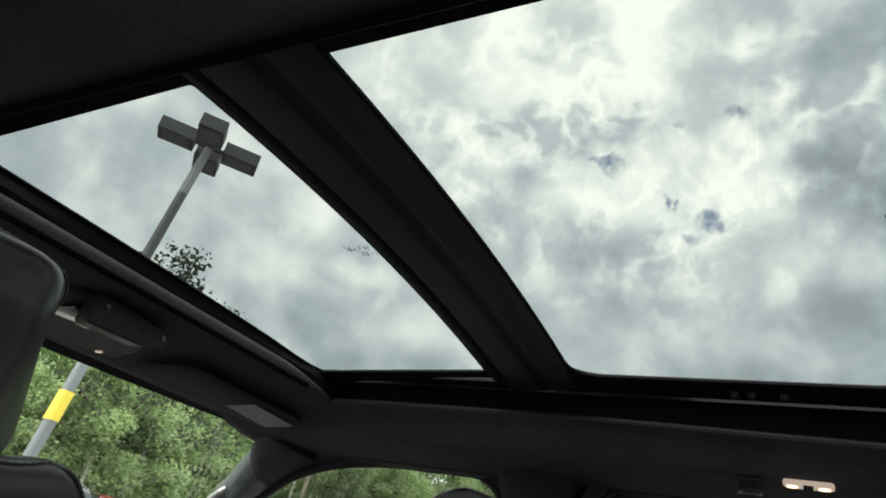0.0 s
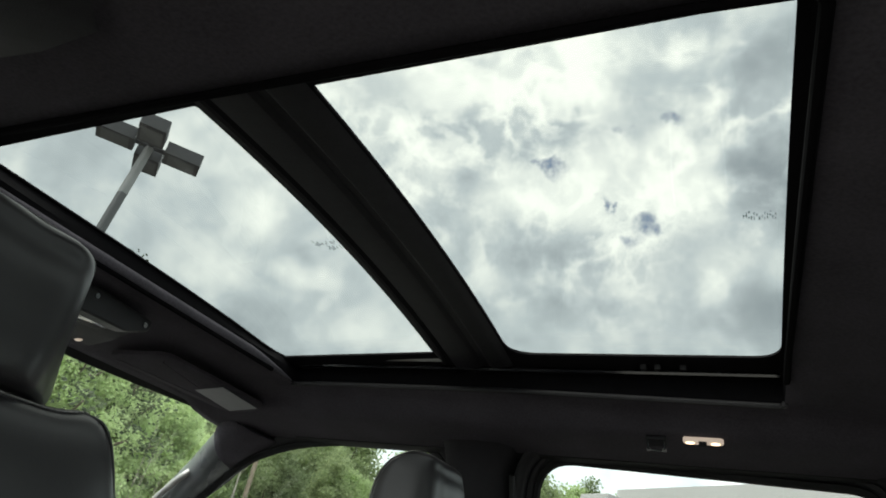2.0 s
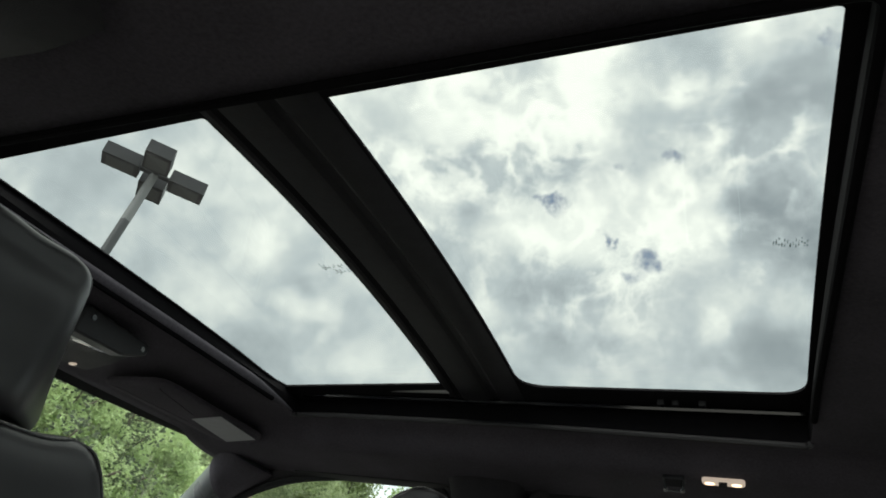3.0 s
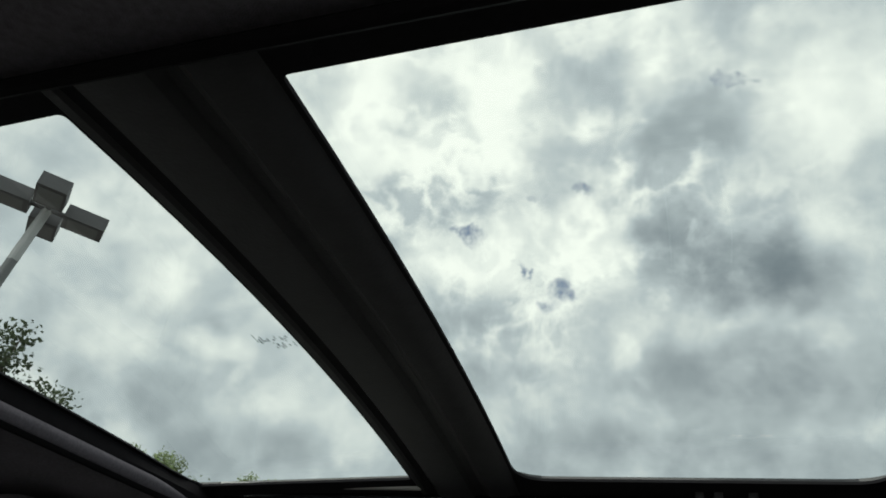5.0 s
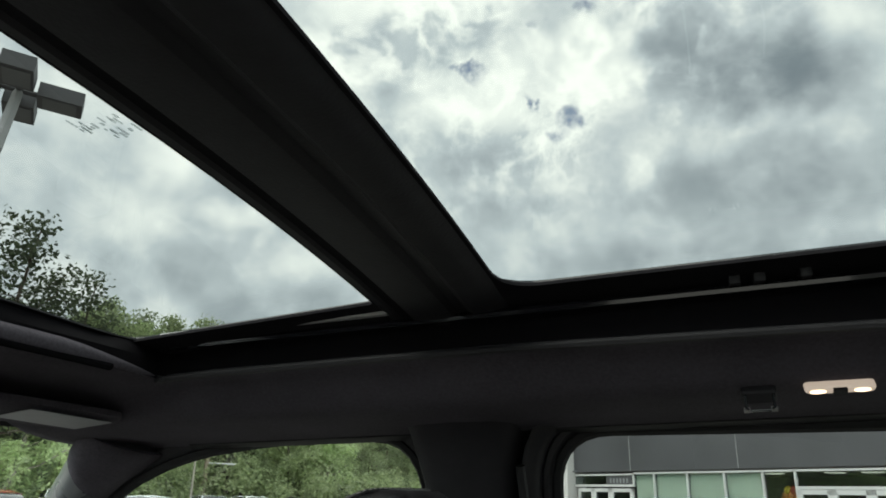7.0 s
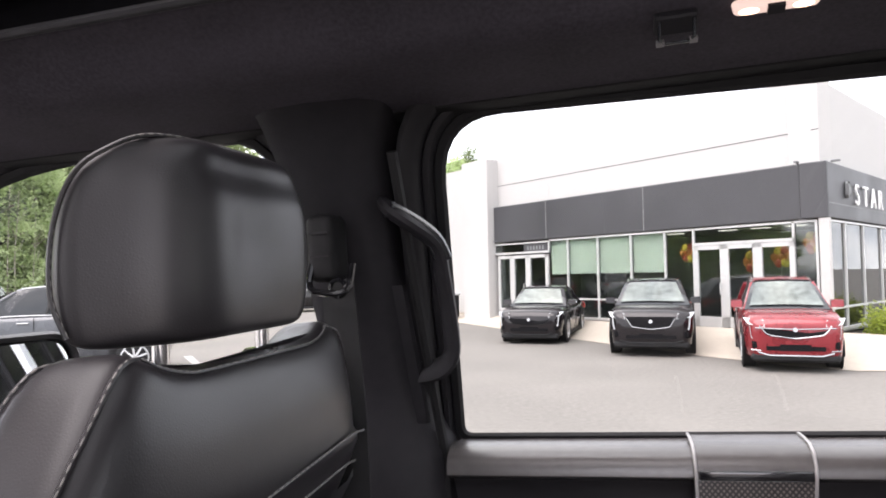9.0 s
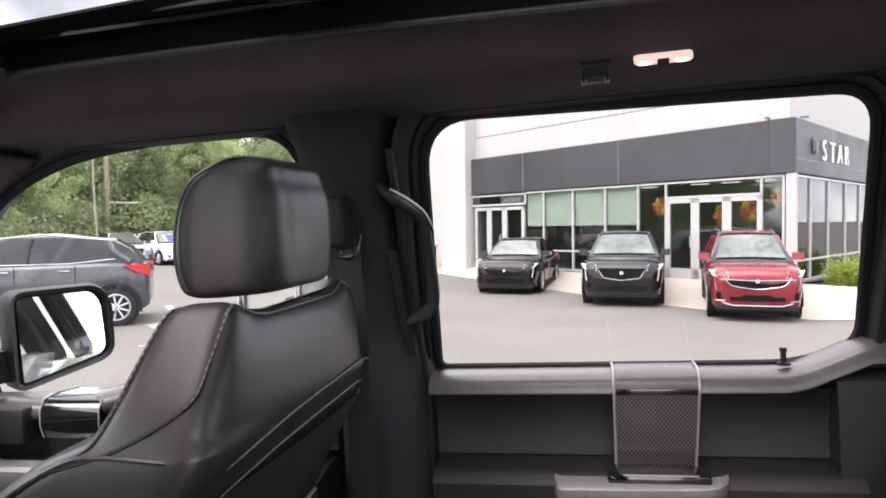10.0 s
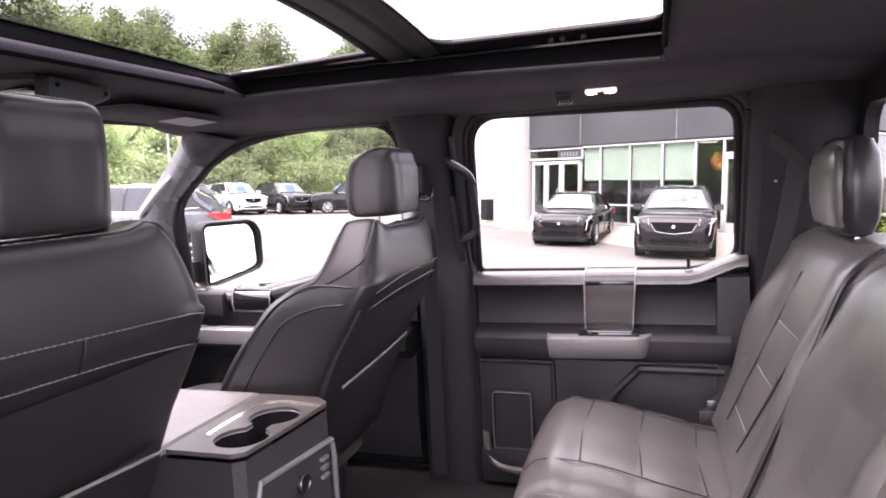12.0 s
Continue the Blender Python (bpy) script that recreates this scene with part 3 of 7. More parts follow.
# a bead of trim round the lower edge of the opening
bead = round_loop([(HOLE[0], HOLE[2]), (HOLE[0], HOLE[3]), (HOLE[1], HOLE[3]), (HOLE[1], HOLE[2])], 0.012, 4)
dense = []
for a, b in zip(bead, bead[1:] + bead[:1]):
    steps = max(1, int((b - a).length / 0.08))
    dense += [a + (b - a) * k / steps for k in range(steps)]
rings = []
for k in range(25):
    # the padded edge thins out into the corners
    y = -0.425 + 0.845 * k / 24
    r = 0.0035 + 0.009 * min(1.0, (y + 0.425) / 0.06, (0.420 - y) / 0.16)
    rings.append([Vector((HOLE[0] - 0.004 + r * math.cos(a), y, liner_z(HOLE[0], y) + 0.009 * r / 0.0125 + r * math.sin(a))) for a in (2 * math.pi * q / 14 for q in range(14))])
part("front_roll", loft(rings), HEADLINER, sunroof, "rounded cloth edge of the opening")
# One bead in two tones: darker everywhere but the passenger side.
for near, mat, lab in ((True, PLASTIC, "black edge trim"), (False, WELL, "black edge trim in a darker tone")):
    run = [Vector((p.x, p.y, liner_z(p.x, p.y) - 0.001)) for p in sorted(dense, key=lambda p: p.x) if p.y > 0.41] if near else [Vector((p.x, p.y, liner_z(p.x, p.y) - 0.001)) for p in dense if p.y <= 0.41]
    if not near:
        k = max(range(len(run)), key=lambda i: (run[i] - run[i - 1]).length)
        run = run[k:] + run[:k]
    part("edge_trim", tube(run, 0.0055, 8), mat, sunroof, lab)
thicken(part("roof_skin", sheet(fine_loop(round_loop([(-0.84, -0.72), (-0.84, 0.66), (0.99, 0.66), (0.99, -0.72)], 0.08, 4)), [grown(FRONT_HOLE, 0.03), grown(REAR_HOLE, 0.03)], lambda x, y: (x, y, roof_z(x, y, 1.953) - 0.10 * max(0, abs(y + 0.03) - 0.45))), TRUCK_PAINT, cab, "black roof skin", smooth=False), 0.012, 1.0)


# Etched maker's marks on the roof panes: fine bars and dashes that dim the glass.
def etched_mark(x, y, wide, deep, bars, seed):
    bm = None
    rnd = random.Random(seed)
    for i in range(bars):
        cx = x + (i + 0.5 - bars / 2) * wide / bars
        for j in range(rnd.choice((1, 2, 2, 3))):
            cy = y + rnd.uniform(-0.5, 0.5) * deep * 0.7
            w, h = wide / bars * rnd.uniform(0.3, 0.75), deep * rnd.uniform(0.06, 0.30)
            p = box(cx - w / 2, cx + w / 2, cy - h / 2, cy + h / 2, roof_z(cx, cy, 1.9525), roof_z(cx, cy, 1.9530))
            bm = p if bm is None else join(bm, p)
    return bm


ETCH = glass_material("etched_glass", (0.72, 0.74, 0.74), 0.0)
part("etched_mark", etched_mark(0.478, -0.034, 0.040, 0.026, 13, 3), ETCH, sunroof, "faint etched marking in plain bars", smooth=False).visible_shadow = False
part("etched_mark", etched_mark(-0.172, -0.026, 0.044, 0.042, 13, 8), ETCH, sunroof, "faint etched marking in plain bars", smooth=False).visible_shadow = False

# Floor, bulkheads, windscreen
single("floor", box(-1.5, 0.95, -0.93, 0.87, 0.70, 0.74, 0.01), CARPET, (0, 0, 0.72), "dark carpeted cab floor", "floor", kind="structure")
part("underbody", box(-1.62, 1.0, -0.90, 0.84, 0.40, 0.695, 0.03), RUBBER, cab, "dark underbody")
part("cowl", box(-1.66, -1.50, -0.95, 0.88, 0.60, 1.375, 0.02), TRUCK_PAINT, cab)
BACK_PANE = round_loop([(-0.72, 1.44), (-0.66, 1.765), (0.625, 1.765), (0.70, 1.44)], 0.05, 5)
thicken(part("back_wall", sheet([Vector(p) for p in ((-0.90, 0.66), (-0.90, 1.40), (-0.72, 1.875), (0.66, 1.875), (0.83, 1.40), (0.83, 0.66))], [BACK_PANE], lambda y, z: (0.955, y, z)), PILLAR, cab, "black trimmed back wall with rear window", smooth=False), 0.03)
bp = part("back_pane", sheet(grown(BACK_PANE, 0.01), [], lambda y, z: (0.962, y, z)), PRIVACY, cab, "tinted rear window pane")
bp.visible_shadow = False


def screen_point(s, r):
    """Windscreen: s across from driver to passenger, r from top to bottom, bowed forwards."""
    y0, y1 = -0.70 + (-0.20) * r, 0.62 + 0.22 * r
    y = y0 + (y1 - y0) * s
    bow = 0.10 * (1 - (2 * s - 1) ** 2)
    return Vector((-0.845 - 0.62 * r - bow * 0.6, y, 1.850 - 0.46 * r))


ws = part("windscreen", loft([[screen_point(i / 10, j / 6) for i in range(11)] for j in range(7)], cap=False, closed=False), CABIN_GLASS, cab, "clear windscreen")
ws.visible_shadow = False
part("windscreen_band", loft([[screen_point(i / 10, r) + Vector((0.004, 0, -0.004)) for i in range(11)] for r in (-0.03, 0.015)], cap=False, closed=False), RUBBER, cab)


A_EDGE = smooth_path([(-0.79, 0.580, 1.838), (-0.832, 0.594, 1.812), (-0.99, 0.68, 1.715), (-1.19, 0.757, 1.578), (-1.42, 0.80, 1.415)], 4)
B_EDGE = smooth_path([(-0.69, 0.668, 1.80), (-0.785, 0.674, 1.755), (-0.87, 0.692, 1.70), (-1.015, 0.735, 1.58), (-1.075, 0.83, 1.34)], 4)


def pillar_face(t, s, out=0.0):
    """On the front pillar's rounded cover: t down its length (0 to 16), s from the windscreen's edge to the door's."""
    i = min(15, int(t))
    p, q = A_EDGE[i].lerp(A_EDGE[i + 1], t - i), B_EDGE[i].lerp(B_EDGE[i + 1], t - i)
    inn = Vector((0.30, -1, -0.25)).normalized()
    return p.lerp(q, s) + inn * (0.040 * math.sin(math.pi * s) ** 0.7 + out)


def pillar_a(mirror=None):
    """The slanted front pillar between windscreen and front door glass, with its bulge towards the seats."""
    rings = []
    for t in range(17):
        ring = [pillar_face(t, k / 6) for k in range(7)] + [B_EDGE[t] + Vector((0, 0.05, 0)), A_EDGE[t] + Vector((0, 0.05, 0))]
        if mirror is not None:
            ring = [Vector((v.x, mirror - v.y, v.z)) for v in ring]
        rings.append(ring)
    return loft(rings)


DASH_SILVER = material("satin_light_silver_trim", (0.30, 0.295, 0.29), 0.42, metal=0.3, spread=0.06, bump=0.05)
A_TRIM = material("dark_grey_pillar_cover", (0.016, 0.0175, 0.020), 0.24, spec=1.0, spread=0.12, bump=0.1)
A_COVER = material("satin_grey_pillar_cover", (0.085, 0.092, 0.098), 0.30, spec=1.0, spread=0.08, scale=6, bump=0.1, bump_scale=650)
part("front_pillar", pillar_a(), A_COVER, cab, "satin grey moulded front pillar")
part("front_pillar", pillar_a(MIRROR_Y), A_COVER, cab, "satin grey moulded front pillar")
thicken(part("pillar_skirt", loft([[pillar_face((4.2 + 2.2 * k / 8) * j / 6, k / 8, 0.004) for k in range(9)] for j in range(7)], cap=False, closed=False), HEADLINER, cab, "black cloth skirt over the pillar's top"), 0.004, 1.0)


def pillar_b(mirror=None):
    rings = []
    for z, t, w0, w1 in ((1.862, 0.15, -0.222, 0.004), (1.838, 0.095, -0.208, -0.006), (1.815, 0.072, -0.199, -0.018), (1.78, 0.060, -0.192, -0.034), (1.74, 0.056, -0.186, -0.044), (1.66, 0.055, -0.185, -0.046), (1.56, 0.055, -0.185, -0.046), (1.46, 0.056, -0.185, -0.040), (1.40, 0.062, -0.187, -0.024),
                         (1.37, 0.078, -0.195, -0.012), (1.20, 0.085, -0.20, -0.012), (1.0, 0.085, -0.20, -0.012), (0.80, 0.085, -0.20, -0.012), (0.72, 0.085, -0.20, -0.012)):
        y = side_y(min(z, 1.80))
        ring = [Vector((w0, y + 0.03, z)), Vector((w0 + 0.003, y - t * 0.45, z)), Vector((w0 + 0.012, y - t * 0.80, z)), Vector((w0 + 0.035, y - t, z)), Vector(((w0 + w1) / 2, y - t - 0.006, z)), Vector((w1 - 0.035, y - t, z)), Vector((w1 - 0.012, y - t * 0.80, z)), Vector((w1 - 0.003, y - t * 0.45, z)), Vector((w1, y + 0.03, z))]
        if mirror is not None:
            ring = [Vector((v.x, mirror - v.y, v.z)) for v in ring]
        rings.append(ring)
    return loft(rings)


part("middle_pillar", pillar_b(), PILLAR, cab, "black moulded middle pillar", angle=60)
part("middle_pillar", pillar_b(MIRROR_Y), PILLAR, cab, "black moulded middle pillar", angle=60)
part("door_seal", tube([(-0.022, side_y(z) - 0.056, z) for z in (0.95, 1.20, 1.36, 1.42, 1.50, 1.60, 1.70, 1.76)], 0.007, 8), RUBBER, cab, "black rubber door seal")
part("pillar_strip", loft([[Vector((x, side_y(z) - t, z)) for x, t in ((-0.052, 0.059), (-0.050, 0.066), (-0.036, 0.066), (-0.033, 0.058))] for z in (1.41, 1.46, 1.52, 1.56, 1.60)]), PLASTIC, cab, "grey-edged pillar strip", angle=30)
part("door_seal", tube([(0.700, side_y(z) - 0.062, z) for z in (1.42, 1.50, 1.60, 1.70, 1.77)], 0.007, 8), RUBBER, cab, "black rubber door seal")
# rear corner behind the rear door
part("rear_pillar", loft([[Vector((x, side_y(z) - t, z)) for x, t in ((0.70, -0.03), (0.705, 0.03), (0.735, 0.068), (0.80, 0.075), (0.88, 0.055), (0.95, 0.025), (0.95, -0.03))] for z in (1.83, 1.75, 1.60, 1.42, 1.36, 1.1, 0.72)]), PILLAR, cab, "black moulded rear pillar")
# rail above the doors, inside
part("door_rail", loft([[Vector((x, side_y(1.80) + dy, 1.80 + dz)) for dy, dz in ((-0.004, 0.004), (-0.024, 0.010), (-0.028, 0.024), (-0.004, 0.055), (0.03, 0.05), (0.03, 0.008))] for x in (-0.62, -0.4, -0.2, 0.0, 0.3, 0.6, 0.72)]), RUBBER, cab, "black rubber door rail")
# driver side trim below the front door glass, plain
part("driver_door_trim", loft([[Vector((x, MIRROR_Y - y, z)) for y, z in ((0.85, 1.375), (0.76, 1.37), (0.75, 1.33), (0.79, 1.22), (0.72, 1.20), (0.74, 1.12), (0.78, 1.0), (0.78, 0.74), (0.85, 0.74))] for x in (-1.2, -0.8, -0.22)]), PLASTIC, cab, "plain black driver door trim")
for sgn in (1, -1):
    yc = -0.035
    part("front_wing", loft([[Vector((x, yc + sgn * y, z)) for y, z in ((0.60, 0.62), (0.90, 0.62 + arch), (0.925, 0.95), (0.90, 1.20), (0.84, zt), (0.60, zt + 0.02))] for x, zt, arch in ((-1.64, 1.30, 0.0), (-1.70, 1.30, 0.18), (-1.95, 1.28, 0.22), (-2.20, 1.26, 0.16), (-2.36, 1.24, 0.0), (-2.52, 1.18, 0.0))]), TRUCK_PAINT, cab, "black front wing")
    part("bed_side", loft([[Vector((x, yc + sgn * y, z)) for y, z in ((0.80, 0.58), (0.93, 0.58 + arch), (0.935, 1.0), (0.92, 1.30), (0.83, 1.32), (0.80, 1.28))] for x, arch in ((1.03, 0.0), (1.30, 0.05), (1.45, 0.22), (1.75, 0.28), (2.05, 0.22), (2.20, 0.05), (2.55, 0.0))]), TRUCK_PAINT, cab, "black bed side")
part("bonnet", loft([[Vector((x, -0.035 + y, z + 0.03 * (1 - (y / 0.62) ** 2))) for y in (-0.62, -0.4, -0.15, 0.15, 0.4, 0.62)] + [Vector((x, -0.035 + y, z - 0.08)) for y in (0.62, 0.0, -0.62)] for x, z in ((-1.64, 1.31), (-2.0, 1.29), (-2.35, 1.25), (-2.52, 1.17))]), TRUCK_PAINT, cab, "black bonnet")
part("front_bumper", box(-2.60, -2.50, -0.93, 0.86, 0.50, 1.16, 0.04), PLASTIC, cab, "black front grille and bumper")
part("tailgate", box(2.52, 2.58, -0.86, 0.79, 0.62, 1.29, 0.02), TRUCK_PAINT, cab, "black tailgate")
part("bed_floor", box(1.03, 2.53, -0.84, 0.77, 0.70, 0.74, 0.005), RUBBER, cab, "black bed liner")
wheel_n = 32
for x in (-1.95, 1.75):
    for y in (0.75, -0.82):
        tyre = part("tyre", loft([[Vector((x + r * math.cos(a), y + dy, 0.27 + r * math.sin(a))) for a in (2 * math.pi * k / wheel_n for k in range(wheel_n))] for r, dy in ((0.22, -0.12), (0.36, -0.14), (0.40, -0.10), (0.40, 0.10), (0.36, 0.14), (0.22, 0.12))]), RUBBER, cab, "black off-road tyre")
part("chassis_rail", box(-2.2, 2.1, 0.30, 0.40, 0.28, 0.42, 0.01), RUBBER, cab)
part("chassis_rail", box(-2.2, 2.1, -0.47, -0.37, 0.28, 0.42, 0.01), RUBBER, cab)
for x in (-1.95, 1.75):
    part("axle", tube([(x, -0.84, 0.27), (x, 0.77, 0.27)], 0.05), RUBBER, cab)


# ---- rear passenger door ----
def door_strip(profile, xs, lift_z=None, ends=True):
    """A moulding along the door: profile of (y, z); lift_z(x) raises it."""
    return loft([[Vector((x, y, z + (lift_z(x) if lift_z else 0.0))) for y, z in profile] for x in xs], cap=ends)


def sill_rise(x):
    return -0.006 if x < 0.585 else min(0.039, (x - 0.585) * 0.42 - 0.006)


rear_door = thing("rear_door", (0.34, 0.80, 0.74), "closed black rear door with sill, carbon trim, armrest and speaker", "door")
pane("window_pane", REAR_PANE, 0.018, PRIVACY, rear_door)
part("window_seal", frame_ring(REAR_PANE, ((0.040, -0.035), (0.010, -0.014), (0.0, -0.002), (0.004, 0.004), (0.013, 0.004), (0.017, -0.002))), RUBBER, rear_door, "black rubber window seal")
part("window_frame", frame_ring(REAR_PANE, ((0.014, -0.02), (0.014, 0.0), (0.020, 0.010), (0.027, 0.010), (0.030, 0.006), (0.033, 0.018), (0.038, 0.026), (0.050, 0.030), (0.058, 0.026), (0.062, 0.0))), PLASTIC, rear_door, "black window surround")
RX = [-0.012, 0.0, 0.1, 0.2, 0.3, 0.4, 0.5, 0.57, 0.60, 0.63, 0.66, 0.69, 0.715]
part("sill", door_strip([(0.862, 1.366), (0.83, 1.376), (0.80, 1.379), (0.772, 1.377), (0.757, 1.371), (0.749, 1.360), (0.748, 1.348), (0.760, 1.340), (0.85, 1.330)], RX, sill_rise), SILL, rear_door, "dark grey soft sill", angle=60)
part("upper_panel", door_strip([(0.85, 1.345), (0.770, 1.343), (0.786, 1.325), (0.797, 1.30), (0.800, 1.25), (0.797, 1.222), (0.85, 1.215)], RX), SOFT, rear_door, "recessed black door panel", angle=30)
part("armrest", door_strip([(0.85, 1.222), (0.80, 1.219), (0.760, 1.212), (0.738, 1.204), (0.729, 1.192), (0.731, 1.165), (0.738, 1.140), (0.748, 1.130), (0.85, 1.120)], [-0.01, 0.0, 0.2, 0.4, 0.6, 0.655, 0.672]), SOFT, rear_door, "black padded armrest", angle=35)
part("lower_panel", door_strip([(0.85, 1.135), (0.772, 1.132), (0.768, 1.11), (0.770, 0.95), (0.776, 0.85), (0.80, 0.76), (0.85, 0.75)], [-0.01, 0.0, 0.3, 0.66, 0.70]), PLASTIC, rear_door, "black moulded lower panel", angle=30)
part("rear_post", door_strip([(0.85, 1.372), (0.775, 1.370), (0.752, 1.358), (0.748, 1.30), (0.752, 1.15), (0.760, 0.95), (0.79, 0.78), (0.85, 0.78)], [0.640, 0.652, 0.668, 0.70, 0.718]), SOFT, rear_door, angle=30)
# carbon insert with bright edges
TRIM = [(0.822, 1.3815), (0.80, 1.3825), (0.772, 1.381), (0.755, 1.375), (0.745, 1.361), (0.742, 1.345), (0.745, 1.31), (0.752, 1.25), (0.758, 1.219), (0.80, 1.219), (0.80, 1.37)]


def trim_x(z, side):
    k = (1.38 - z) / 0.16
    return 0.303 - 0.002 * k if side == 0 else 0.438 - 0.010 * k


part("trim_cap", loft([[Vector((trim_x(z, 0) * (1 - s) + trim_x(z, 1) * s, y, z)) for y, z in [(y, z - 0.0055) for y, z in TRIM[:6]] + [(0.80, 1.335)]] for s in (0, 0.5, 1)]), SILL, rear_door, "grey trim cap", angle=60)
part("carbon_insert", loft([[Vector((trim_x(z, 0) * (1 - s) + trim_x(z, 1) * s, y, z)) for y, z in TRIM[5:9] + [(0.80, 1.219), (0.80, 1.345)]] for s in (0, 0.25, 0.5, 0.75, 1)]), CARBON, rear_door, "woven carbon fibre insert", angle=50)
for side in (0, 1):
    part("bright_edge", tube([(trim_x(z, side), y - 0.001, z + 0.001 - 0.005 * min(1.0, max(0.0, (z - 1.30) / 0.06))) for y, z in TRIM[:9]], 0.0022, 8), SILVER, rear_door, "bright metal edge")
part("gloss_band", box(0.306, 0.434, 0.7395, 0.744, 1.340, 1.352, 0.002), GLOSS, rear_door, "gloss black band")
part("switch_pod", box(0.285, 0.445, 0.705, 0.765, 1.205, 1.221, 0.006), GLOSS, rear_door, "black switch pod")
part("bright_plate", box(0.310, 0.425, 0.704, 0.709, 1.2205, 1.2225, 0.0008), SILVER, rear_door)
part("pull_handle", loft([[Vector((x, y + dy, z)) for y, z in ((0.690, 1.209), (0.681, 1.205), (0.683, 1.190), (0.706, 1.148), (0.715, 1.143), (0.740, 1.147), (0.742, 1.205))] for x, dy in ((0.200, 0.03), (0.206, 0.006), (0.215, 0.0), (0.33, 0.004), (0.43, 0.010), (0.452, 0.018), (0.466, 0.036), (0.475, 0.06))]), SILVER, rear_door, "satin silver door pull", angle=35)
part("lock_pin", join(tube([(0.573, 0.786, 1.380), (0.573, 0.786, 1.384), (0.573, 0.786, 1.402)], 0.0045), disc((0.573, 0.786, 1.378), (0, 0, 1), 0.011, 0.004, 16, 0.001), disc((0.573, 0.786, 1.400), (0, 0, 1), 0.006, 0.006, 12, 0.001)), RUBBER, rear_door, "black lock pin")
SPK = round_loop([(0.030, 0.855), (0.030, 1.028), (0.142, 1.026), (0.142, 0.855)], 0.014, 4)
spk = part("speaker_grille", loft([[Vector((p.x, y, p.y)) for p in grown(SPK, d)] for d, y in ((0.004, 0.77), (0.004, 0.752), (-0.002, 0.748), (-0.006, 0.752))], cap=True), PLASTIC, rear_door, "square black speaker grille")
part("rim", tube([Vector((p.x, 0.749, p.y)) for p in SPK], 0.0013, 6, closed=True), VENT_GREY, spk, "fine bright rim")
part("pocket_rib", tube(smooth_path([(0.0, 0.765, 1.118), (0.19, 0.763, 1.116), (0.205, 0.764, 1.10), (0.205, 0.766, 0.90)], 5), 0.008), PLASTIC, rear_door)
part("pocket_rib", tube(smooth_path([(0.655, 0.76, 1.105), (0.46, 0.76, 1.107), (0.43, 0.762, 1.095), (0.33, 0.766, 0.985), (0.27, 0.768, 0.90)], 5), 0.012), PLASTIC, rear_door)
part("map_pocket", loft([[Vector((x, y, z)) for y, z in ((0.76, 0.86), (0.735, 0.855), (0.728, 0.80), (0.74, 0.76), (0.78, 0.76))] for x in (-0.005, 0.2, 0.42, 0.60)]), PLASTIC, rear_door)

part("pocket_lip", tube(smooth_path([(0.004, 0.757, 0.905), (0.008, 0.750, 0.860), (0.030, 0.738, 0.822), (0.075, 0.731, 0.806), (0.20, 0.729, 0.802), (0.45, 0.730, 0.800)], 5), 0.011, 8), SILL, rear_door, "grey rounded pocket lip")

# ---- front passenger door ----
front_door = thing("front_door", (-0.62, 0.80, 0.74), "closed black front door with tweeter housing and silver pull", "door")
pane("window_pane", FRONT_PANE, 0.018, DOOR_GLASS, front_door)
part("window_seal", frame_ring(FRONT_PANE, ((0.040, -0.035), (0.010, -0.014), (0.0, -0.002), (0.004, 0.004), (0.013, 0.004), (0.017, -0.002))), RUBBER, front_door, "black rubber window seal")
part("window_frame", frame_ring(FRONT_PANE, ((0.014, -0.02), (0.014, 0.0), (0.022, 0.010), (0.034, 0.012), (0.042, 0.002), (0.044, -0.02))), PLASTIC, front_door, "black window surround")
ob = pane("window_pane", FRONT_PANE, 0.018, DOOR_GLASS, cab, MIRROR_Y)


def front_sill(x):
    return lerp([(-1.15, -0.05), (-1.0, -0.052), (-0.75, -0.048), (-0.52, 0.008), (-0.2, 0.004)], x)


FX = [-1.18, -1.10, -1.0, -0.9, -0.8, -0.72, -0.66, -0.6, -0.52, -0.4, -0.3, -0.205]
part("sill", door_strip([(0.885, 1.368), (0.84, 1.378), (0.79, 1.376), (0.765, 1.366), (0.757, 1.35), (0.765, 1.335), (0.88, 1.33)], FX, front_sill), SILL, front_door, "dark grey soft sill", angle=60)
part("upper_panel", door_strip([(0.87, 1.34), (0.775, 1.335), (0.79, 1.30), (0.795, 1.22), (0.87, 1.21)], FX, front_sill), SOFT, front_door, angle=30)
part("armrest", door_strip([(0.87, 1.205), (0.79, 1.200), (0.72, 1.188), (0.715, 1.15), (0.74, 1.12), (0.87, 1.11)], [-0.98, -0.9, -0.6, -0.3, -0.22]), SOFT, front_door, "black padded armrest", angle=35)
part("lower_panel", door_strip([(0.87, 1.13), (0.78, 1.12), (0.77, 0.95), (0.78, 0.80), (0.87, 0.76)], [-1.18, -0.9, -0.5, -0.21]), PLASTIC, front_door, angle=30)
part("tweeter_housing", box(-1.03, -0.852, 0.735, 0.85, 1.245, 1.318, 0.008), PLASTIC, front_door, "black tweeter housing")
part("lock_button", join(disc((-0.95, 0.79, 1.318), (0, 0, 1), 0.009, 0.004, 14), tube([(-0.955, 0.79, 1.32), (-0.94, 0.785, 1.327)], 0.004)), GLOSS, front_door)
part("trim_wrap", loft([[Vector((x, y + dy, z)) for y, z in ((0.86, 1.332), (0.80, 1.336), (0.765, 1.330), (0.752, 1.312), (0.750, 1.28), (0.758, 1.255), (0.86, 1.25))] for x, dy in ((-0.822, 0.0), (-0.76, -0.006), (-0.685, 0.0))]), GLOSS, front_door, "gloss black trim wrap", angle=60)
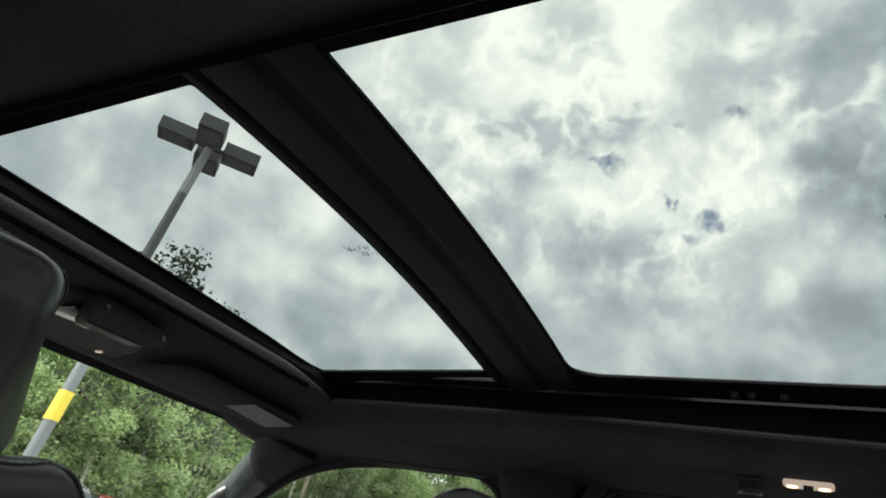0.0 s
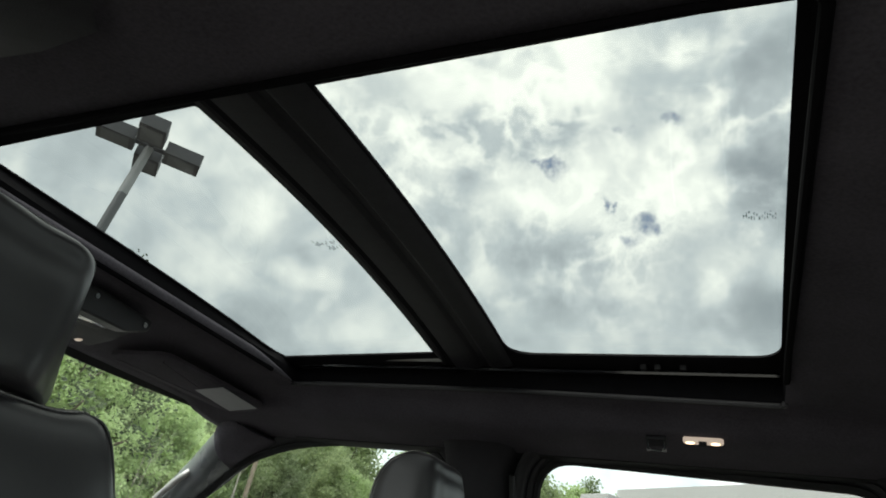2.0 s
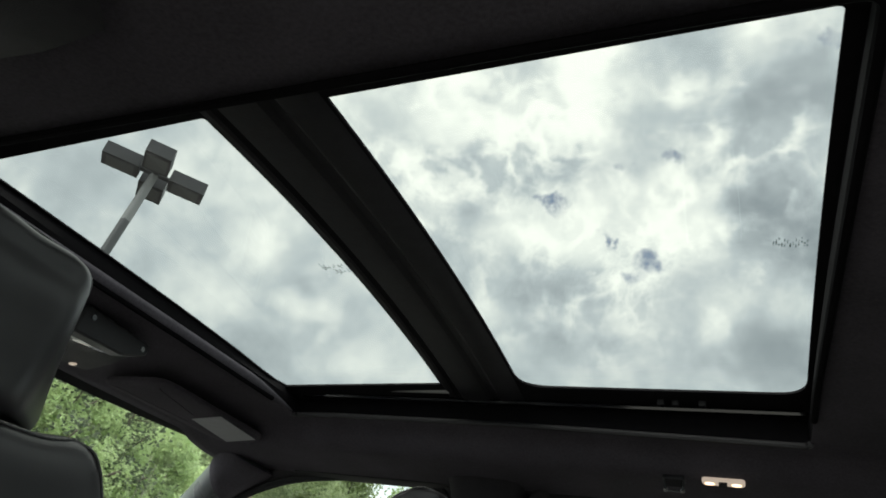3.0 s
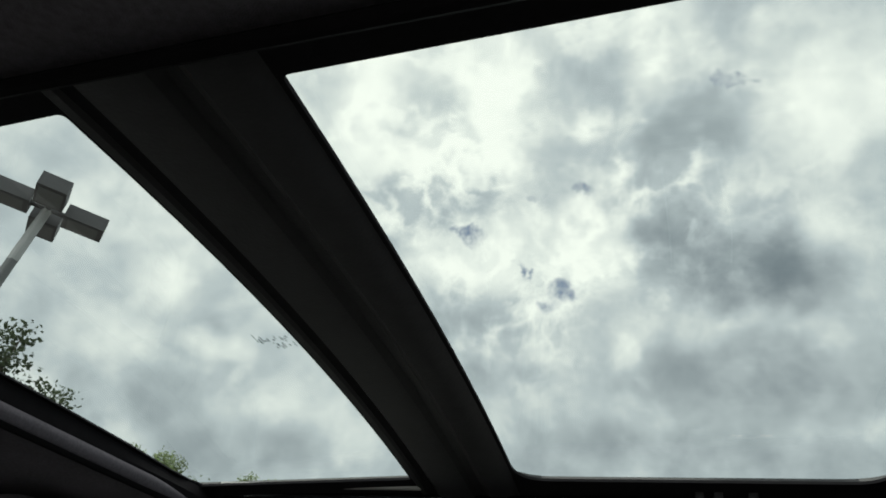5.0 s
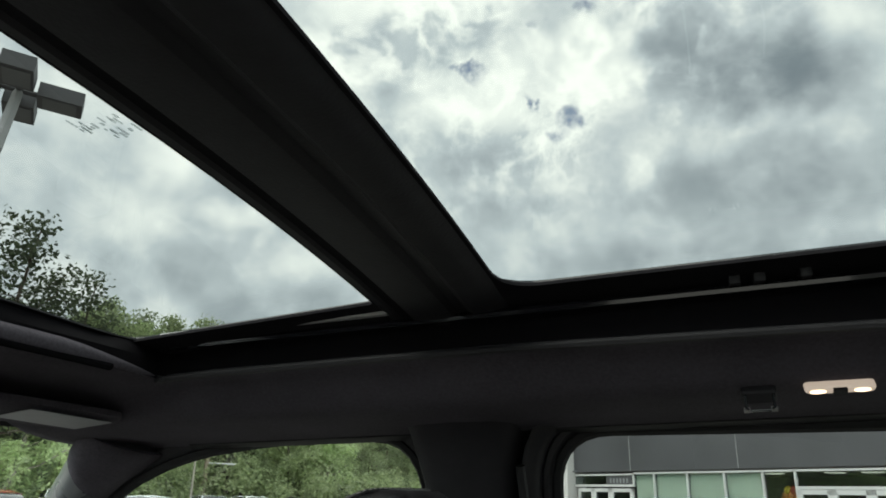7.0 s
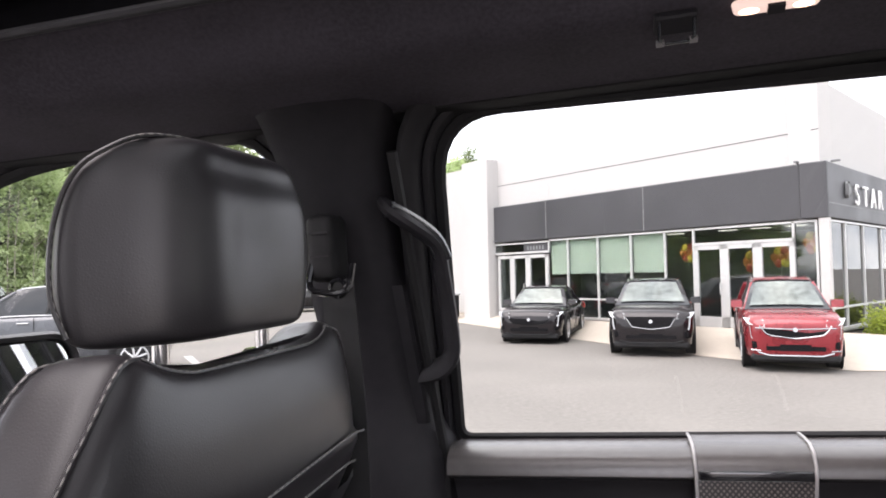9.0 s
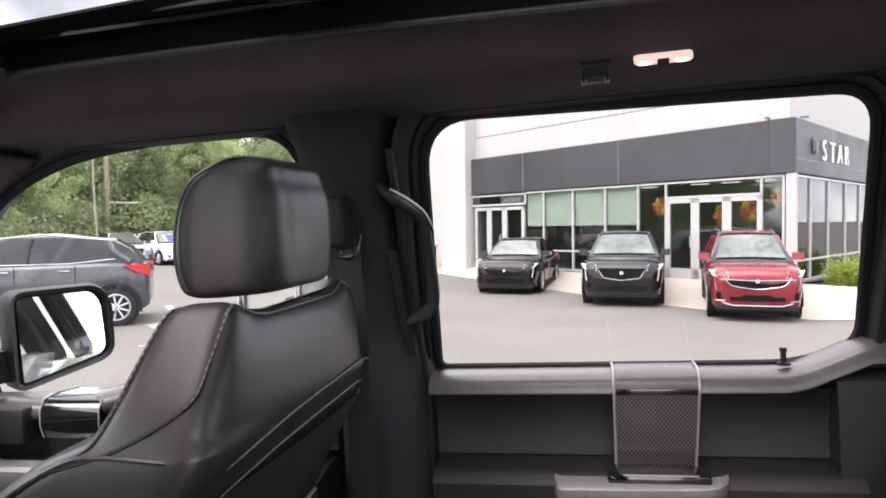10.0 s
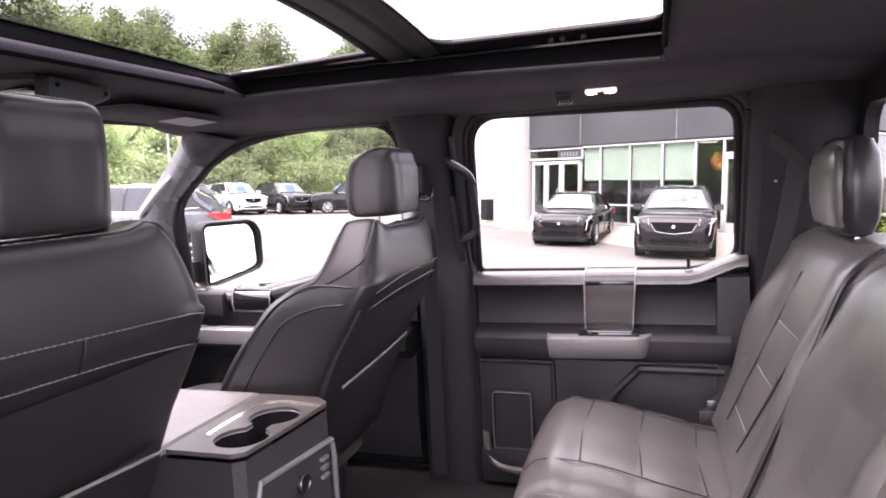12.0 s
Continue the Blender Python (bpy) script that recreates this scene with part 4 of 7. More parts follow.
for x in (-0.822, -0.685):
    part("bright_edge", tube([(x, y, z) for y, z in ((0.86, 1.333), (0.80, 1.338), (0.764, 1.332), (0.750, 1.312), (0.748, 1.28), (0.756, 1.255))], 0.0018), SILVER, front_door, "bright metal edge")
part("pull_handle", loft([[Vector((x, y + dy, z)) for y, z in ((0.700, 1.214), (0.690, 1.208), (0.692, 1.190), (0.706, 1.160), (0.720, 1.156), (0.745, 1.160), (0.75, 1.210))] for x, dy in ((-0.950, 0.025), (-0.942, 0.004), (-0.92, 0.0), (-0.75, 0.0), (-0.60, 0.004), (-0.50, 0.02))]), SILVER, front_door, "satin silver door pull", angle=35)
part("switch_plate", box(-0.985, -0.965, 0.738, 0.75, 1.155, 1.215, 0.004), CHROME, front_door)
part("sail_trim", loft([[Vector(p) for p in ring] for ring in (((-1.045, 0.80, 1.335), (-1.12, 0.84, 1.36), (-1.18, 0.80, 1.50), (-1.045, 0.735, 1.56)), ((-1.05, 0.86, 1.335), (-1.12, 0.90, 1.36), (-1.18, 0.86, 1.50), (-1.05, 0.795, 1.56)))]), PLASTIC, front_door, "black mirror sail trim", smooth=False)
part("division_bar", tube([(-0.998, 0.758, 1.60), (-1.02, 0.80, 1.47), (-1.045, 0.845, 1.325)], 0.010), RUBBER, front_door)

# ---- outside mirror ----
door_mirror = thing("door_mirror", (-1.0, 0.90, 1.36), "black door mirror on the front door with angular glass", "door mirror")
MQ = Matrix.Translation((-1.0, 1.03, 1.43)) @ Matrix(((0.53, 0.0, 0.85), (0.85, 0.0, -0.53), (0.0, 1.0, 0.0))).to_4x4()
MSHAPE = round_loop([(-0.105, -0.118), (-0.105, 0.098), (0.075, 0.098), (0.100, 0.062), (0.100, -0.070)], [0.02, 0.025, 0.03, 0.03, 0.03], 5)
part("housing", loft([[MQ @ Vector((p.x * k + ox, p.y * k, d)) for p in grown(MSHAPE, g)] for g, k, ox, d in ((-0.002, 1, 0, -0.030), (0.001, 1, 0, 0.006), (0.010, 1, 0, 0.012), (0.016, 1, 0, -0.01), (0.014, 1, -0.005, -0.06), (0.0, 0.92, -0.01, -0.12), (-0.02, 0.75, -0.02, -0.15))]), PLASTIC, door_mirror, "black plastic mirror housing")
MN = Vector((0.880, -0.463, 0.064)).normalized()
MX = Vector((0.463, 0.880, 0.0)).normalized()
MT = Matrix.Translation((-1.0, 1.03, 1.43)) @ Matrix((MX, MN.cross(MX), MN)).transposed().to_4x4()
part("glass", loft([[MT @ Vector((p.x, p.y, d)) for p in grown(MSHAPE, -0.006)] for d in (-0.008, -0.004)]), MIRROR, door_mirror, "mirror glass tilted to the sky", smooth=False)
part("arm", loft([[MQ @ Vector((x, y, d)) for y, d in ((-0.105, -0.02), (-0.03, -0.02), (-0.03, -0.10), (-0.105, -0.10))] for x in (-0.09, -0.15, -0.235)]), PLASTIC, door_mirror, "black mirror arm")

# ---- dashboard ----
dash = thing("dashboard", (-1.2, 0, 0.8), "black dashboard with silver framed air vent", "dashboard")
DASH = [(-1.50, 1.36), (-1.40, 1.415), (-1.22, 1.452), (-1.07, 1.462), (-1.015, 1.455), (-0.992, 1.435), (-0.985, 1.36), (-0.975, 1.275), (-0.955, 1.262), (-0.95, 1.245), (-0.985, 1.22), (-1.02, 1.05), (-1.06, 0.85), (-1.45, 0.80)]
part("body", loft([[Vector((x - 0.04 * abs(s) ** 3, s, z - 0.012 * max(0, s - 0.55) * 10 * (1 if z > 1.3 else 0))) for x, z in DASH] for s in (-0.86, -0.6, -0.3, 0.0, 0.3, 0.5, 0.62, 0.70, 0.735)]), PLASTIC, dash, "black moulded dashboard", angle=35)
part("lower_trim", tube(smooth_path([(-0.955, 0.25, 1.255), (-0.955, 0.45, 1.255), (-0.965, 0.62, 1.250), (-0.99, 0.74, 1.245)], 5), 0.008), SILVER, dash, "satin silver trim line")
vent = part("air_vent", loft([[Vector((x, p.x, p.y)) for p in round_loop([(0.612 - g, 1.300 - g), (0.592 - g, 1.482 + g), (0.678 + g, 1.466 + g), (0.698 + g, 1.305 - g)], 0.016, 4)] for x, g in ((-1.02, 0.008), (-0.975, 0.008), (-0.968, 0.004), (-0.968, -0.005), (-0.985, -0.010), (-1.01, -0.010))]), VENT_GREY, dash, "satin grey air vent frame", angle=35)
for i in range(7):
    z = 1.322 + 0.021 * i
    part("slat", box(-1.0, -0.975, 0.616 - 0.0028 * i, 0.686 - 0.0028 * i, z, z + 0.006, 0.001), RUBBER, vent)

part("silver_panel", loft([[Vector((x, y, z)) for x, z in ((-0.990, 1.318), (-0.972, 1.326), (-0.968, 1.38), (-0.974, 1.438), (-0.992, 1.446))] for y in (0.20, 0.40, 0.56, 0.586)]), DASH_SILVER, dash, "satin silver dashboard panel", angle=40)

# ---- ceiling fittings ----
visor = thing("sun_visor", (-0.70, 0.35, 1.84), "black cloth sun visor folded up with grey label", "sun visor")
VIS = round_loop([(-0.765, 0.12), (-0.765, 0.50), (-0.72, 0.53), (-0.615, 0.49), (-0.605, 0.13)], [0.03, 0.04, 0.04, 0.04, 0.03], 5)


def visor_z(x, y, d):
    return 1.8555 + 0.02 * (x + 0.66) - d


part("board", loft([[Vector((p.x, p.y, visor_z(p.x, p.y, d))) for p in grown(VIS, g)] for g, d in ((-0.02, 0.003), (0.0, 0.008), (0.0, 0.016), (-0.006, 0.021), (-0.03, 0.023))]), HEADLINER, visor, "black cloth board")
lab = part("label", sheet([Vector(p) for p in ((-0.694, 0.325), (-0.597, 0.303), (-0.620, 0.462), (-0.724, 0.49))], [], lambda x, y: (x, y, visor_z(x, y, 0.0255))), LABEL, visor, "plain pale grey label", smooth=False)
thicken(lab, 0.001)

overhead = thing("overhead_console", (-0.68, -0.05, 1.84), "black overhead console with buttons and lit reading lamp", "overhead console")
part("body", loft([[Vector((x, y, z + 0.10 * (x + 0.70))) for x, y in [(-0.80 + g, -0.16 + g), (-0.81 + g, 0.0), (-0.79 + g, 0.10 - g), (-0.70, 0.085 - g), (-0.60 - g, 0.05 - g), (-0.575 - g, -0.01), (-0.575 - g, -0.14), (-0.62, -0.18 + g)]] for z, g in ((1.892, 0.0), (1.859, 0.0), (1.853, 0.006), (1.8515, 0.015))]), PILLAR, overhead, "black console shell", angle=30)
part("button_panel", box(-0.70, -0.61, -0.12, 0.02, 1.850, 1.857, 0.003), GLOSS, overhead, "gloss black button panel")
for i in range(4):
    part("button", box(-0.69 + 0.024 * i, -0.672 + 0.024 * i, -0.06, -0.04, 1.8485, 1.8515, 0.001), A_TRIM, overhead)
part("lamp_lens", loft([[Vector((-0.778 + 0.010 * math.cos(a) * k, 0.058 + 0.006 * math.sin(a) * k, z)) for a in (2 * math.pi * q / 18 for q in range(18))] for k, z in ((1, 1.850), (1, 1.8435), (0.7, 1.8415))]), LAMP_LENS, overhead, "lit reading lamp lens")
flap = thing("roof_panel", (-0.56, -0.1, 1.85), "small black screwed panel ahead of the sunroof", "trim panel")
FL = round_loop([(-0.135, 1.822), (-0.130, 1.872), (0.018, 1.864), (0.016, 1.842), (-0.03, 1.824)], 0.008, 3)
part("plate", loft([[Vector((x, p.x, p.y)) for p in grown(FL, g)] for x, g in ((-0.575, 0.0), (-0.548, 0.0), (-0.545, -0.003))]), PLASTIC, flap)
for y, z in ((-0.112, 1.855), (0.002, 1.850)):
    part("screw", disc((-0.546, y, z), (1, 0, 0), 0.005, 0.003, 12, 0.001), GLOSS, flap)

lamp = thing("courtesy_lamp", (0.377, 0.505, 1.826), "small lit courtesy lamp with two warm bulbs in the headliner", "interior lamp")
LN = Vector((0, -0.60, -1)).normalized()
LY = Vector((0, 1, -0.60)).normalized()


def on_lamp(u, v, d):
    return Vector((0.377, 0.506, 1.829)) + Vector((u, 0, 0)) + LY * v + LN * d


LS = round_loop([(-0.033, -0.0032), (-0.031, 0.0032), (0.033, 0.0032), (0.033, -0.0032)], 0.003, 4)
part("bezel", loft([[on_lamp(p.x, p.y, d) for p in grown(LS, g)] for g, d in ((0.003, -0.004), (0.003, 0.003), (0.0005, 0.006))]), LAMP_LENS, lamp, "warm white lens")
for u in (-0.022, 0.022):
    part("bulb", loft([[on_lamp(u + 0.0085 * k * math.cos(a), 0.0034 * k * math.sin(a), d) for a in (2 * math.pi * q / 14 for q in range(14))] for k, d in ((1, 0.004), (1, 0.0065), (0.6, 0.0072))]), LAMP_GLOW, lamp, "glowing warm bulb")
part("switch", loft([[on_lamp(u, v, d) for u, v in ((-0.007, -0.0045), (-0.007, 0.0045), (0.007, 0.0045), (0.007, -0.0045))] for d in (0.004, 0.009)]), PLASTIC, lamp, "black rocker switch", smooth=False)
hook = thing("coat_hook", (0.294, 0.50, 1.82), "black coat hook with bright tips on the headliner", "coat hook")
part("housing", loft([[on_lamp(p.x - 0.083, p.y + 0.004, d) for p in grown(round_loop([(-0.019, -0.012), (-0.019, 0.010), (0.019, 0.010), (0.019, -0.012)], 0.003, 3), g)] for g, d in ((0.0, 0.0), (0.0, 0.006), (-0.002, 0.008))]), PILLAR, hook, "square black hook housing")
part("bar", tube([on_lamp(u - 0.083, v + 0.004, d) for u, v, d in ((-0.015, -0.008, 0.008), (-0.015, 0.006, 0.016), (-0.011, 0.011, 0.016), (0.011, 0.011, 0.016), (0.015, 0.006, 0.016), (0.015, -0.008, 0.008))], 0.0016), A_TRIM, hook, "grey folding bar")
for u in (-0.0145, 0.0145):
    part("tip", loft([[on_lamp(u + du - 0.083, v + 0.014, d) for du, v in ((-0.0035, -0.002), (0.0035, -0.002), (0.0035, 0.003), (-0.0035, 0.003))] for d in (0.013, 0.0175)]), SILVER, hook, "bright tip", smooth=False)

# grab handles
grab = thing("grab_handle", (-0.01, 0.66, 1.55), "black grab handle on the middle pillar with grey top", "grab handle")
part("bar", tube(smooth_path([(-0.045, 0.665, 1.70), (-0.024, 0.628, 1.686), (0.010, 0.668, 1.652), (0.014, 0.690, 1.61), (0.015, 0.712, 1.54), (0.011, 0.722, 1.506), (-0.006, 0.726, 1.488), (-0.05, 0.745, 1.478)], 5), 0.0095, 10, flat=1.7), PILLAR, grab)
part("top_cap", tube(smooth_path([(-0.030, 0.622, 1.692), (-0.007, 0.644, 1.675), (0.012, 0.662, 1.655), (0.020, 0.678, 1.630)], 4), 0.0090, 10, flat=1.3), A_TRIM, grab, "grey upper cap")
a_grab = thing("grab_handle", (-1.0, 0.66, 1.68), "grey grab handle on the front pillar", "grab handle")
part("bar", tube(smooth_path([pillar_face(8.1, 0.36, -0.004), pillar_face(8.5, 0.36, 0.012), pillar_face(9.5, 0.32, 0.017), pillar_face(10.7, 0.29, 0.017), pillar_face(11.5, 0.27, 0.012), pillar_face(11.8, 0.27, -0.004)], 5), 0.0085, 10), SILVER, a_grab, "satin grey bar")
# A raised dark strip stands in for the shade in the handle's crevice.
part("crevice_strip", tube([pillar_face(8.6 + 0.3 * k, 0.30 - 0.006 * k, 0.0) for k in range(10)], 0.006, 8), RUBBER, a_grab, "dark strip for the shaded crevice")

# seat belts
belt = thing("seat_belt", (-0.09, 0.60, 1.60), "black front seat belt with guide on the middle pillar", "seat belt")
part("guide", tube(smooth_path([(-0.125, 0.612, 1.635), (-0.125, 0.60, 1.605), (-0.10, 0.592, 1.597), (-0.075, 0.590, 1.600), (-0.068, 0.596, 1.63)], 5), 0.004), GLOSS, belt, "gloss black belt guide")
part("webbing", loft([[Vector((x - w, y, z)), Vector((x + w, y - 0.004, z)), Vector((x + w, y - 0.001, z)), Vector((x - w, y + 0.003, z))] for x, y, z, w in ((-0.096, 0.618, 1.612, 0.020), (-0.098, 0.622, 1.58, 0.022), (-0.10, 0.64, 1.45, 0.022), (-0.11, 0.66, 1.2, 0.022), (-0.12, 0.68, 0.80, 0.022))]), BELT, belt, "black webbing")
part("adjuster", box(-0.132, -0.096, 0.606, 0.66, 1.610, 1.692, 0.011, 3), RUBBER, belt, "black height adjuster")
for z in (1.640, 1.668):
    part("adjuster_groove", box(-0.126, -0.102, 0.6045, 0.608, z, z + 0.0025), PLASTIC, belt)
part("guide_ring", tube([(-0.090 + 0.010 * math.cos(a), 0.600, 1.602 + 0.010 * math.sin(a)) for a in (2 * math.pi * k / 14 for k in range(14))], 0.003, 6, closed=True), GLOSS, belt, "gloss black guide ring")


# ---- seats ----
def stitches(points, radius=0.0008, dash=0.0050, gap=0.0016):
    """A sewn seam: short threads end to end along a smooth curve."""
    path = smooth_path(points, 40)
    verts, faces = [], []
    run, on, start = 0.0, True, path[0]
    for p, q in zip(path, path[1:]):
        run += (q - p).length
        if run >= (dash if on else gap):
            if on and (q - start).length > 1e-5:
                d = (q - start).normalized()
                s = d.orthogonal().normalized()
                u = d.cross(s)
                k = len(verts)
                for c, e in ((start, 0.6), (start * 0.7 + q * 0.3, 1.0), (start * 0.3 + q * 0.7, 1.0), (q, 0.6)):
                    verts += [c + radius * e * (s * math.cos(a) + u * math.sin(a)) for a in (0.4, 1.65, 2.9, 4.15, 5.4)]
                for r in range(3):
                    faces += [(k + r * 5 + i, k + r * 5 + (i + 1) % 5, k + r * 5 + 5 + (i + 1) % 5, k + r * 5 + 5 + i) for i in range(5)]
            run, on, start = 0.0, not on, q
    bm = bmesh.new()
    vs = [bm.verts.new(v) for v in verts]
    for f in faces:
        bm.faces.new([vs[i] for i in f])
    return bm



def ring_rect(x0, x1, y0, y1, z, power=5.0, n=52, tilt=0.0):
    cx, cy, hx, hy = (x0 + x1) / 2, (y0 + y1) / 2, abs(x1 - x0) / 2, abs(y1 - y0) / 2
    out = []
    for k in range(n):
        a = 2 * math.pi * k / n
        c, s = math.cos(a), math.sin(a)
        px = math.copysign(abs(c) ** (2 / power), c)
        py = math.copysign(abs(s) ** (2 / power), s)
        out.append(Vector((cx + hx * px, cy + hy * py, z + tilt * (hx * px))))
    return out


def even(ring, n=84):
    """The closed ring again, with n points at even steps along it."""
    ends = ring[1:] + ring[:1]
    total = sum((q - p).length for p, q in zip(ring, ends))
    out, run, k = [], 0.0, 0
    for p, q in zip(ring, ends):
        d = (q - p).length
        while k < n and k * total / n <= run + d + 1e-9:
            out.append(p + (q - p) * ((k * total / n - run) / max(d, 1e-9)))
            k += 1
        run += d
    return out


BACK = [(1.558, -0.098, -0.122, 0.275, 0.555), (1.554, -0.086, -0.138, 0.250, 0.572), (1.540, -0.075, -0.154, 0.226, 0.585), (1.51, -0.069, -0.172, 0.195, 0.598), (1.48, -0.066, -0.188, 0.174, 0.605),
        (1.445, -0.064, -0.215, 0.158, 0.610), (1.425, -0.068, -0.262, 0.152, 0.614), (1.39, -0.086, -0.318, 0.148, 0.622), (1.34, -0.116, -0.362, 0.147, 0.633), (1.27, -0.158, -0.42, 0.147, 0.642),
        (1.18, -0.198, -0.475, 0.150, 0.646), (1.06, -0.245, -0.53, 0.150, 0.646), (0.98, -0.275, -0.52, 0.155, 0.64), (0.95, -0.30, -0.49, 0.17, 0.62)]
# headrest: height, rear, front, half width
HEAD = [(1.572, -0.080, -0.122, 0.092), (1.5745, -0.067, -0.140, 0.106), (1.584, -0.060, -0.151, 0.113), (1.61, -0.056, -0.156, 0.116), (1.645, -0.054, -0.155, 0.116), (1.675, -0.054, -0.148, 0.114), (1.698, -0.056, -0.135, 0.111), (1.711, -0.059, -0.118, 0.104), (1.719, -0.064, -0.104, 0.095), (1.7235, -0.071, -0.092, 0.080)]
HEAD_Y = 0.364


def head_ring(z, xr, xf, w):
    xf -= 0.010
    xm = xf + 0.16 * (xr - xf)
    y = HEAD_Y
    loop = even(round_loop([(xr, y - w * 0.66), (xr, y + w * 0.84), (xm, y + w), (xf, y + w * 0.86), (xf, y - w * 0.86), (xm, y - w)], [0.050, 0.022, 0.03, 0.015, 0.015, 0.03], 8))
    out = []
    for p in loop:
        dent = 0.0
        if p.x > xr - 0.02:
            side = (p.y - y) / w
            dent = 0.0050 * math.exp(-((side + 0.12) / 0.34) ** 2) * max(0.0, min(1.0, (z - 1.585) / 0.06)) + 0.004 * math.exp(-((z - 1.70) / 0.014) ** 2)
            dent *= max(0.0, 1 - (xr - p.x) / 0.02)
        out.append(Vector((p.x - dent, p.y, z)))
    return out


def back_x(z):
    """The rear face of the front backrest at height z."""
    return lerp([(r[0], r[1]) for r in reversed(BACK)], z)


def front_seat(name, label, dx, dz, mirror):
    def at(p, head=False):
        y = p[1]
        drop = -(0.002 + 0.008 * (p[2] - 1.574) / 0.15) if mirror is not None and head else 0.0
        if mirror is not None and head:
            # the driver's headrest flares inboard towards its lower front, to fit the camera's view
            low = max(0.0, min(1.0, (1.70 - p[2]) / 0.11))
            y += 0.008 - 0.022 * low * max(0.0, min(1.0, (HEAD_Y - y) / 0.10)) * max(0.0, min(1.0, (-0.075 - p[0]) / 0.05))
        elif mirror is not None:
            # the driver's backrest is widened towards the cab's middle to fit the camera's view
            y -= (0.034 + 0.012 * max(0.0, min(1.0, (1.42 - p[2]) / 0.12))) * max(0.0, min(1.0, (0.42 - y) / 0.2))
        return Vector((p[0] + dx - (0.008 if mirror is not None and head else 0.0), (mirror - y) if mirror is not None else y, p[2] + dz - drop))

    seat = thing(name, at((-0.30, 0.40, 0.74)), label, "car seat", "front seats")

    def add(n, bm, mat, parent=seat, lab="", angle=50):
        on_head = n in ("headrest", "post", "collar") or parent.name.startswith("headrest")
        for v in bm.verts:
            v.co = at(v.co, on_head)
        return part(n, bm, mat, parent, lab, angle=angle)

    def saddle(v):
        """The top dips under the headrest between two raised shoulders."""
        w = max(0.0, min(1.0, (v.z - 1.44) / 0.11))
        w = w * w * (3 - 2 * w)
        well = math.exp(-((v.y - 0.412) / 0.142) ** 4)
        ahead = max(0.0, min(1.0, (-0.105 - v.x) / 0.05))
        v.z += w * (0.022 * math.exp(-((v.y - 0.232) / 0.040) ** 2) + 0.014 * math.exp(-((v.y - 0.578) / 0.034) ** 2) - (0.011 + 0.017 * ahead) * well * (0.6 if mirror is None else 0.25))
        if mirror is not None:
            v.z += w * 0.017 * math.exp(-((v.y - 0.40) / 0.175) ** 4)
        return v

    shell = loft([[saddle(v) for v in even(ring_rect(xr, xf - 0.012, y0, y1, z, 5.5 if z > 1.44 else 8.0, 104), 96)] for z, xr, xf, y0, y1 in smooth_path(BACK, 3)])
    back = add("backrest", shell, LEATHER, seat, "black leather backrest")
    # lower back shell, slightly proud of the leather
    shell = []
    for z in (1.385, 1.34, 1.27, 1.18, 1.06, 0.99):
        x = back_x(z) + 0.004
        shell.append([Vector((x - 0.05, 0.155, z)), Vector((x - 0.012, 0.163, z)), Vector((x, 0.19, z)), Vector((x + 0.004, 0.40, z)), Vector((x, 0.60, z)), Vector((x - 0.012, 0.632, z)), Vector((x - 0.05, 0.642, z))])
    add("back_panel", loft(shell, cap=False, closed=False), BACK_PANEL, seat, "plain black back panel")

    def seam(n, pts, r=0.0015, lift=0.002):
        add(n, stitches([(x + 0.0010, y - 0.0006, z + 0.0012) for x, y, z in pts]), STITCH, back, "grey stitched seam")
        add("seam_fold", tube(smooth_path(pts, 6), r, 6), LEATHER, back, "raised leather fold")

    def rear(y, z, lift=0.002):
        edge = max(0.0, (abs(y - 0.395) - 0.20) / 0.05)
        return (back_x(z) + lift - 0.012 * min(1.0, edge) ** 2, y, z)

    for z0, drop in ((1.452, 0.0), (1.418, 0.004)):
        up = 0.010 if mirror is not None and drop == 0 else 0.0
        seam("seam", [rear(0.586, z0 + up - 0.011), rear(0.55, z0 + up - 0.008), rear(0.45, z0 + up - 0.012), rear(0.32, z0 + up - 0.019), rear(0.22, z0 + 1.5 * up - 0.030), rear(0.185, z0 + 1.6 * up - 0.036)], 0.0014)
    if mirror is not None:
        seam("seam", [rear(0.384, 1.445), rear(0.384, 1.423), rear(0.383, 1.404)], 0.0014)
        seam("fold", [rear(0.222, 1.386), rear(0.228, 1.365), rear(0.245, 1.345), rear(0.262, 1.335)], 0.0012)
    # seam down the shoulder, between the rear cover and the side cover
    def cover(row, angle, out=0.0008):
        """On the backrest's skin: a ring of BACK and an angle, 0 at the rear and -90 at the inboard side."""
        z, xr, xf, y0, y1 = BACK[row]
        power = 5.5 if z > 1.44 else 8.0
        xf -= 0.012
        c, s = math.cos(radians(angle)), math.sin(radians(angle))
        px, py = math.copysign(abs(c) ** (2 / power), c), math.copysign(abs(s) ** (2 / power), s)
        v = saddle(Vector(((xr + xf) / 2 + abs(xr - xf) / 2 * px, (y0 + y1) / 2 + (y1 - y0) / 2 * py, z)))
        return (v.x + out * px, v.y + out * py, v.z + (out if row == 0 else 0.0))

    seam("seam", [cover(r, a) for r, a in ((1, -58), (2, -64), (3, -72), (4, -82), (5, -91), (6, -97))], 0.0020)
    seam("seam", [cover(r, a) for r, a in ((1, -118), (2, -115), (3, -112), (4, -110), (5, -108), (6, -106))], 0.0020)
    seam("seam", [cover(r, a) for r, a in ((1, 50), (2, 58), (3, 64), (4, 68), (5, 70))], 0.0018)
    seam("seam", [cover(1, a) for a in (-55, -46, -38, -30, -20, -8, 8, 20, 30, 38, 46, 52)], 0.0016)
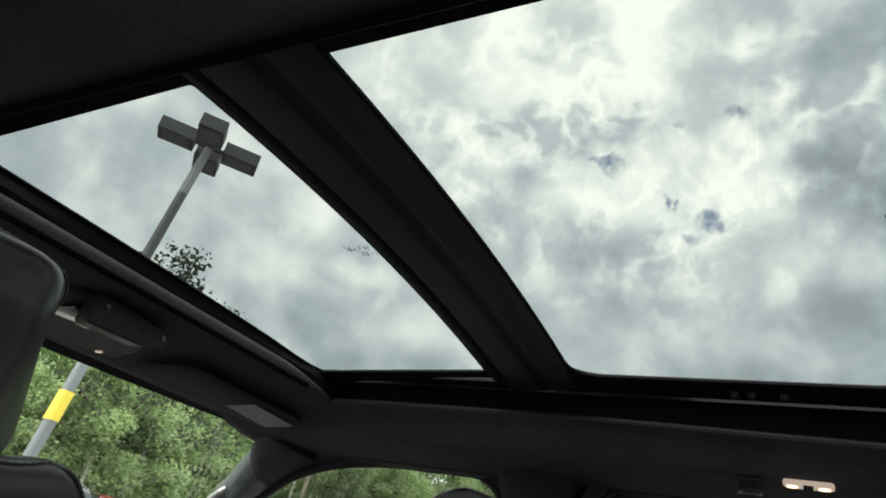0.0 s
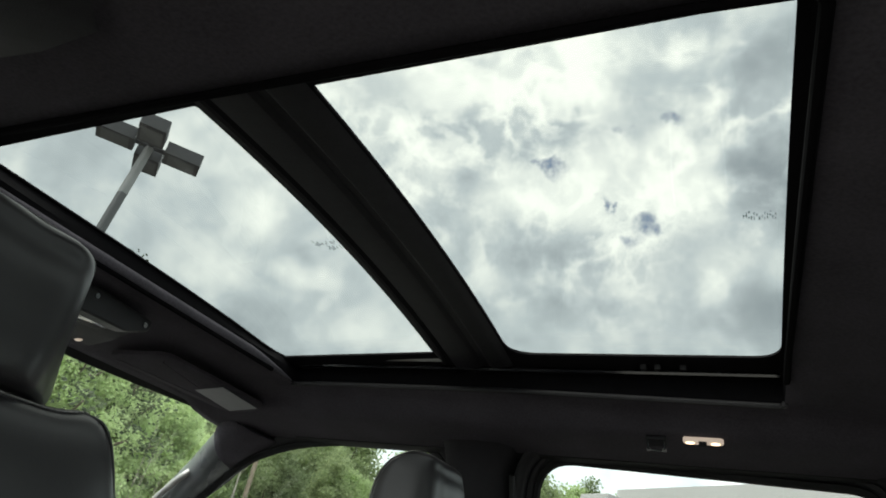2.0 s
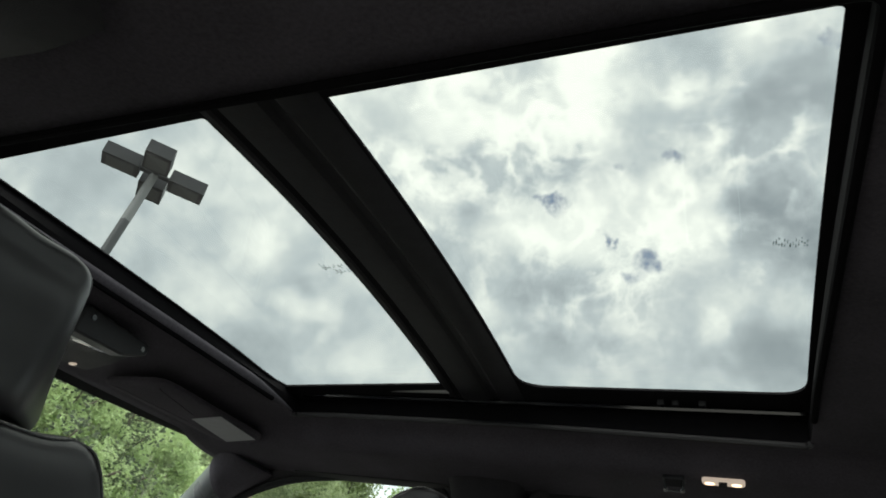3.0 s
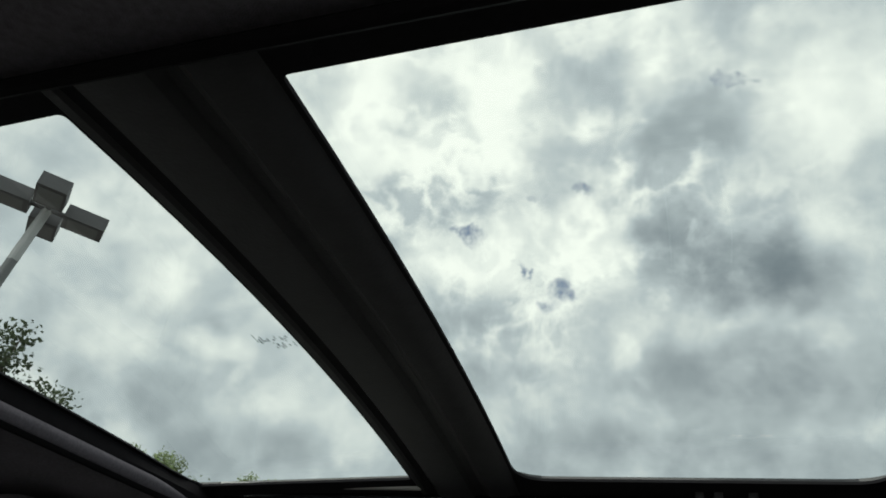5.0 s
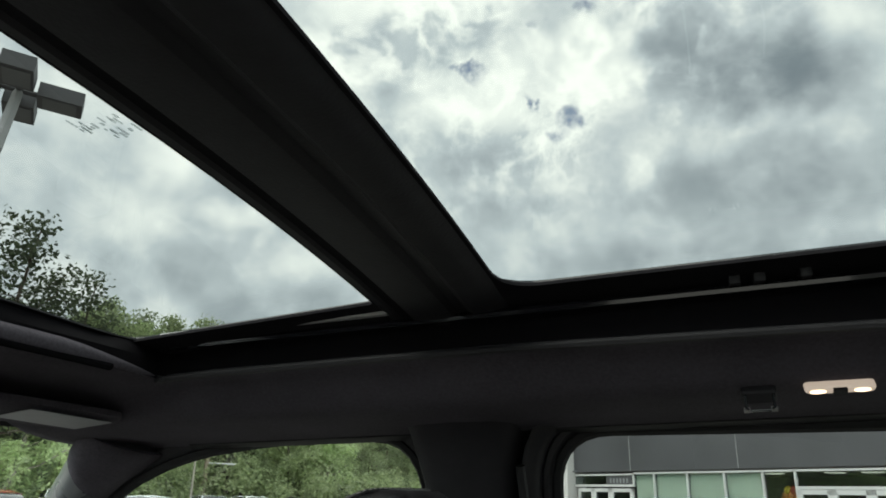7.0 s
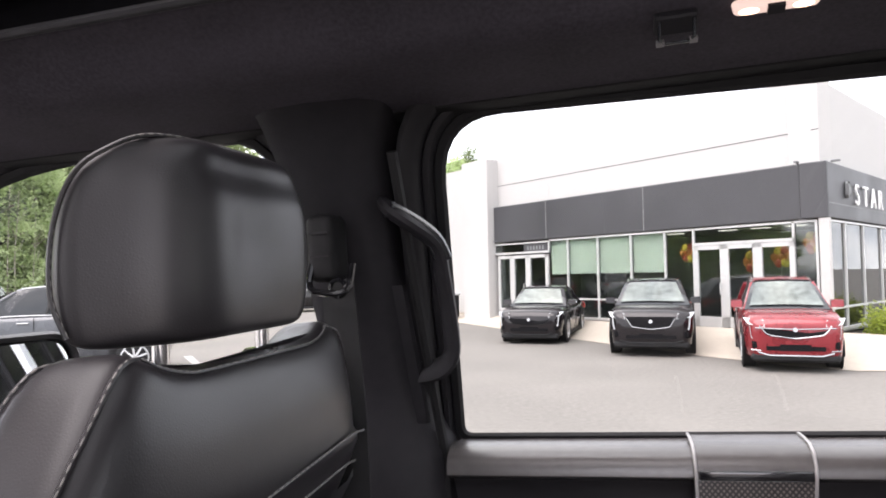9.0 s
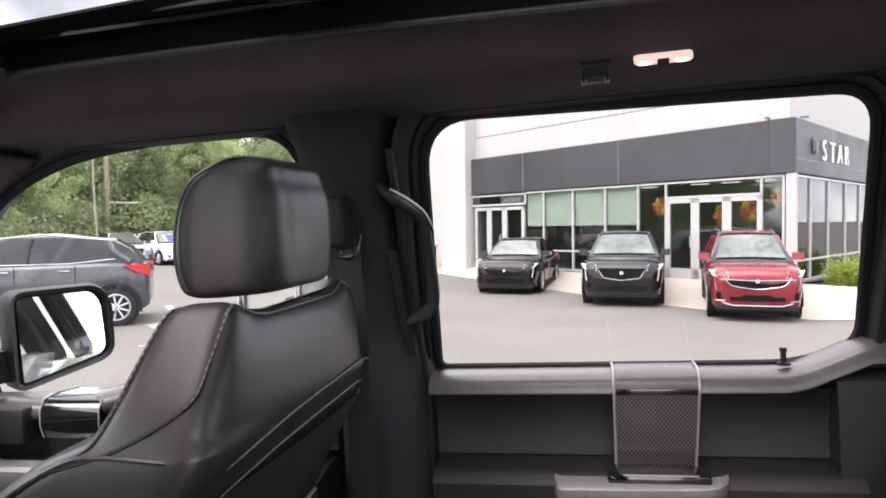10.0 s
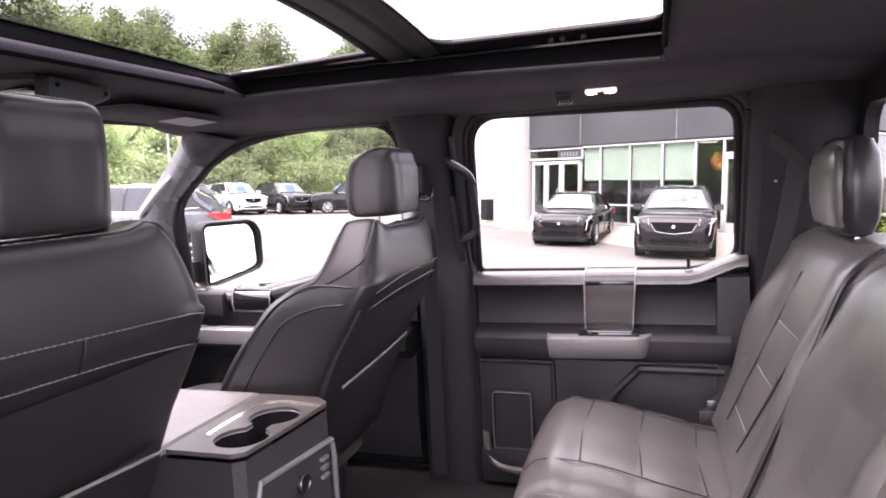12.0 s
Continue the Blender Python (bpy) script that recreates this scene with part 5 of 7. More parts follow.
    # piping along the side bolster, just behind its front edge
    def flank_pt(z, back):
        xf = lerp([(r[0], r[2]) for r in reversed(BACK)], z) - 0.012
        y0 = lerp([(r[0], r[3]) for r in reversed(BACK)], z)
        return (xf + back, y0 - 0.0005, z)

    seam("piping", [(-0.082, 0.172, 1.424), (-0.12, 0.154, 1.434), (-0.18, 0.1525, 1.438), (-0.222, 0.1515, 1.432)] + [flank_pt(z, 0.030) for z in (1.40, 1.36, 1.30, 1.22, 1.12)], 0.0028)
    seam("piping", [(-0.13, 0.147, 1.398), (-0.19, 0.146, 1.392)] + [flank_pt(z, 0.085) for z in (1.36, 1.30, 1.22, 1.12)], 0.0022)
    pocket = add("pocket", loft([[Vector((back_x(z) + 0.006 + b, y, z)) for y, b in ((0.20, 0.0), (0.24, 0.010), (0.40, 0.016), (0.54, 0.010), (0.58, 0.0))] for z in (1.225, 1.15, 1.05)], cap=False, closed=False), BACK_PANEL, seat, "black back pocket")
    add("pocket_edge", tube(smooth_path([(back_x(1.215) + 0.012, 0.20, 1.205), (back_x(1.225) + 0.022, 0.40, 1.228), (back_x(1.235) + 0.014, 0.575, 1.240)], 6), 0.0035), STITCH, pocket, "grey bound pocket edge")
    head = add("headrest", loft([head_ring(*r) for r in smooth_path(HEAD, 4)]), LEATHER, seat, "black leather headrest")

    def head_at(z, col):
        return lerp([(r[0], r[col]) for r in HEAD], z)

    side = [(head_at(z, 2) + 0.006, HEAD_Y - head_at(z, 3) * 1.0 - 0.0005, z) for z in (1.582, 1.61, 1.645, 1.675, 1.698, 1.711)]
    crest = [(-0.094, HEAD_Y - 0.085, 1.7225), (-0.082, HEAD_Y - 0.04, 1.7245), (-0.080, HEAD_Y + 0.04, 1.7245), (-0.094, HEAD_Y + 0.085, 1.7225)]
    other = [(x, 2 * HEAD_Y - y, z) for x, y, z in reversed(side)]
    add("seam", stitches([(x + 0.0012, y, z + 0.0008) for x, y, z in side + crest + other]), STITCH, head, "grey stitched seam")
    add("seam_fold", tube(smooth_path(side + crest + other, 4), 0.0018, 6), LEATHER, head, "raised leather fold")
    for y in (0.322, 0.470):
        add("post", tube([(-0.108, y - 0.02, 1.525), (-0.106, y - 0.02, 1.585)], 0.0065, 12), CHROME, head, "chrome headrest post")
        add("collar", disc((-0.108, y - 0.02, 1.544), (0, 0, 1), 0.018, 0.008, 16, 0.002), GLOSS, seat, "black post collar")
    # The cushion's paler copy holds the light from the windscreen.
    add("cushion", loft([ring_rect(xr, xf, y0, y1, z, 5) for z, xr, xf, y0, y1 in ((0.90, -0.33, -0.84, 0.17, 0.63), (0.92, -0.30, -0.88, 0.155, 0.645), (1.02, -0.30, -0.90, 0.15, 0.65), (1.06, -0.34, -0.88, 0.17, 0.63), (1.07, -0.42, -0.82, 0.22, 0.58))]), LEATHER_LIT, seat, "black leather cushion in the lit tone")
    add("base", loft([ring_rect(xr, xf, y0, y1, z, 6) for z, xr, xf, y0, y1 in ((0.735, -0.36, -0.80, 0.20, 0.60), (0.91, -0.34, -0.82, 0.19, 0.61))]), PLASTIC, seat, "black seat base")
    return seat


front_seat("front_seat", "black leather front passenger seat with grey stitching and headrest", 0.0, 0.0, None)
front_seat("front_seat", "black leather driver seat set slightly forward, with grey stitching", -0.105, 0.03, -0.095)


def rear_back_x(z):
    return 0.700 + 0.40 * (z - 1.22)


bench = thing("rear_bench", (0.55, 0.0, 0.74), "black leather rear bench with quilted panels and headrest", "car seat")


def cushion(y0, y1):
    rings = []
    top = [(0.205, 0.985), (0.212, 1.030), (0.235, 1.062), (0.28, 1.077), (0.36, 1.068), (0.48, 1.040), (0.60, 1.010), (0.70, 0.990)]
    low = [(0.205, 0.93), (0.212, 0.89), (0.235, 0.86), (0.28, 0.85), (0.48, 0.86), (0.70, 0.88)]
    for x in (0.205, 0.212, 0.222, 0.235, 0.255, 0.275, 0.295, 0.31, 0.322, 0.328, 0.34, 0.36, 0.385, 0.41, 0.43, 0.442, 0.448, 0.46, 0.48, 0.505, 0.53, 0.55, 0.562, 0.568, 0.58, 0.61, 0.65, 0.70):
        zt, zb = lerp(top, x), lerp(low, x)
        zt += 0.006 * abs(math.sin(math.pi * (x - 0.325) / 0.12)) ** 0.6 if x > 0.255 else 0.0
        ring = []
        for k in range(28):
            a = 2 * math.pi * k / 28
            c, s = math.cos(a), math.sin(a)
            ring.append(Vector((x, (y0 + y1) / 2 + (y1 - y0) / 2 * math.copysign(abs(c) ** 0.36, c), (zt + zb) / 2 + (zt - zb) / 2 * math.copysign(abs(s) ** 0.5, s) + (0.012 * math.cos(2 * math.pi * (c)) if s > 0 else 0) * 0.4)))
        rings.append(even(ring, 48))
    return loft(rings)


def backrest(y0, y1, top=1.495):
    rings = []
    for z in (1.02, 1.05, 1.08, 1.10, 1.107, 1.112, 1.125, 1.16, 1.195, 1.21, 1.216, 1.228, 1.265, 1.30, 1.312, 1.318, 1.33, 1.37, 1.41, 1.45, 1.475, 1.488, top):
        x = rear_back_x(z)
        puff = 0.007 * abs(math.sin(math.pi * (z - 1.109) / 0.103)) ** 0.6 if z < 1.42 else 0.0
        t = 0.13 if z < 1.46 else 0.13 - (z - 1.46) * 1.8
        g = 0.0 if z < 1.47 else (z - 1.47) * 1.6
        f = 0.0 if z < 1.46 else (z - 1.46) * 1.0
        ring = []
        cy, hy = (y0 + y1) / 2, (y1 - y0) / 2 - g
        for k in range(36):
            a = 2 * math.pi * k / 36
            c, s = math.cos(a), math.sin(a)
            y = hy * math.copysign(abs(s) ** 0.36, s)
            px = math.copysign(abs(c) ** 0.45, c)
            bolster = (0.020 + 0.034 * math.exp(-((z - 1.29) / 0.11) ** 2)) * max(0.0, abs(y) / hy - 0.55) / 0.45 if px < 0 else 0.0
            ring.append(Vector((x + f + t / 2 + (t / 2) * px - bolster * (1 if abs(y) / hy < 0.93 else 0.5) - (puff if px < 0 and abs(y) / hy < 0.5 else 0.0), cy + y, z)))
        rings.append(even(ring, 60))
    return loft(rings)


for y0, y1 in ((0.115, 0.675), (-0.30, 0.105), (-0.80, -0.31)):
    c = part("cushion", cushion(y0, y1), LEATHER_LIT, bench, "black leather seat cushion", angle=60)
    if y0 > 0:
        for x in (0.325, 0.445, 0.565):
            z = lerp([(0.28, 1.0790), (0.36, 1.0695), (0.48, 1.0415), (0.60, 1.0115)], x)
            part("seam", tube([(x + 0.01, y0 + 0.10, z + 0.001), (x, (y0 + y1) / 2, z + 0.002), (x + 0.01, y1 - 0.09, z)], 0.0014, 6), BACK_PANEL, c, "pressed seam")
        for y in (y0 + 0.095, y1 - 0.085):
            part("seam", tube(smooth_path([(0.222, y, 1.045), (0.26, y, 1.072), (0.36, y, 1.070), (0.48, y, 1.042), (0.66, y, 0.999)], 4), 0.0014, 6), BACK_PANEL, c, "pressed seam")
    b = part("backrest", backrest(y0, y1), LEATHER_LIT, bench, "black leather backrest", angle=60)
    if y0 > 0:
        def inner(z):
            return 0.300 - 0.34 * (z - 1.108)

        def outer(z):
            return 0.494 - 0.20 * (z - 1.108)

        for z in (1.109, 1.213, 1.315):
            x = rear_back_x(z) - 0.002
            part("seam", stitches([(x, inner(z), z + 0.004), (x, (inner(z) + outer(z)) / 2, z), (x, outer(z), z - 0.003)], 0.0015, 0.006, 0.0006), STITCH, b, "pale pressed seam")
        for side in (inner, outer):
            part("seam", tube([(rear_back_x(z) - 0.003, side(z), z) for z in (1.07, 1.15, 1.25, 1.35, 1.42)], 0.0022, 6), LEATHER, b, "raised leather fold")
        part("piping", tube(smooth_path([(rear_back_x(z) - 0.006, y0 + 0.016, z) for z in (1.06, 1.2, 1.35, 1.45)] + [(rear_back_x(1.48) + 0.04, y0 + 0.04, 1.493)], 4), 0.005, 8), LEATHER, b, "raised leather piping")
for yc in (0.40, -0.55):
    h = part("headrest", loft([ring_rect(0.806 + d, 0.890 - d, yc - w, yc + w, z, 3.4) for z, d, w in ((1.500, 0.030, 0.09), (1.507, 0.014, 0.112), (1.535, 0.004, 0.125), (1.60, 0.0, 0.128), (1.652, 0.004, 0.122), (1.680, 0.014, 0.105), (1.688, 0.030, 0.08))]), LEATHER, bench, "black leather headrest")
    part("front_pad", loft([ring_rect(0.798 + d, 0.840, yc - w, yc + w, z, 4.0) for z, d, w in ((1.512, 0.022, 0.085), (1.520, 0.008, 0.100), (1.56, 0.0, 0.108), (1.62, 0.0, 0.108), (1.655, 0.006, 0.100), (1.672, 0.020, 0.080))]), LEATHER_LIT, h, "leather front pad in the lit tone")
    for y in (yc - 0.06, yc + 0.06):
        part("post", tube([(0.852, y, 1.47), (0.852, y, 1.54)], 0.006), CHROME, h, "chrome headrest post")
part("plinth", box(0.30, 0.92, -0.78, 0.66, 0.74, 0.90, 0.02), PLASTIC, bench, "black bench plinth")

belt2 = thing("seat_belt", (0.75, 0.66, 1.0), "black rear seat belt hanging beside the bench", "seat belt")
part("webbing", loft([[Vector((x - 0.02, y, z)), Vector((x + 0.02, y - 0.004, z)), Vector((x + 0.02, y - 0.001, z)), Vector((x - 0.02, y + 0.003, z))] for x, y, z in ((0.80, 0.58, 1.66), (0.775, 0.60, 1.50), (0.735, 0.65, 1.30), (0.68, 0.665, 1.12), (0.62, 0.672, 1.03))]), BELT, belt2, "black webbing")
part("webbing", loft([[Vector((x, y - 0.004, z - 0.018)), Vector((x, y - 0.004, z + 0.018)), Vector((x, y, z + 0.018)), Vector((x, y, z - 0.018))] for x, y, z in ((0.745, 0.60, 1.70), (0.79, 0.56, 1.655), (0.82, 0.53, 1.60))]), BELT, belt2, "black webbing")
part("tongue", box(0.605, 0.635, 0.660, 0.672, 1.030, 1.060, 0.003), A_TRIM, belt2, "metal belt tongue")
part("buckle", box(0.585, 0.635, 0.655, 0.685, 0.985, 1.035, 0.006), PLASTIC, belt2, "black buckle")
part("label", box(0.752, 0.756, 0.585, 0.60, 1.602, 1.606), LABEL, belt2, smooth=False)

# ---- centre console ----
RIM = material("warm_satin_metal", (0.72, 0.67, 0.58), 0.24, metal=0.9, spread=0.06)
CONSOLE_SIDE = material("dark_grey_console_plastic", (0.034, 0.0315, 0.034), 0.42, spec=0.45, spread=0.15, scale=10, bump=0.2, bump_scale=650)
console = thing("centre_console", (-0.45, -0.03, 0.74), "black centre console with cup holders, bright rim and power outlet", "centre console")
part("body", loft([[Vector((x, y, z)) for x, y in ((-0.90, -0.184), (-0.90, 0.115), (-0.185, 0.112), (-0.152, 0.084), (-0.160, -0.05), (-0.172, -0.170), (-0.190, -0.184))] for z in (0.74, 1.12, 1.185, 1.196)], cap=False), CONSOLE_SIDE, console, "dark grey moulded console body", angle=35)
cup = []
for k in range(64):
    # two round wells side by side, joined by a narrow waist
    a = 2 * math.pi * k / 64
    reach = 0.104 * math.sin(a)
    wide = max(math.sqrt(max(0.0, 0.049 ** 2 - (abs(reach) - 0.055) ** 2)), 0.021 if abs(reach) < 0.06 else 0.0)
    cup.append(Vector((-0.216 + math.copysign(wide, math.cos(a)), -0.058 + reach)))
TOPO = round_loop([(-0.321, -0.186), (-0.321, 0.116), (-0.185, 0.113), (-0.150, 0.085), (-0.158, -0.05), (-0.170, -0.172), (-0.190, -0.186)], 0.006, 3)
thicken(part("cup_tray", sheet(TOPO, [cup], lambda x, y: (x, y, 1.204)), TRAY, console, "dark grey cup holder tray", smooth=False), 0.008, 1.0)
part("cup_well", loft([[Vector((p.x, p.y, z)) for p in grown(cup, g)] for g, z in ((0.0, 1.204), (-0.001, 1.16), (-0.002, 1.10))], cap=False), FLOCK, console, "black cup well")
part("cup_floor", sheet(grown(cup, -0.001), [], lambda x, y: (x, y, 1.102)), FLOCK, console)
part("cup_edge", tube([Vector((p.x, p.y, 1.2045)) for p in cup], 0.0012, 6, closed=True), VENT_GREY, console, "bright cup edge")
rim = smooth_path([(-0.278, -0.118, 0), (-0.286, -0.105, 0), (-0.286, -0.02, 0), (-0.279, 0.048, 0), (-0.266, 0.066, 0), (-0.245, 0.074, 0), (-0.20, 0.069, 0), (-0.157, 0.062, 0)], 4)
rings = []
for a, p, b in zip([rim[0]] + rim[:-1], rim, rim[1:] + [rim[-1]]):
    d = (b - a).normalized()
    out = Vector((-d.y, d.x, 0)) * 0.0055
    rings.append([p - out + Vector((0, 0, 1.203)), p - out * 0.8 + Vector((0, 0, 1.2125)), p + out * 0.8 + Vector((0, 0, 1.2145)), p + out + Vector((0, 0, 1.203))])
part("bright_rim", loft(rings), RIM, console, "bright satin rim")
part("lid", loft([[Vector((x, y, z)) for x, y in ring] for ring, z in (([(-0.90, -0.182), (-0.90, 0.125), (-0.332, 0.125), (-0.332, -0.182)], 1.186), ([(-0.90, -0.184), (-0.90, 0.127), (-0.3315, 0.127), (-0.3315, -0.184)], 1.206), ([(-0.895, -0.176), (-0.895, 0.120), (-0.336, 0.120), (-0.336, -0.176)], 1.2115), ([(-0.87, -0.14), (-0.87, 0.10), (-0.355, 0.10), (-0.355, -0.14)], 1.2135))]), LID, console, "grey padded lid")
part("lid_gap", box(-0.3312, -0.3213, -0.183, 0.114, 1.180, 1.197), RUBBER, console, "dark gap behind the lid", smooth=False)
part("control_frame", tube([(-0.148, 0.086, 1.134), (-0.154, 0.02, 1.136), (-0.168, -0.14, 1.142), (-0.170, -0.156, 1.09), (-0.170, -0.156, 0.96)], 0.006, 8), VENT_GREY, console, "satin grey control frame")
part("control_frame", tube([(-0.148, 0.087, 1.134), (-0.146, 0.092, 1.10), (-0.146, 0.092, 0.96)], 0.006, 8), VENT_GREY, console, "satin grey control frame")
part("outlet", join(disc((-0.162, -0.02, 1.088), (1, -0.1, 0), 0.018, 0.008, 20, 0.002), tube([(-0.151, -0.02 + 0.018 * math.cos(a), 1.088 + 0.018 * math.sin(a)) for a in (2 * math.pi * k / 16 for k in range(16))], 0.0025, 6, closed=True)), A_TRIM, console, "round power outlet cover")
for k in range(3):
    part("vent_slat", box(-0.156, -0.146, 0.045, 0.072, 1.066 + 0.018 * k, 1.073 + 0.018 * k, 0.002), VENT_GREY, console)

# ---- outside: ground, building, cars, trees ----
HERE = Matrix.Identity(4)
ASPHALT = material("worn_asphalt", (0.158, 0.148, 0.136), 0.85, spread=0.18, scale=0.35, grain=14, bump=0.6, bump_scale=60, spec=0.3)
CONCRETE = material("pale_concrete", (0.40, 0.358, 0.303), 0.85, spread=0.10, scale=0.6, grain=9, bump=0.4, bump_scale=40, spec=0.3)
LINE_PAINT = material("worn_white_line_paint", (0.29, 0.285, 0.275), 0.7, spread=0.15, scale=3, grain=30)
STUCCO = material("white_wall_panels", (0.45, 0.44, 0.43), 0.75, spread=0.04, scale=0.5, grain=12, bump=0.15, bump_scale=30)
BAND = material("charcoal_metal_fascia", (0.048, 0.048, 0.053), 0.45, spread=0.12, scale=0.8, grain=20)
ALU = material("pale_aluminium_frame", (0.48, 0.48, 0.475), 0.4, metal=0.15, spread=0.05)
SHADE = material("green_grey_roller_shade", (0.82, 0.86, 0.75), 0.8, spread=0.05, scale=2)
SIDE_GLASS = glass_material("coated_side_glass", (0.36, 0.40, 0.385), 0.10)
STORE_GLASS = glass_material("storefront_glass", (0.70, 0.75, 0.735), 0.07)
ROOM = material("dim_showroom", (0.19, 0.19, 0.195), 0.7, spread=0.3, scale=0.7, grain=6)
ROOM_FLOOR = material("showroom_tiles", (0.25, 0.25, 0.25), 0.35, spread=0.2)
SHOW_LAMP = glow_material("showroom_lamp", (1.0, 0.93, 0.82), 0.5)
SIGN_WHITE = material("white_sign_letters", (0.82, 0.82, 0.82), 0.4, spread=0.02)
BARK = material("brown_bark", (0.10, 0.082, 0.065), 0.9, spread=0.3, grain=25, bump=0.8, bump_scale=30)
POLE_GREY = material("grey_painted_steel", (0.17, 0.175, 0.18), 0.55, spread=0.12, scale=2)
POLE_LIGHT = material("pale_steel", (0.45, 0.46, 0.46), 0.5, spread=0.12)
HEAD_GREY = material("dark_grey_lamp_housing", (0.10, 0.10, 0.105), 0.6, spread=0.15, scale=3)
YELLOW = material("yellow_band_paint", (0.75, 0.55, 0.06), 0.6)
# The second green is brightened in colour for the glare in the windscreen.
LEAVES = [leaf_material("green_leaves", (0.215, 0.265, 0.135), (0.46, 0.53, 0.30)), leaf_material("brightened_green_leaves", (0.32, 0.41, 0.20), (0.56, 0.66, 0.36)), leaf_material("dark_green_leaves", (0.135, 0.172, 0.088), (0.37, 0.43, 0.25))]
HEDGE = leaf_material("hedge_leaves", (0.19, 0.25, 0.04), (0.54, 0.62, 0.13))

steps = sorted({s * v for v in (0, 4, 8, 12, 16, 20, 26, 34, 45, 60, 90, 150, 300, 700, 2000) for s in (-1, 1)})
bm = bmesh.new()
gv = [[bm.verts.new((x, y, 0.0)) for y in steps] for x in steps]
for i in range(len(steps) - 1):
    for j in range(len(steps) - 1):
        bm.faces.new((gv[i][j], gv[i + 1][j], gv[i + 1][j + 1], gv[i][j + 1]))
single("ground", bm, ASPHALT, (0, 0, 0), "worn light grey asphalt parking lot", "parking lot", kind="structure", place=HERE)

CORNER = Vector((5.0, 16.95, 0))
U, W = Vector((-0.7679, 0.6406, 0)), Vector((0.6406, 0.7679, 0))
V = Vector((0.531, 0.847, 0)).normalized()
VN = Vector((V.y, -V.x, 0))


def front(u, d, z):
    """On the front of the building: u along it from the corner, d out of it."""
    return CORNER + U * u - W * d + Vector((0, 0, z))


def flank(u, d, z):
    return CORNER + V * u + VN * d + Vector((0, 0, z))


def slab(place, u0, u1, d0, d1, z0, z1, bevel=0.0):
    bm = box(u0, u1, d0, d1, z0, z1, bevel, 1)
    for v in bm.verts:
        v.co = place(*v.co)
    return bm


def strip_on_ground(points, z, name, mat, label):
    ob = single(name, sheet([Vector(p) for p in points], [], lambda x, y: (x, y, z)), mat, (points[0][0], points[0][1], z), label, name.replace("_", " "), kind="structure", place=HERE, smooth=False)
    return ob


APRON = [(-14, 33), (-9.0, 29.0), (-5.3, 24.2), (-2.5, 20.3), (-0.65, 17.9), (1.85, 14.8), (3.2, 13.4), (4.2, 12.8), (5.6, 13.0), (9.5, 16.5), (14, 25)]
bm = bmesh.new()
lower = [bm.verts.new((x, y, 0.012)) for x, y in APRON]
bm_top = []
for x, y in APRON:
    p = Vector((x, y, 0))
    s = max(-4.0, min(26.0, (p - CORNER).dot(U)))
    bm_top.append(bm.verts.new(front(s, -0.3, 0.30)))
for i in range(len(lower) - 1):
    bm.faces.new((lower[i], lower[i + 1], bm_top[i + 1], bm_top[i]))
single("pavement", bm, CONCRETE, (0, 18, 0), "pale concrete apron in front of the building", "pavement", kind="structure", place=HERE, smooth=False)
strip_on_ground([(-8.0, 10.75), (-5.25, 8.2), (-4.95, 8.55), (-7.75, 11.2)], 0.006, "road_marking", LINE_PAINT, "worn white painted band on asphalt")
strip_on_ground([(-6.55, 8.6), (-5.62, 9.45), (-5.70, 9.55), (-6.63, 8.70)], 0.006, "road_marking", LINE_PAINT, "worn white painted line on asphalt")
strip_on_ground([(-9.6, 13.6), (-8.2, 12.0), (-8.05, 12.1), (-9.45, 13.72)], 0.006, "road_marking", LINE_PAINT, "worn white painted line on asphalt")

building = thing("dealership_building", (1, 22, 0), "white showroom building with charcoal fascia and tall glass front", "building", place=HERE)
part("upper_wall", slab(front, 0.25, 12.0, -0.9, -0.25, 4.10, 6.35), STUCCO, building, "white panel wall above the fascia", smooth=False)
for z in (5.08,):
    part("wall_joint", slab(front, 0.25, 11.9, -0.27, -0.245, z, z + 0.02), BAND, building, smooth=False)
for u in (1.9, 5.2, 9.2):
    part("wall_joint", slab(front, u, u + 0.02, -0.27, -0.246, 4.3, 6.3), ALU, building, smooth=False)
part("fascia", slab(front, 0.0, 11.84, -0.10, 0.0, 2.96, 4.28, 0.02), BAND, building, "charcoal metal fascia", smooth=False)
part("fascia", slab(flank, 0.01, 16.0, -0.6, 0.0, 2.96, 4.28, 0.02), BAND, building, "charcoal metal fascia", smooth=False)
for u in (0.36, 5.1, 9.1):
    part("fascia_joint", slab(front, u, u + 0.025, -0.01, 0.004, 2.98, 4.27), ROOM, building, smooth=False)
part("fascia_joint", slab(flank, 0.05, 16.0, -0.01, 0.005, 3.30, 3.33), ROOM, building, smooth=False)
part("column", slab(front, 11.84, 13.36, -1.0, 0.30, 0.0, 6.10, 0.02), STUCCO, building, "white square column", smooth=False)
part("side_wall", slab(front, 13.36, 17.0, -6.0, -0.35, 0.0, 6.05), STUCCO, building, "white panel side wall", smooth=False)
part("upper_wall", slab(flank, 0.3, 16.0, -0.9, -0.25, 4.10, 6.35), STUCCO, building, "white panel wall above the fascia", smooth=False)
part("corner_post", slab(front, 0.0, 0.22, -0.14, -0.02, 0.0, 2.96), STUCCO, building, "white corner post", smooth=False)
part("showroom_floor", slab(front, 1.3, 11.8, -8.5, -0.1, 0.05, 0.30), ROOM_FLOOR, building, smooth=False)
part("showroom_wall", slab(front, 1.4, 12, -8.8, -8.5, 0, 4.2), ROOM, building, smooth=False)
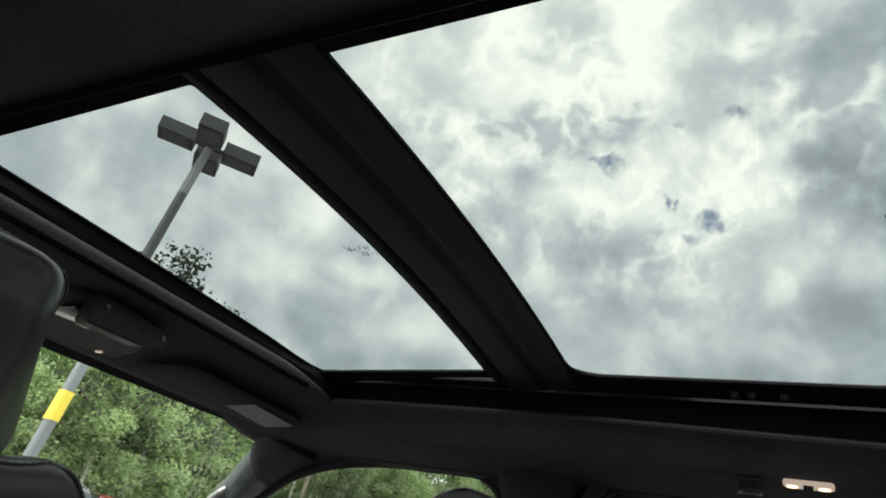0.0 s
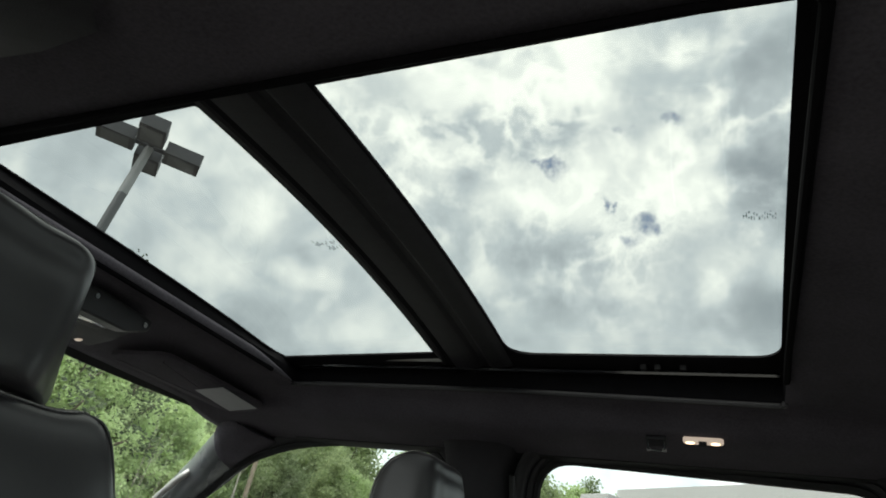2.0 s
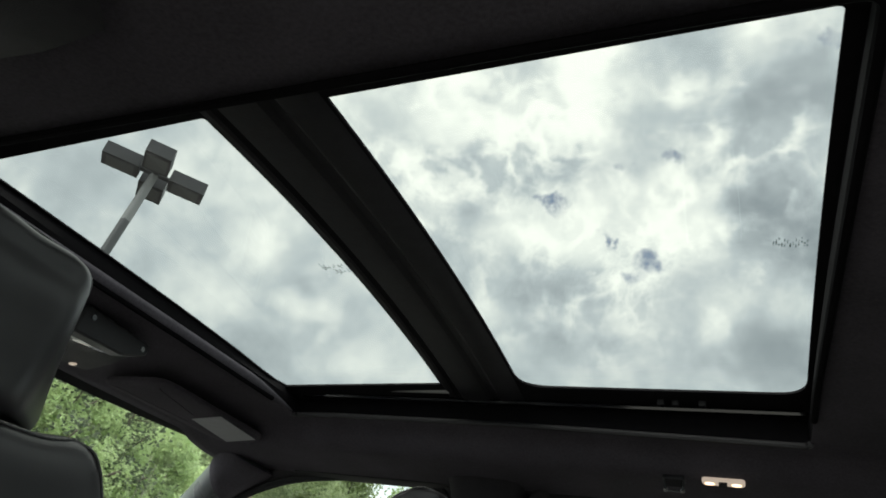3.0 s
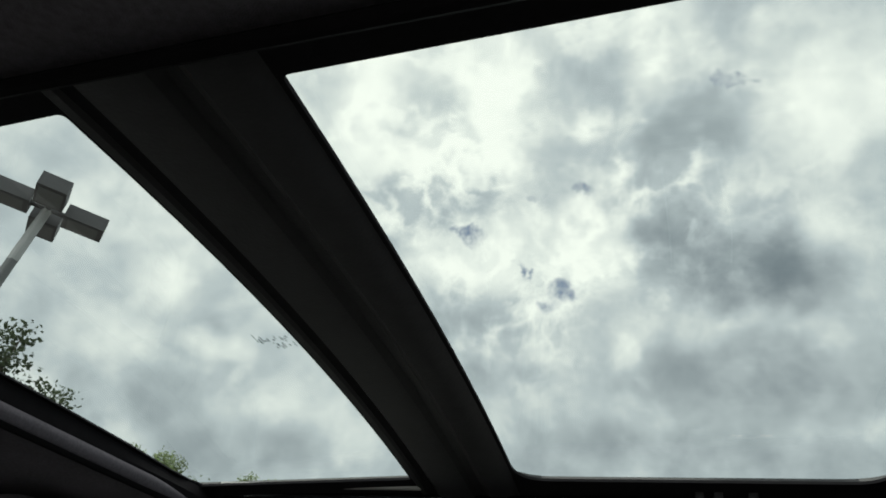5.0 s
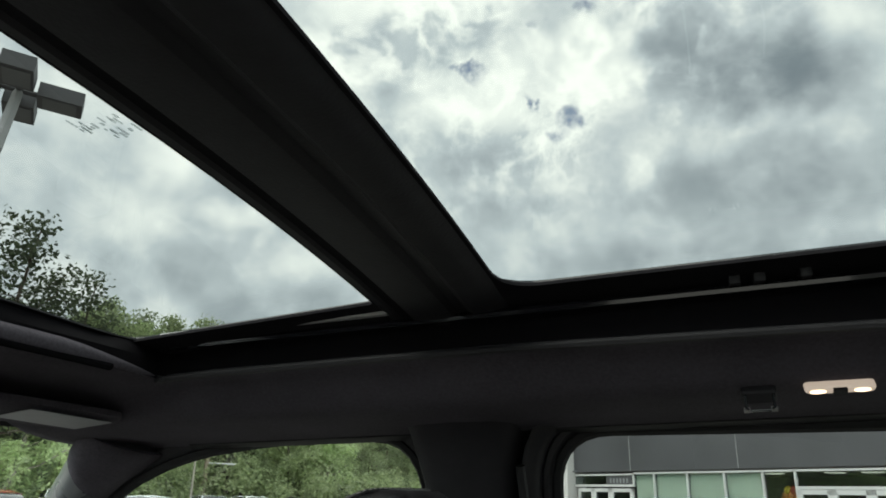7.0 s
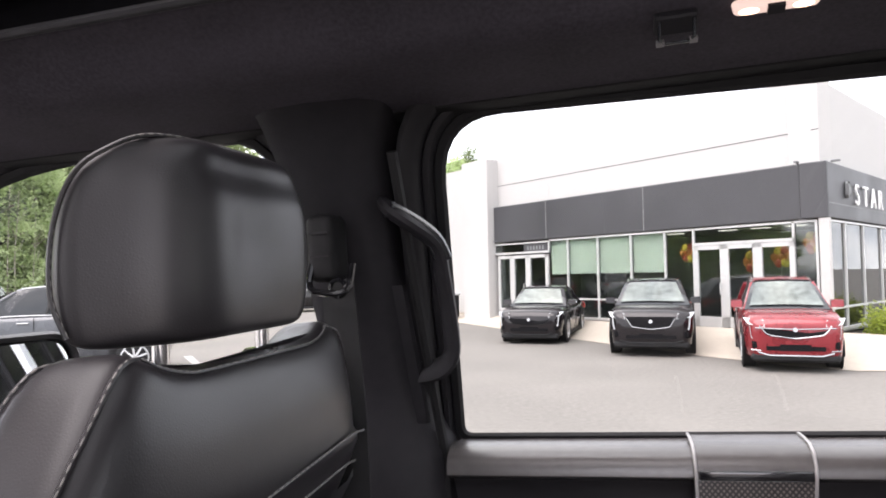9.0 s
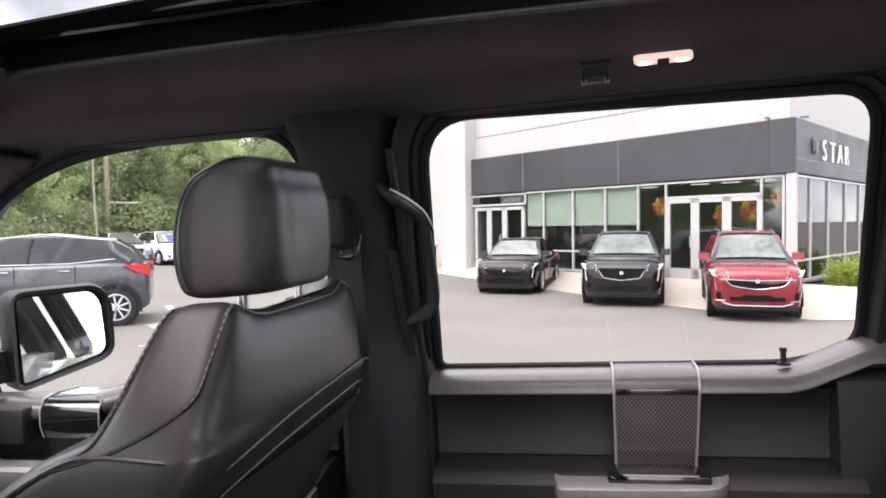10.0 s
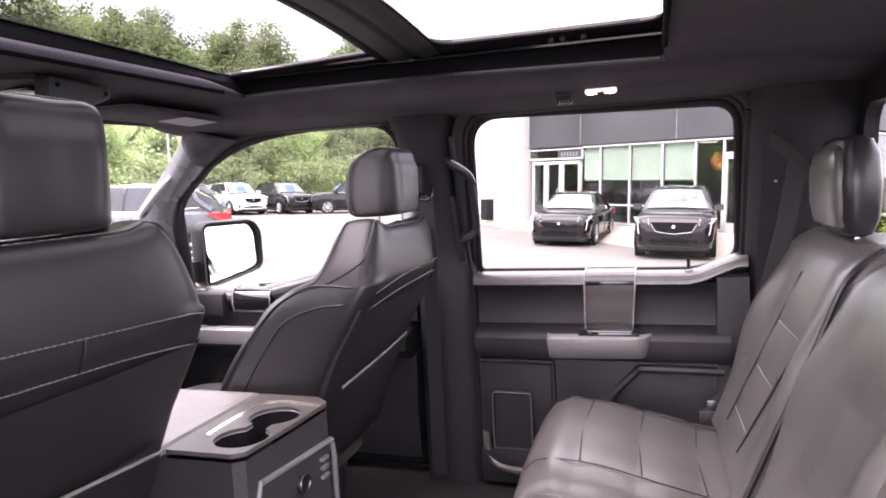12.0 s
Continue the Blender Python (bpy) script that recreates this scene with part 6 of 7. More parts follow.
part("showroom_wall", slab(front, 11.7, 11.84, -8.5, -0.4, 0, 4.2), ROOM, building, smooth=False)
# Unseen wall, added to keep the trees from showing through the showroom.
part("partition", slab(front, 0.95, 11.7, -4.7, -4.5, 0.30, 2.97), ROOM, building, "added inner partition that blocks the view through", smooth=False)
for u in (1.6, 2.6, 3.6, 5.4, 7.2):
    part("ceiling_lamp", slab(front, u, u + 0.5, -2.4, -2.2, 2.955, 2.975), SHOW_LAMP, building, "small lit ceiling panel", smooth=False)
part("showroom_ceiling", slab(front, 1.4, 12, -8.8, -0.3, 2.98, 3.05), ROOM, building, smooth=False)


def bay(place, u0, u1, z0, z1, shade_to=None, rail=None, glass=STORE_GLASS):
    """One glazed bay: pane, frame bars, and a roller shade drawn to a height."""
    win = part("window", join(slab(place, u0, u0 + 0.055, -0.12, -0.03, z0, z1), slab(place, u0, u1, -0.12, -0.03, z1 - 0.05, z1), slab(place, u0, u1, -0.12, -0.03, z0, z0 + 0.07)), ALU, building, "pale aluminium window frame", smooth=False)
    part("pane", slab(place, u0 + 0.04, u1, -0.085, -0.075, z0 + 0.05, z1 - 0.04), glass, win, "storefront glass pane", smooth=False).visible_shadow = False
    if rail:
        part("rail", slab(place, u0, u1, -0.11, -0.035, rail, rail + 0.05), ALU, win, smooth=False)
    if shade_to:
        part("shade", slab(place, u0 + 0.06, u1 - 0.01, -0.16, -0.14, shade_to, z1 - 0.05), SHADE, win, "green-grey roller shade half drawn", smooth=False)
    return win


for a, b in ((4.42, 5.61), (5.61, 6.89), (6.89, 8.16), (8.16, 9.02)):
    bay(front, a, b, 0.30, 2.93, 1.76, 0.92)
bay(front, 3.50, 4.42, 0.30, 2.93)
bay(front, 0.26, 0.80, 0.30, 2.93)
bay(front, 0.80, 3.50, 2.46, 2.93)
bay(front, 9.02, 11.84, 2.50, 2.90)
for u in (10.0,):
    part("dark_panel", slab(front, 9.1, 10.3, -0.075, -0.06, 2.55, 2.86), BAND, building, "dark sign panel with plain bars", smooth=False)
    for k in range(6):
        part("sign_bar", slab(front, 9.30 + 0.15 * k, 9.38 + 0.15 * k, -0.062, -0.055, 2.62, 2.76), POLE_GREY, building, smooth=False)


def glass_door(u0, u1, handle):
    d = part("door", join(slab(front, u0, u0 + 0.13, -0.10, -0.02, 0.28, 2.45), slab(front, u1 - 0.11, u1, -0.10, -0.02, 0.28, 2.45), slab(front, u0, u1, -0.10, -0.02, 2.34, 2.45), slab(front, u0, u1, -0.10, -0.02, 0.28, 0.56)), ALU, building, "white framed glass door", smooth=False)
    part("pane", slab(front, u0 + 0.12, u1 - 0.1, -0.065, -0.055, 0.55, 2.35), STORE_GLASS, d, "dark glass door pane", smooth=False).visible_shadow = False
    part("handle", tube([front(handle, -0.02, 1.15), front(handle, 0.06, 1.15), front(handle, 0.06, 1.45), front(handle, -0.02, 1.45)], 0.014), ALU, d, "upright bar handle")


glass_door(0.80, 1.72, 1.60)
glass_door(1.72, 2.62, 1.80)
glass_door(2.62, 3.50, 2.72)
glass_door(9.08, 10.06, 9.95)
glass_door(10.06, 10.88, 10.2)
glass_door(10.88, 11.66, 11.5)
for a, b in ((0.05, 1.35), (1.35, 2.9), (2.9, 4.6), (4.6, 6.2), (6.2, 7.9), (7.9, 9.8), (9.8, 12.0)):
    bay(flank, a, b, 0.30, 2.93, None, 0.82, SIDE_GLASS)
part("small_window", slab(front, 13.75, 14.15, -0.36, -0.33, 1.4, 2.35), ROOM, building, "narrow dark window", smooth=False)
part("wall_box", slab(front, 13.5, 13.62, -0.36, -0.28, 1.55, 1.68), BAND, building, smooth=False)
for u, z in ((0.62, 4.30), (11.7, 2.98)):
    part("camera_housing", join(slab(front, u, u + 0.06, -0.05, 0.14, z, z + 0.05, 0.01), slab(front, u + 0.02, u + 0.04, -0.05, 0.02, z - 0.06, z)), POLE_GREY, building, "small wall lamp")
part("camera_housing", slab(flank, 0.5, 0.58, -0.05, 0.15, 4.30, 4.35, 0.01), POLE_GREY, building, "small wall lamp")

# sign letters on the flank fascia
for i, ch in enumerate("STAR"):
    cu = bpy.data.curves.new("letter", "FONT")
    cu.body, cu.size, cu.extrude, cu.bevel_depth = ch, 0.78, 0.015, 0.002
    cu.offset = -0.010
    tmp = bpy.data.objects.new("letter_tmp", cu)
    scene.collection.objects.link(tmp)
    me = bpy.data.meshes.new_from_object(tmp.evaluated_get(bpy.context.evaluated_depsgraph_get()))
    bpy.data.objects.remove(tmp)
    bm = bmesh.new()
    bm.from_mesh(me)
    bpy.data.meshes.remove(me)
    basis = Matrix((V, (0, 0, 1), VN)).transposed().to_4x4()
    at = flank(2.02 + 0.70 * i, 0.05, 3.36)
    bmesh.ops.scale(bm, vec=(0.95, 1, 1), verts=bm.verts)
    bmesh.ops.transform(bm, matrix=Matrix.Translation(at) @ basis, verts=bm.verts)
    part("letter", bm, SIGN_WHITE, building, "white raised letter", smooth=False)
part("emblem", join(slab(flank, 1.30, 1.52, 0.02, 0.08, 3.50, 3.90, 0.06), slab(flank, 1.34, 1.56, 0.06, 0.09, 3.60, 3.80, 0.03)), POLE_GREY, building, "plain dark emblem shape", smooth=False)

# balloons behind the glass
BALLOON = [material("orange_balloon", (0.75, 0.22, 0.05), 0.35), material("yellow_balloon", (0.80, 0.55, 0.06), 0.35), material("red_balloon", (0.60, 0.07, 0.05), 0.35)]
for u, z in ((3.98, 2.30), (0.55, 2.42), (1.35, 2.1), (2.1, 2.0)):
    cluster = thing("balloon_cluster", front(u, -0.5, z - 0.6), "cluster of orange and yellow balloons inside the glass", "balloons", "showroom balloons", place=HERE)
    for k in range(7):
        a = 2 * math.pi * k / 6
        c = front(u + (0.17 * math.cos(a) if k < 6 else 0), -0.5, z + (0.17 * math.sin(a) if k < 6 else 0))
        bm = bmesh.new()
        bmesh.ops.create_icosphere(bm, subdivisions=2, radius=0.115)
        for v in bm.verts:
            v.co.z *= 1.12 if v.co.z > 0 else 1.25
            v.co += c
        part("balloon", bm, BALLOON[k % 3 if k < 6 else 0], cluster)
    part("string", tube([front(u, -0.5, z - 0.2), front(u + 0.05, -0.5, z - 0.6)], 0.004), SIGN_WHITE, cluster)

# ---- cars ----
CAR_GLASS = material("dark_car_glass", (0.02, 0.022, 0.025), 0.05, spec=0.5, spread=0.1, rough_spread=0.01, coat=0.0)
SCREEN_GLASS = material("sky_mirroring_windscreen", (0.20, 0.22, 0.205), 0.07, metal=0.75, spread=0.35, scale=3.5, grain=9, rough_spread=0.03)
# Chrome with a lowered base colour, so the bright trim does not burn out.
CAR_CHROME = material("darkened_chrome", (0.42, 0.42, 0.43), 0.2, metal=1.0, spread=0.1)
TYRE = material("tyre_rubber", (0.022, 0.022, 0.023), 0.8, spec=0.25)
ALLOY = material("alloy_wheel", (0.55, 0.55, 0.56), 0.3, metal=0.8)
GRILLE = material("black_mesh_grille", (0.006, 0.006, 0.007), 0.8, spec=0.1, spread=0.3, grain=200, bump=0.8, bump_scale=80)
LENS = material("headlamp_lens", (0.38, 0.39, 0.40), 0.12, coat=0.6)
TAIL = material("red_tail_lamp", (0.55, 0.02, 0.02), 0.15, coat=0.6)
SALE_BLUE = material("blue_sale_panel", (0.03, 0.08, 0.42), 0.5)
SALE_WHITE = material("white_sale_panel", (0.75, 0.77, 0.80), 0.5)
PAINTS = {
    "black": material("black_car_paint", (0.007, 0.0065, 0.007), 0.14, spec=0.4, coat=0.2),
    "plum": material("dark_plum_car_paint", (0.007, 0.0052, 0.0066), 0.14, spec=0.4, coat=0.2),
    "red": material("red_car_paint", (0.20, 0.011, 0.017), 0.28, metal=0.3, coat=0.55),
    "grey": material("graphite_car_paint", (0.058, 0.062, 0.071), 0.26, metal=0.15, coat=0.5),
    "white": material("white_car_paint", (0.75, 0.76, 0.77), 0.25, coat=0.7),
    "silver": material("silver_car_paint", (0.50, 0.52, 0.55), 0.25, metal=0.6, coat=0.7),
}


def car(label, paint, pos, angle, length=4.6, width=1.86, height=1.64, suv=True, screen=CAR_GLASS, grille="shield", group="", gap=None, sale=False, waist=None):
    """A car with its nose along its own x; pos is the ground under the middle of the front axle."""
    paint_m = PAINTS[paint]
    nose, axle_gap = 0.90, gap or length * 0.59
    mid = -length / 2 + nose
    place = Matrix.Translation((pos[0], pos[1], 0)) @ Matrix.Rotation(angle, 4, "Z") @ Matrix.Translation((mid, 0, 0))
    c = thing("car", (0, 0, 0), label, "car", group, place=place)
    hw = width / 2
    f = length / 2
    belt = height * (waist or (0.645 if suv else 0.64))
    hood = height * (0.628 if suv else 0.625)
    low = 0.20 if suv else 0.15
    # x from nose (1) to tail (-1) of half length; half-width; bottom; top
    prof = [(1.0, 0.70, low + 0.16, hood - 0.22), (0.985, 0.82, low + 0.05, hood - 0.13), (0.95, 0.90, low, hood - 0.07), (0.86, 0.96, low, hood - 0.02), (0.70, 0.985, low, hood + 0.02), (0.48, 0.99, low, belt),
            (0.2, 1.0, low, belt), (-0.2, 1.0, low, belt + 0.01), (-0.55, 0.995, low, belt + 0.02), (-0.82, 0.97, low + 0.04, belt + 0.02), (-0.95, 0.93, low + 0.10, belt - 0.01), (-0.99, 0.86, low + 0.16, belt - 0.06), (-1.0, 0.78, low + 0.25, belt - 0.12)]
    rings = []
    for k, w, zb, zt in prof:
        wy = hw * w
        h = zt - zb
        half = [(0.0, zb), (wy * 0.80, zb), (wy * 0.95, zb + h * 0.10), (wy * 0.975, zb + h * 0.30), (wy * 1.0, zb + h * 0.52), (wy * 0.992, zb + h * 0.74), (wy * 0.965, zb + h * 0.90), (wy * 0.90, zb + h * 0.975), (wy * 0.62, zt + 0.006), (0.0, zt + 0.014)]
        ring = [Vector((f * k, y, z)) for y, z in half] + [Vector((f * k, -y, z)) for y, z in reversed(half[1:-1])]
        rings.append(ring)
    part("body", loft(rings), paint_m, c, paint + " painted body shell", angle=50)
    # glasshouse
    rear_top = -0.74 if suv else -0.42
    rear_base = -0.955 if suv else -0.78
    green = [(0.49, belt, 0.90, 0.90), (0.455, belt + 0.05, 0.895, 0.87), (0.14, height - 0.05, 0.90, 0.665), (0.04, height - 0.012, 0.90, 0.655), (-0.25, height, 0.90, 0.66), (-0.50 if suv else -0.3, height - 0.03, 0.895, 0.67), (rear_top, height - 0.10, 0.88, 0.66), ((rear_top + rear_base) / 2, (height + belt) / 2 + 0.02, 0.87, 0.74), (rear_base, belt + 0.01, 0.84, 0.82)]
    rings = []
    for k, zt, wb, wt in green:
        b, t = hw * wb, hw * wt
        z0 = belt - 0.03
        rings.append([Vector((f * k, y, z)) for y, z in ((-b, z0), (-(b * 0.45 + t * 0.55), z0 + (zt - z0) * 0.55), (-t, zt - 0.05 * min(1, (zt - z0))), (-t * 0.86, zt), (0, zt + 0.012), (t * 0.86, zt), (t, zt - 0.05 * min(1, (zt - z0))), (b * 0.45 + t * 0.55, z0 + (zt - z0) * 0.55), (b, z0))])
    part("glasshouse", loft(rings), CAR_GLASS, c, "dark car windows", angle=30)
    # roof skin over the glass, pillars
    roof = []
    for k, zt, wb, wt in green[2:7]:
        t = hw * wt
        roof.append([Vector((f * k + 0.0, y, z)) for y, z in ((-t * 1.01, zt - 0.065), (-t * 0.99, zt - 0.02), (-t * 0.86, zt + 0.008), (0, zt + 0.022), (t * 0.86, zt + 0.008), (t * 0.99, zt - 0.02), (t * 1.01, zt - 0.065))])
    part("roof", loft(roof, cap=False, closed=False), paint_m, c, paint + " roof skin", angle=60)

    def side_pt(k, s, sgn, out=0.004):
        """On the side glass at x = f*k and the share s of its height."""
        for a, b in zip(green, green[1:]):
            if b[0] <= k <= a[0]:
                q = (a[0] - k) / (a[0] - b[0])
                zt, wb, wt = (a[i] + (b[i] - a[i]) * q for i in (1, 2, 3))
                break
        z0 = belt - 0.03
        z = z0 + (zt - 0.05 - z0) * s
        y = hw * (wb + (wt - wb) * s)
        return Vector((f * k, sgn * (y + out), z))

    for sgn in (-1, 1):
        part("front_pillar", tube([side_pt(0.47, 0.2, sgn), side_pt(0.30, 0.85, sgn), side_pt(0.14, 1.0, sgn)], 0.035), paint_m, c)
        part("middle_pillar", tube([side_pt(-0.10, 0.1, sgn), side_pt(-0.11, 0.6, sgn), side_pt(-0.13, 1.0, sgn)], 0.03), RUBBER, c)
        part("rear_pillar", tube([side_pt(rear_base + 0.10, 0.1, sgn, 0.0), side_pt(rear_top + 0.02, 0.6, sgn, 0.0), side_pt(rear_top + 0.06, 1.0, sgn, 0.0)], 0.07 if suv else 0.06), paint_m, c)
        part("window_line", tube([side_pt(0.44, 0.08, sgn, 0.008), side_pt(0.1, 0.06, sgn, 0.008), side_pt(-0.4, 0.06, sgn, 0.008), side_pt(rear_top, 0.25, sgn, 0.008)], 0.012), CHROME, c, "bright window line")
        part("sill_cladding", slab(lambda x, y, z: Vector((x, y * sgn, z)), -f * 0.45, f * 0.40, hw * 0.90, hw * 0.995, low - 0.02, low + 0.10, 0.02), RUBBER, c)
        for k in (0.10, -0.33):
            part("door_handle", tube([Vector((f * k, sgn * (hw * 0.985), belt - 0.13)), Vector((f * k - 0.18, sgn * (hw * 0.985), belt - 0.13))], 0.014), CHROME, c)
            part("door_gap", tube([Vector((f * k - 0.26, sgn * hw * 0.992, belt - 0.03)), Vector((f * k - 0.26, sgn * hw * 0.998, low + 0.3)), Vector((f * k - 0.24, sgn * hw * 0.98, low + 0.13))], 0.006), RUBBER, c)
        mirror = part("side_mirror", loft([[Vector((f * 0.40 + dx, sgn * (hw * 0.93 + dy), belt + 0.03 + dz)) for dx, dz in ((0.07, 0.0), (0.04, 0.12), (-0.06, 0.14), (-0.08, 0.02))] for dx0, dy in ((0, 0.0), (0, 0.12), (0, 0.20))]), paint_m, c, paint + " side mirror")
        # lamps
        part("headlamp", loft([[Vector((f * k, sgn * hw * y, z)) for k, y, z in ring] for ring in (((0.99, 0.60, hood - 0.21), (0.955, 0.88, hood - 0.17), (0.87, 0.965, hood - 0.09), (0.965, 0.62, hood - 0.125)), ((1.004, 0.58, hood - 0.225), (0.972, 0.905, hood - 0.18), (0.88, 0.995, hood - 0.075), (0.978, 0.60, hood - 0.105)))]), LENS, c, "clear headlamp", angle=30)
        part("lamp_strip", tube([Vector((f * 0.962, sgn * hw * 0.875, hood - 0.17)), Vector((f * 0.978, sgn * hw * 0.855, hood - 0.36)), Vector((f * 0.985, sgn * hw * 0.83, hood - 0.44))], 0.016 if grille != "wing" else 0.004), LENS, c, "slim daytime lamp")
        part("air_intake", slab(lambda x, y, z: Vector((x, y * sgn, z)), f * 0.955, f * 0.993, hw * 0.66, hw * 0.84, low + 0.20, low + 0.36, 0.03), GRILLE, c)
        if grille == "wing":
            part("fog_trim", tube([Vector((f * 0.985, sgn * hw * 0.86, low + 0.19)), Vector((f * 0.997, sgn * hw * 0.66, low + 0.18))], 0.012), CAR_CHROME, c, "bright fog lamp trim")
        part("tail_lamp", loft([[Vector((f * k, sgn * hw * y, z)) for k, y, z in ring] for ring in (((-0.80, 0.965, belt - 0.05), (-0.985, 0.86, belt - 0.03), (-0.985, 0.84, belt - 0.26), (-0.90, 0.95, belt - 0.18)), ((-0.80, 1.0, belt - 0.05), (-1.0, 0.89, belt - 0.03), (-1.005, 0.87, belt - 0.28), (-0.905, 0.995, belt - 0.18)))]), TAIL, c, "red tail lamp", smooth=False)
        if suv:
            part("roof_rail", tube([side_pt(0.10, 1.0, sgn, -0.02) + Vector((0, 0, 0.05)), side_pt(-0.2, 1.0, sgn, -0.02) + Vector((0, 0, 0.085)), side_pt(-0.70, 1.0, sgn, -0.02) + Vector((0, 0, 0.05))], 0.015), CHROME, c, "roof rail")
        # wheels
        for ax in (f - nose, f - nose - axle_gap):
            r = 0.355 if suv else 0.335
            yo = hw - 0.11
            arch = part("wheel_arch", loft([[Vector((ax + rr * math.cos(a), sgn * yy, r + rr * math.sin(a))) for a in (math.pi * (q - 1) / 14 for q in range(17))] for rr, yy in ((r + 0.10, hw * 0.975), (r + 0.10, hw * 1.003), (r + 0.035, hw * 1.003), (r + 0.03, hw * 0.80))], cap=False, closed=False), RUBBER, c, "black wheel arch")
            part("arch_liner", disc((ax, sgn * hw * 0.955, r), (0, sgn, 0), r + 0.05, 0.03, 24), RUBBER, c)
            wheel = part("wheel", loft([[Vector((ax + rr * math.cos(a), sgn * (yo + dy), r + rr * math.sin(a))) for a in (2 * math.pi * q / 28 for q in range(28))] for rr, dy in ((r * 0.66, -0.10), (r * 0.95, -0.11), (r, -0.08), (r, 0.08), (r * 0.95, 0.112), (r * 0.70, 0.115), (r * 0.66, 0.09))]), TYRE, c, "black tyre")
            spokes = None
            for q in range(9):
                a = 2 * math.pi * q / 9
                b = tube([Vector((ax + rr * math.cos(a), sgn * (yo + 0.105 - 0.02 * (rr / r)), r + rr * math.sin(a))) for rr in (0.03, r * 0.68)], 0.020, 6)
                spokes = b if spokes is None else join(spokes, b)
            rimring = tube([Vector((ax + r * 0.68 * math.cos(a), sgn * (yo + 0.10), r + r * 0.68 * math.sin(a))) for a in (2 * math.pi * q / 24 for q in range(24))], 0.02, 6, closed=True)
            part("rim", join(spokes, rimring, disc((ax, sgn * (yo + 0.03), r), (0, sgn, 0), 0.06, 0.08, 14)), ALLOY, wheel, "alloy spokes")
    # screen with its own sheen, set just proud of the glasshouse
    ring = []
    for k, zt, wt in ((0.455, belt + 0.055, 0.78), (0.34, belt + (height - belt) * 0.40, 0.700), (0.185, height - 0.095, 0.590)):
        ring.append([Vector((f * k + 0.018, hw * wt * s, zt + 0.012 + 0.018 * (1 - s * s))) for s in (-1, -0.6, -0.2, 0.2, 0.6, 1)])
    part("windscreen", loft(ring, cap=False, closed=False), screen, c, "windscreen mirroring the bright sky")
    if sale:
        for k, (y0, y1) in enumerate(((-0.42, -0.30), (-0.22, 0.30))):
            part("screen_panel", loft([[Vector((f * q + 0.040, hw * y, z + 0.020)) for y in (y0, y1)] + [Vector((f * q + 0.030, hw * y, z + 0.010)) for y in (y1, y0)] for q, z in ((0.42, belt + 0.11), (0.25, height - 0.20))]), SALE_BLUE if k else SALE_WHITE, c, "blue sale panel on the windscreen" if k else "white sale panel on the windscreen", smooth=False)
    part("wiper", tube([Vector((f * 0.475, hw * 0.5, belt + 0.035)), Vector((f * 0.44, -hw * 0.1, belt + 0.085))], 0.008), RUBBER, c)
    # face
    if grille == "shield":
        g = round_loop([(-0.50, hood - 0.17), (0.50, hood - 0.17), (0.38, hood - 0.38), (0.0, hood - 0.43), (-0.38, hood - 0.38)], 0.04, 4)
    else:
        g = round_loop([(-0.60, hood - 0.14), (0.60, hood - 0.14), (0.44, hood - 0.36), (0.0, hood - 0.42), (-0.44, hood - 0.36)], 0.08, 4)

    def face(p, d):
        return Vector((f + 0.012 + d - 0.42 * max(0.0, p.y - (hood - 0.225)) - 0.25 * max(0.0, abs(p.x) - hw * 0.55), p.x, p.y))

    gr = part("grille", loft([[face(p, d) for p in grown(g, e)] for e, d in ((0.0, -0.05), (0.0, 0.004), (-0.01, 0.006))]), GRILLE, c, "black mesh grille", smooth=False)
    n = len(g)
    if grille != "plain":
        lower_edge = sorted([p for p in g if p.y < hood - 0.19], key=lambda p: p.x)
        part("grille_trim", tube([face(p, 0.012) for p in lower_edge], 0.011, 6), CAR_CHROME, gr, "bright grille trim")
    if grille == "wing":
        part("wing_bar", tube([face(Vector((x, hood - 0.26 + 0.03 * abs(x))), 0.02) for x in (-0.62, -0.3, 0.0, 0.3, 0.62)], 0.012, 6), CAR_CHROME, gr, "bright winged bar")
    part("badge", disc(face(Vector((0, hood - 0.27)), 0.012), (1, 0, 0.2), 0.038, 0.016, 20, 0.005), CAR_CHROME, gr, "plain bright round badge")
    part("lower_intake", slab(lambda x, y, z: Vector((x, y, z)), f * 0.98, f * 1.0 + 0.008, -hw * 0.58, hw * 0.58, low + 0.17, low + 0.27, 0.02), GRILLE, c, "black lower intake")
    part("skid_trim", tube([Vector((f * 1.0 - 0.02 * (abs(y) / hw > 0.6), y, low + 0.10 + 0.05 * (abs(y) / hw > 0.55))) for y in (-hw * 0.72, -hw * 0.5, 0, hw * 0.5, hw * 0.72)], 0.018, 6), CAR_CHROME if grille == "wing" else RUBBER, c, "skid trim")
    part("bumper_cladding", slab(lambda x, y, z: Vector((x, y, z)), f * 0.90, f * 0.995, -hw * 0.86, hw * 0.86, low - 0.01, low + 0.13, 0.04), RUBBER, c, "black lower bumper")
    part("plate", slab(lambda x, y, z: Vector((x, y, z)), f * 0.99, f * 1.0 + 0.014, -0.24, 0.24, low + 0.18, low + 0.29), GRILLE, c, "dark blank front plate", smooth=False)
    part("rear_plate", slab(lambda x, y, z: Vector((x, y, z)), -f * 1.0 - 0.01, -f * 0.985, -0.26, 0.26, belt - 0.32, belt - 0.20), LINE_PAINT, c, smooth=False)
    part("underbody", slab(lambda x, y, z: Vector((x, y, z)), -f * 0.9, f * 0.9, -hw * 0.78, hw * 0.78, low - 0.04, low + 0.2, 0.02), RUBBER, c)
    return c


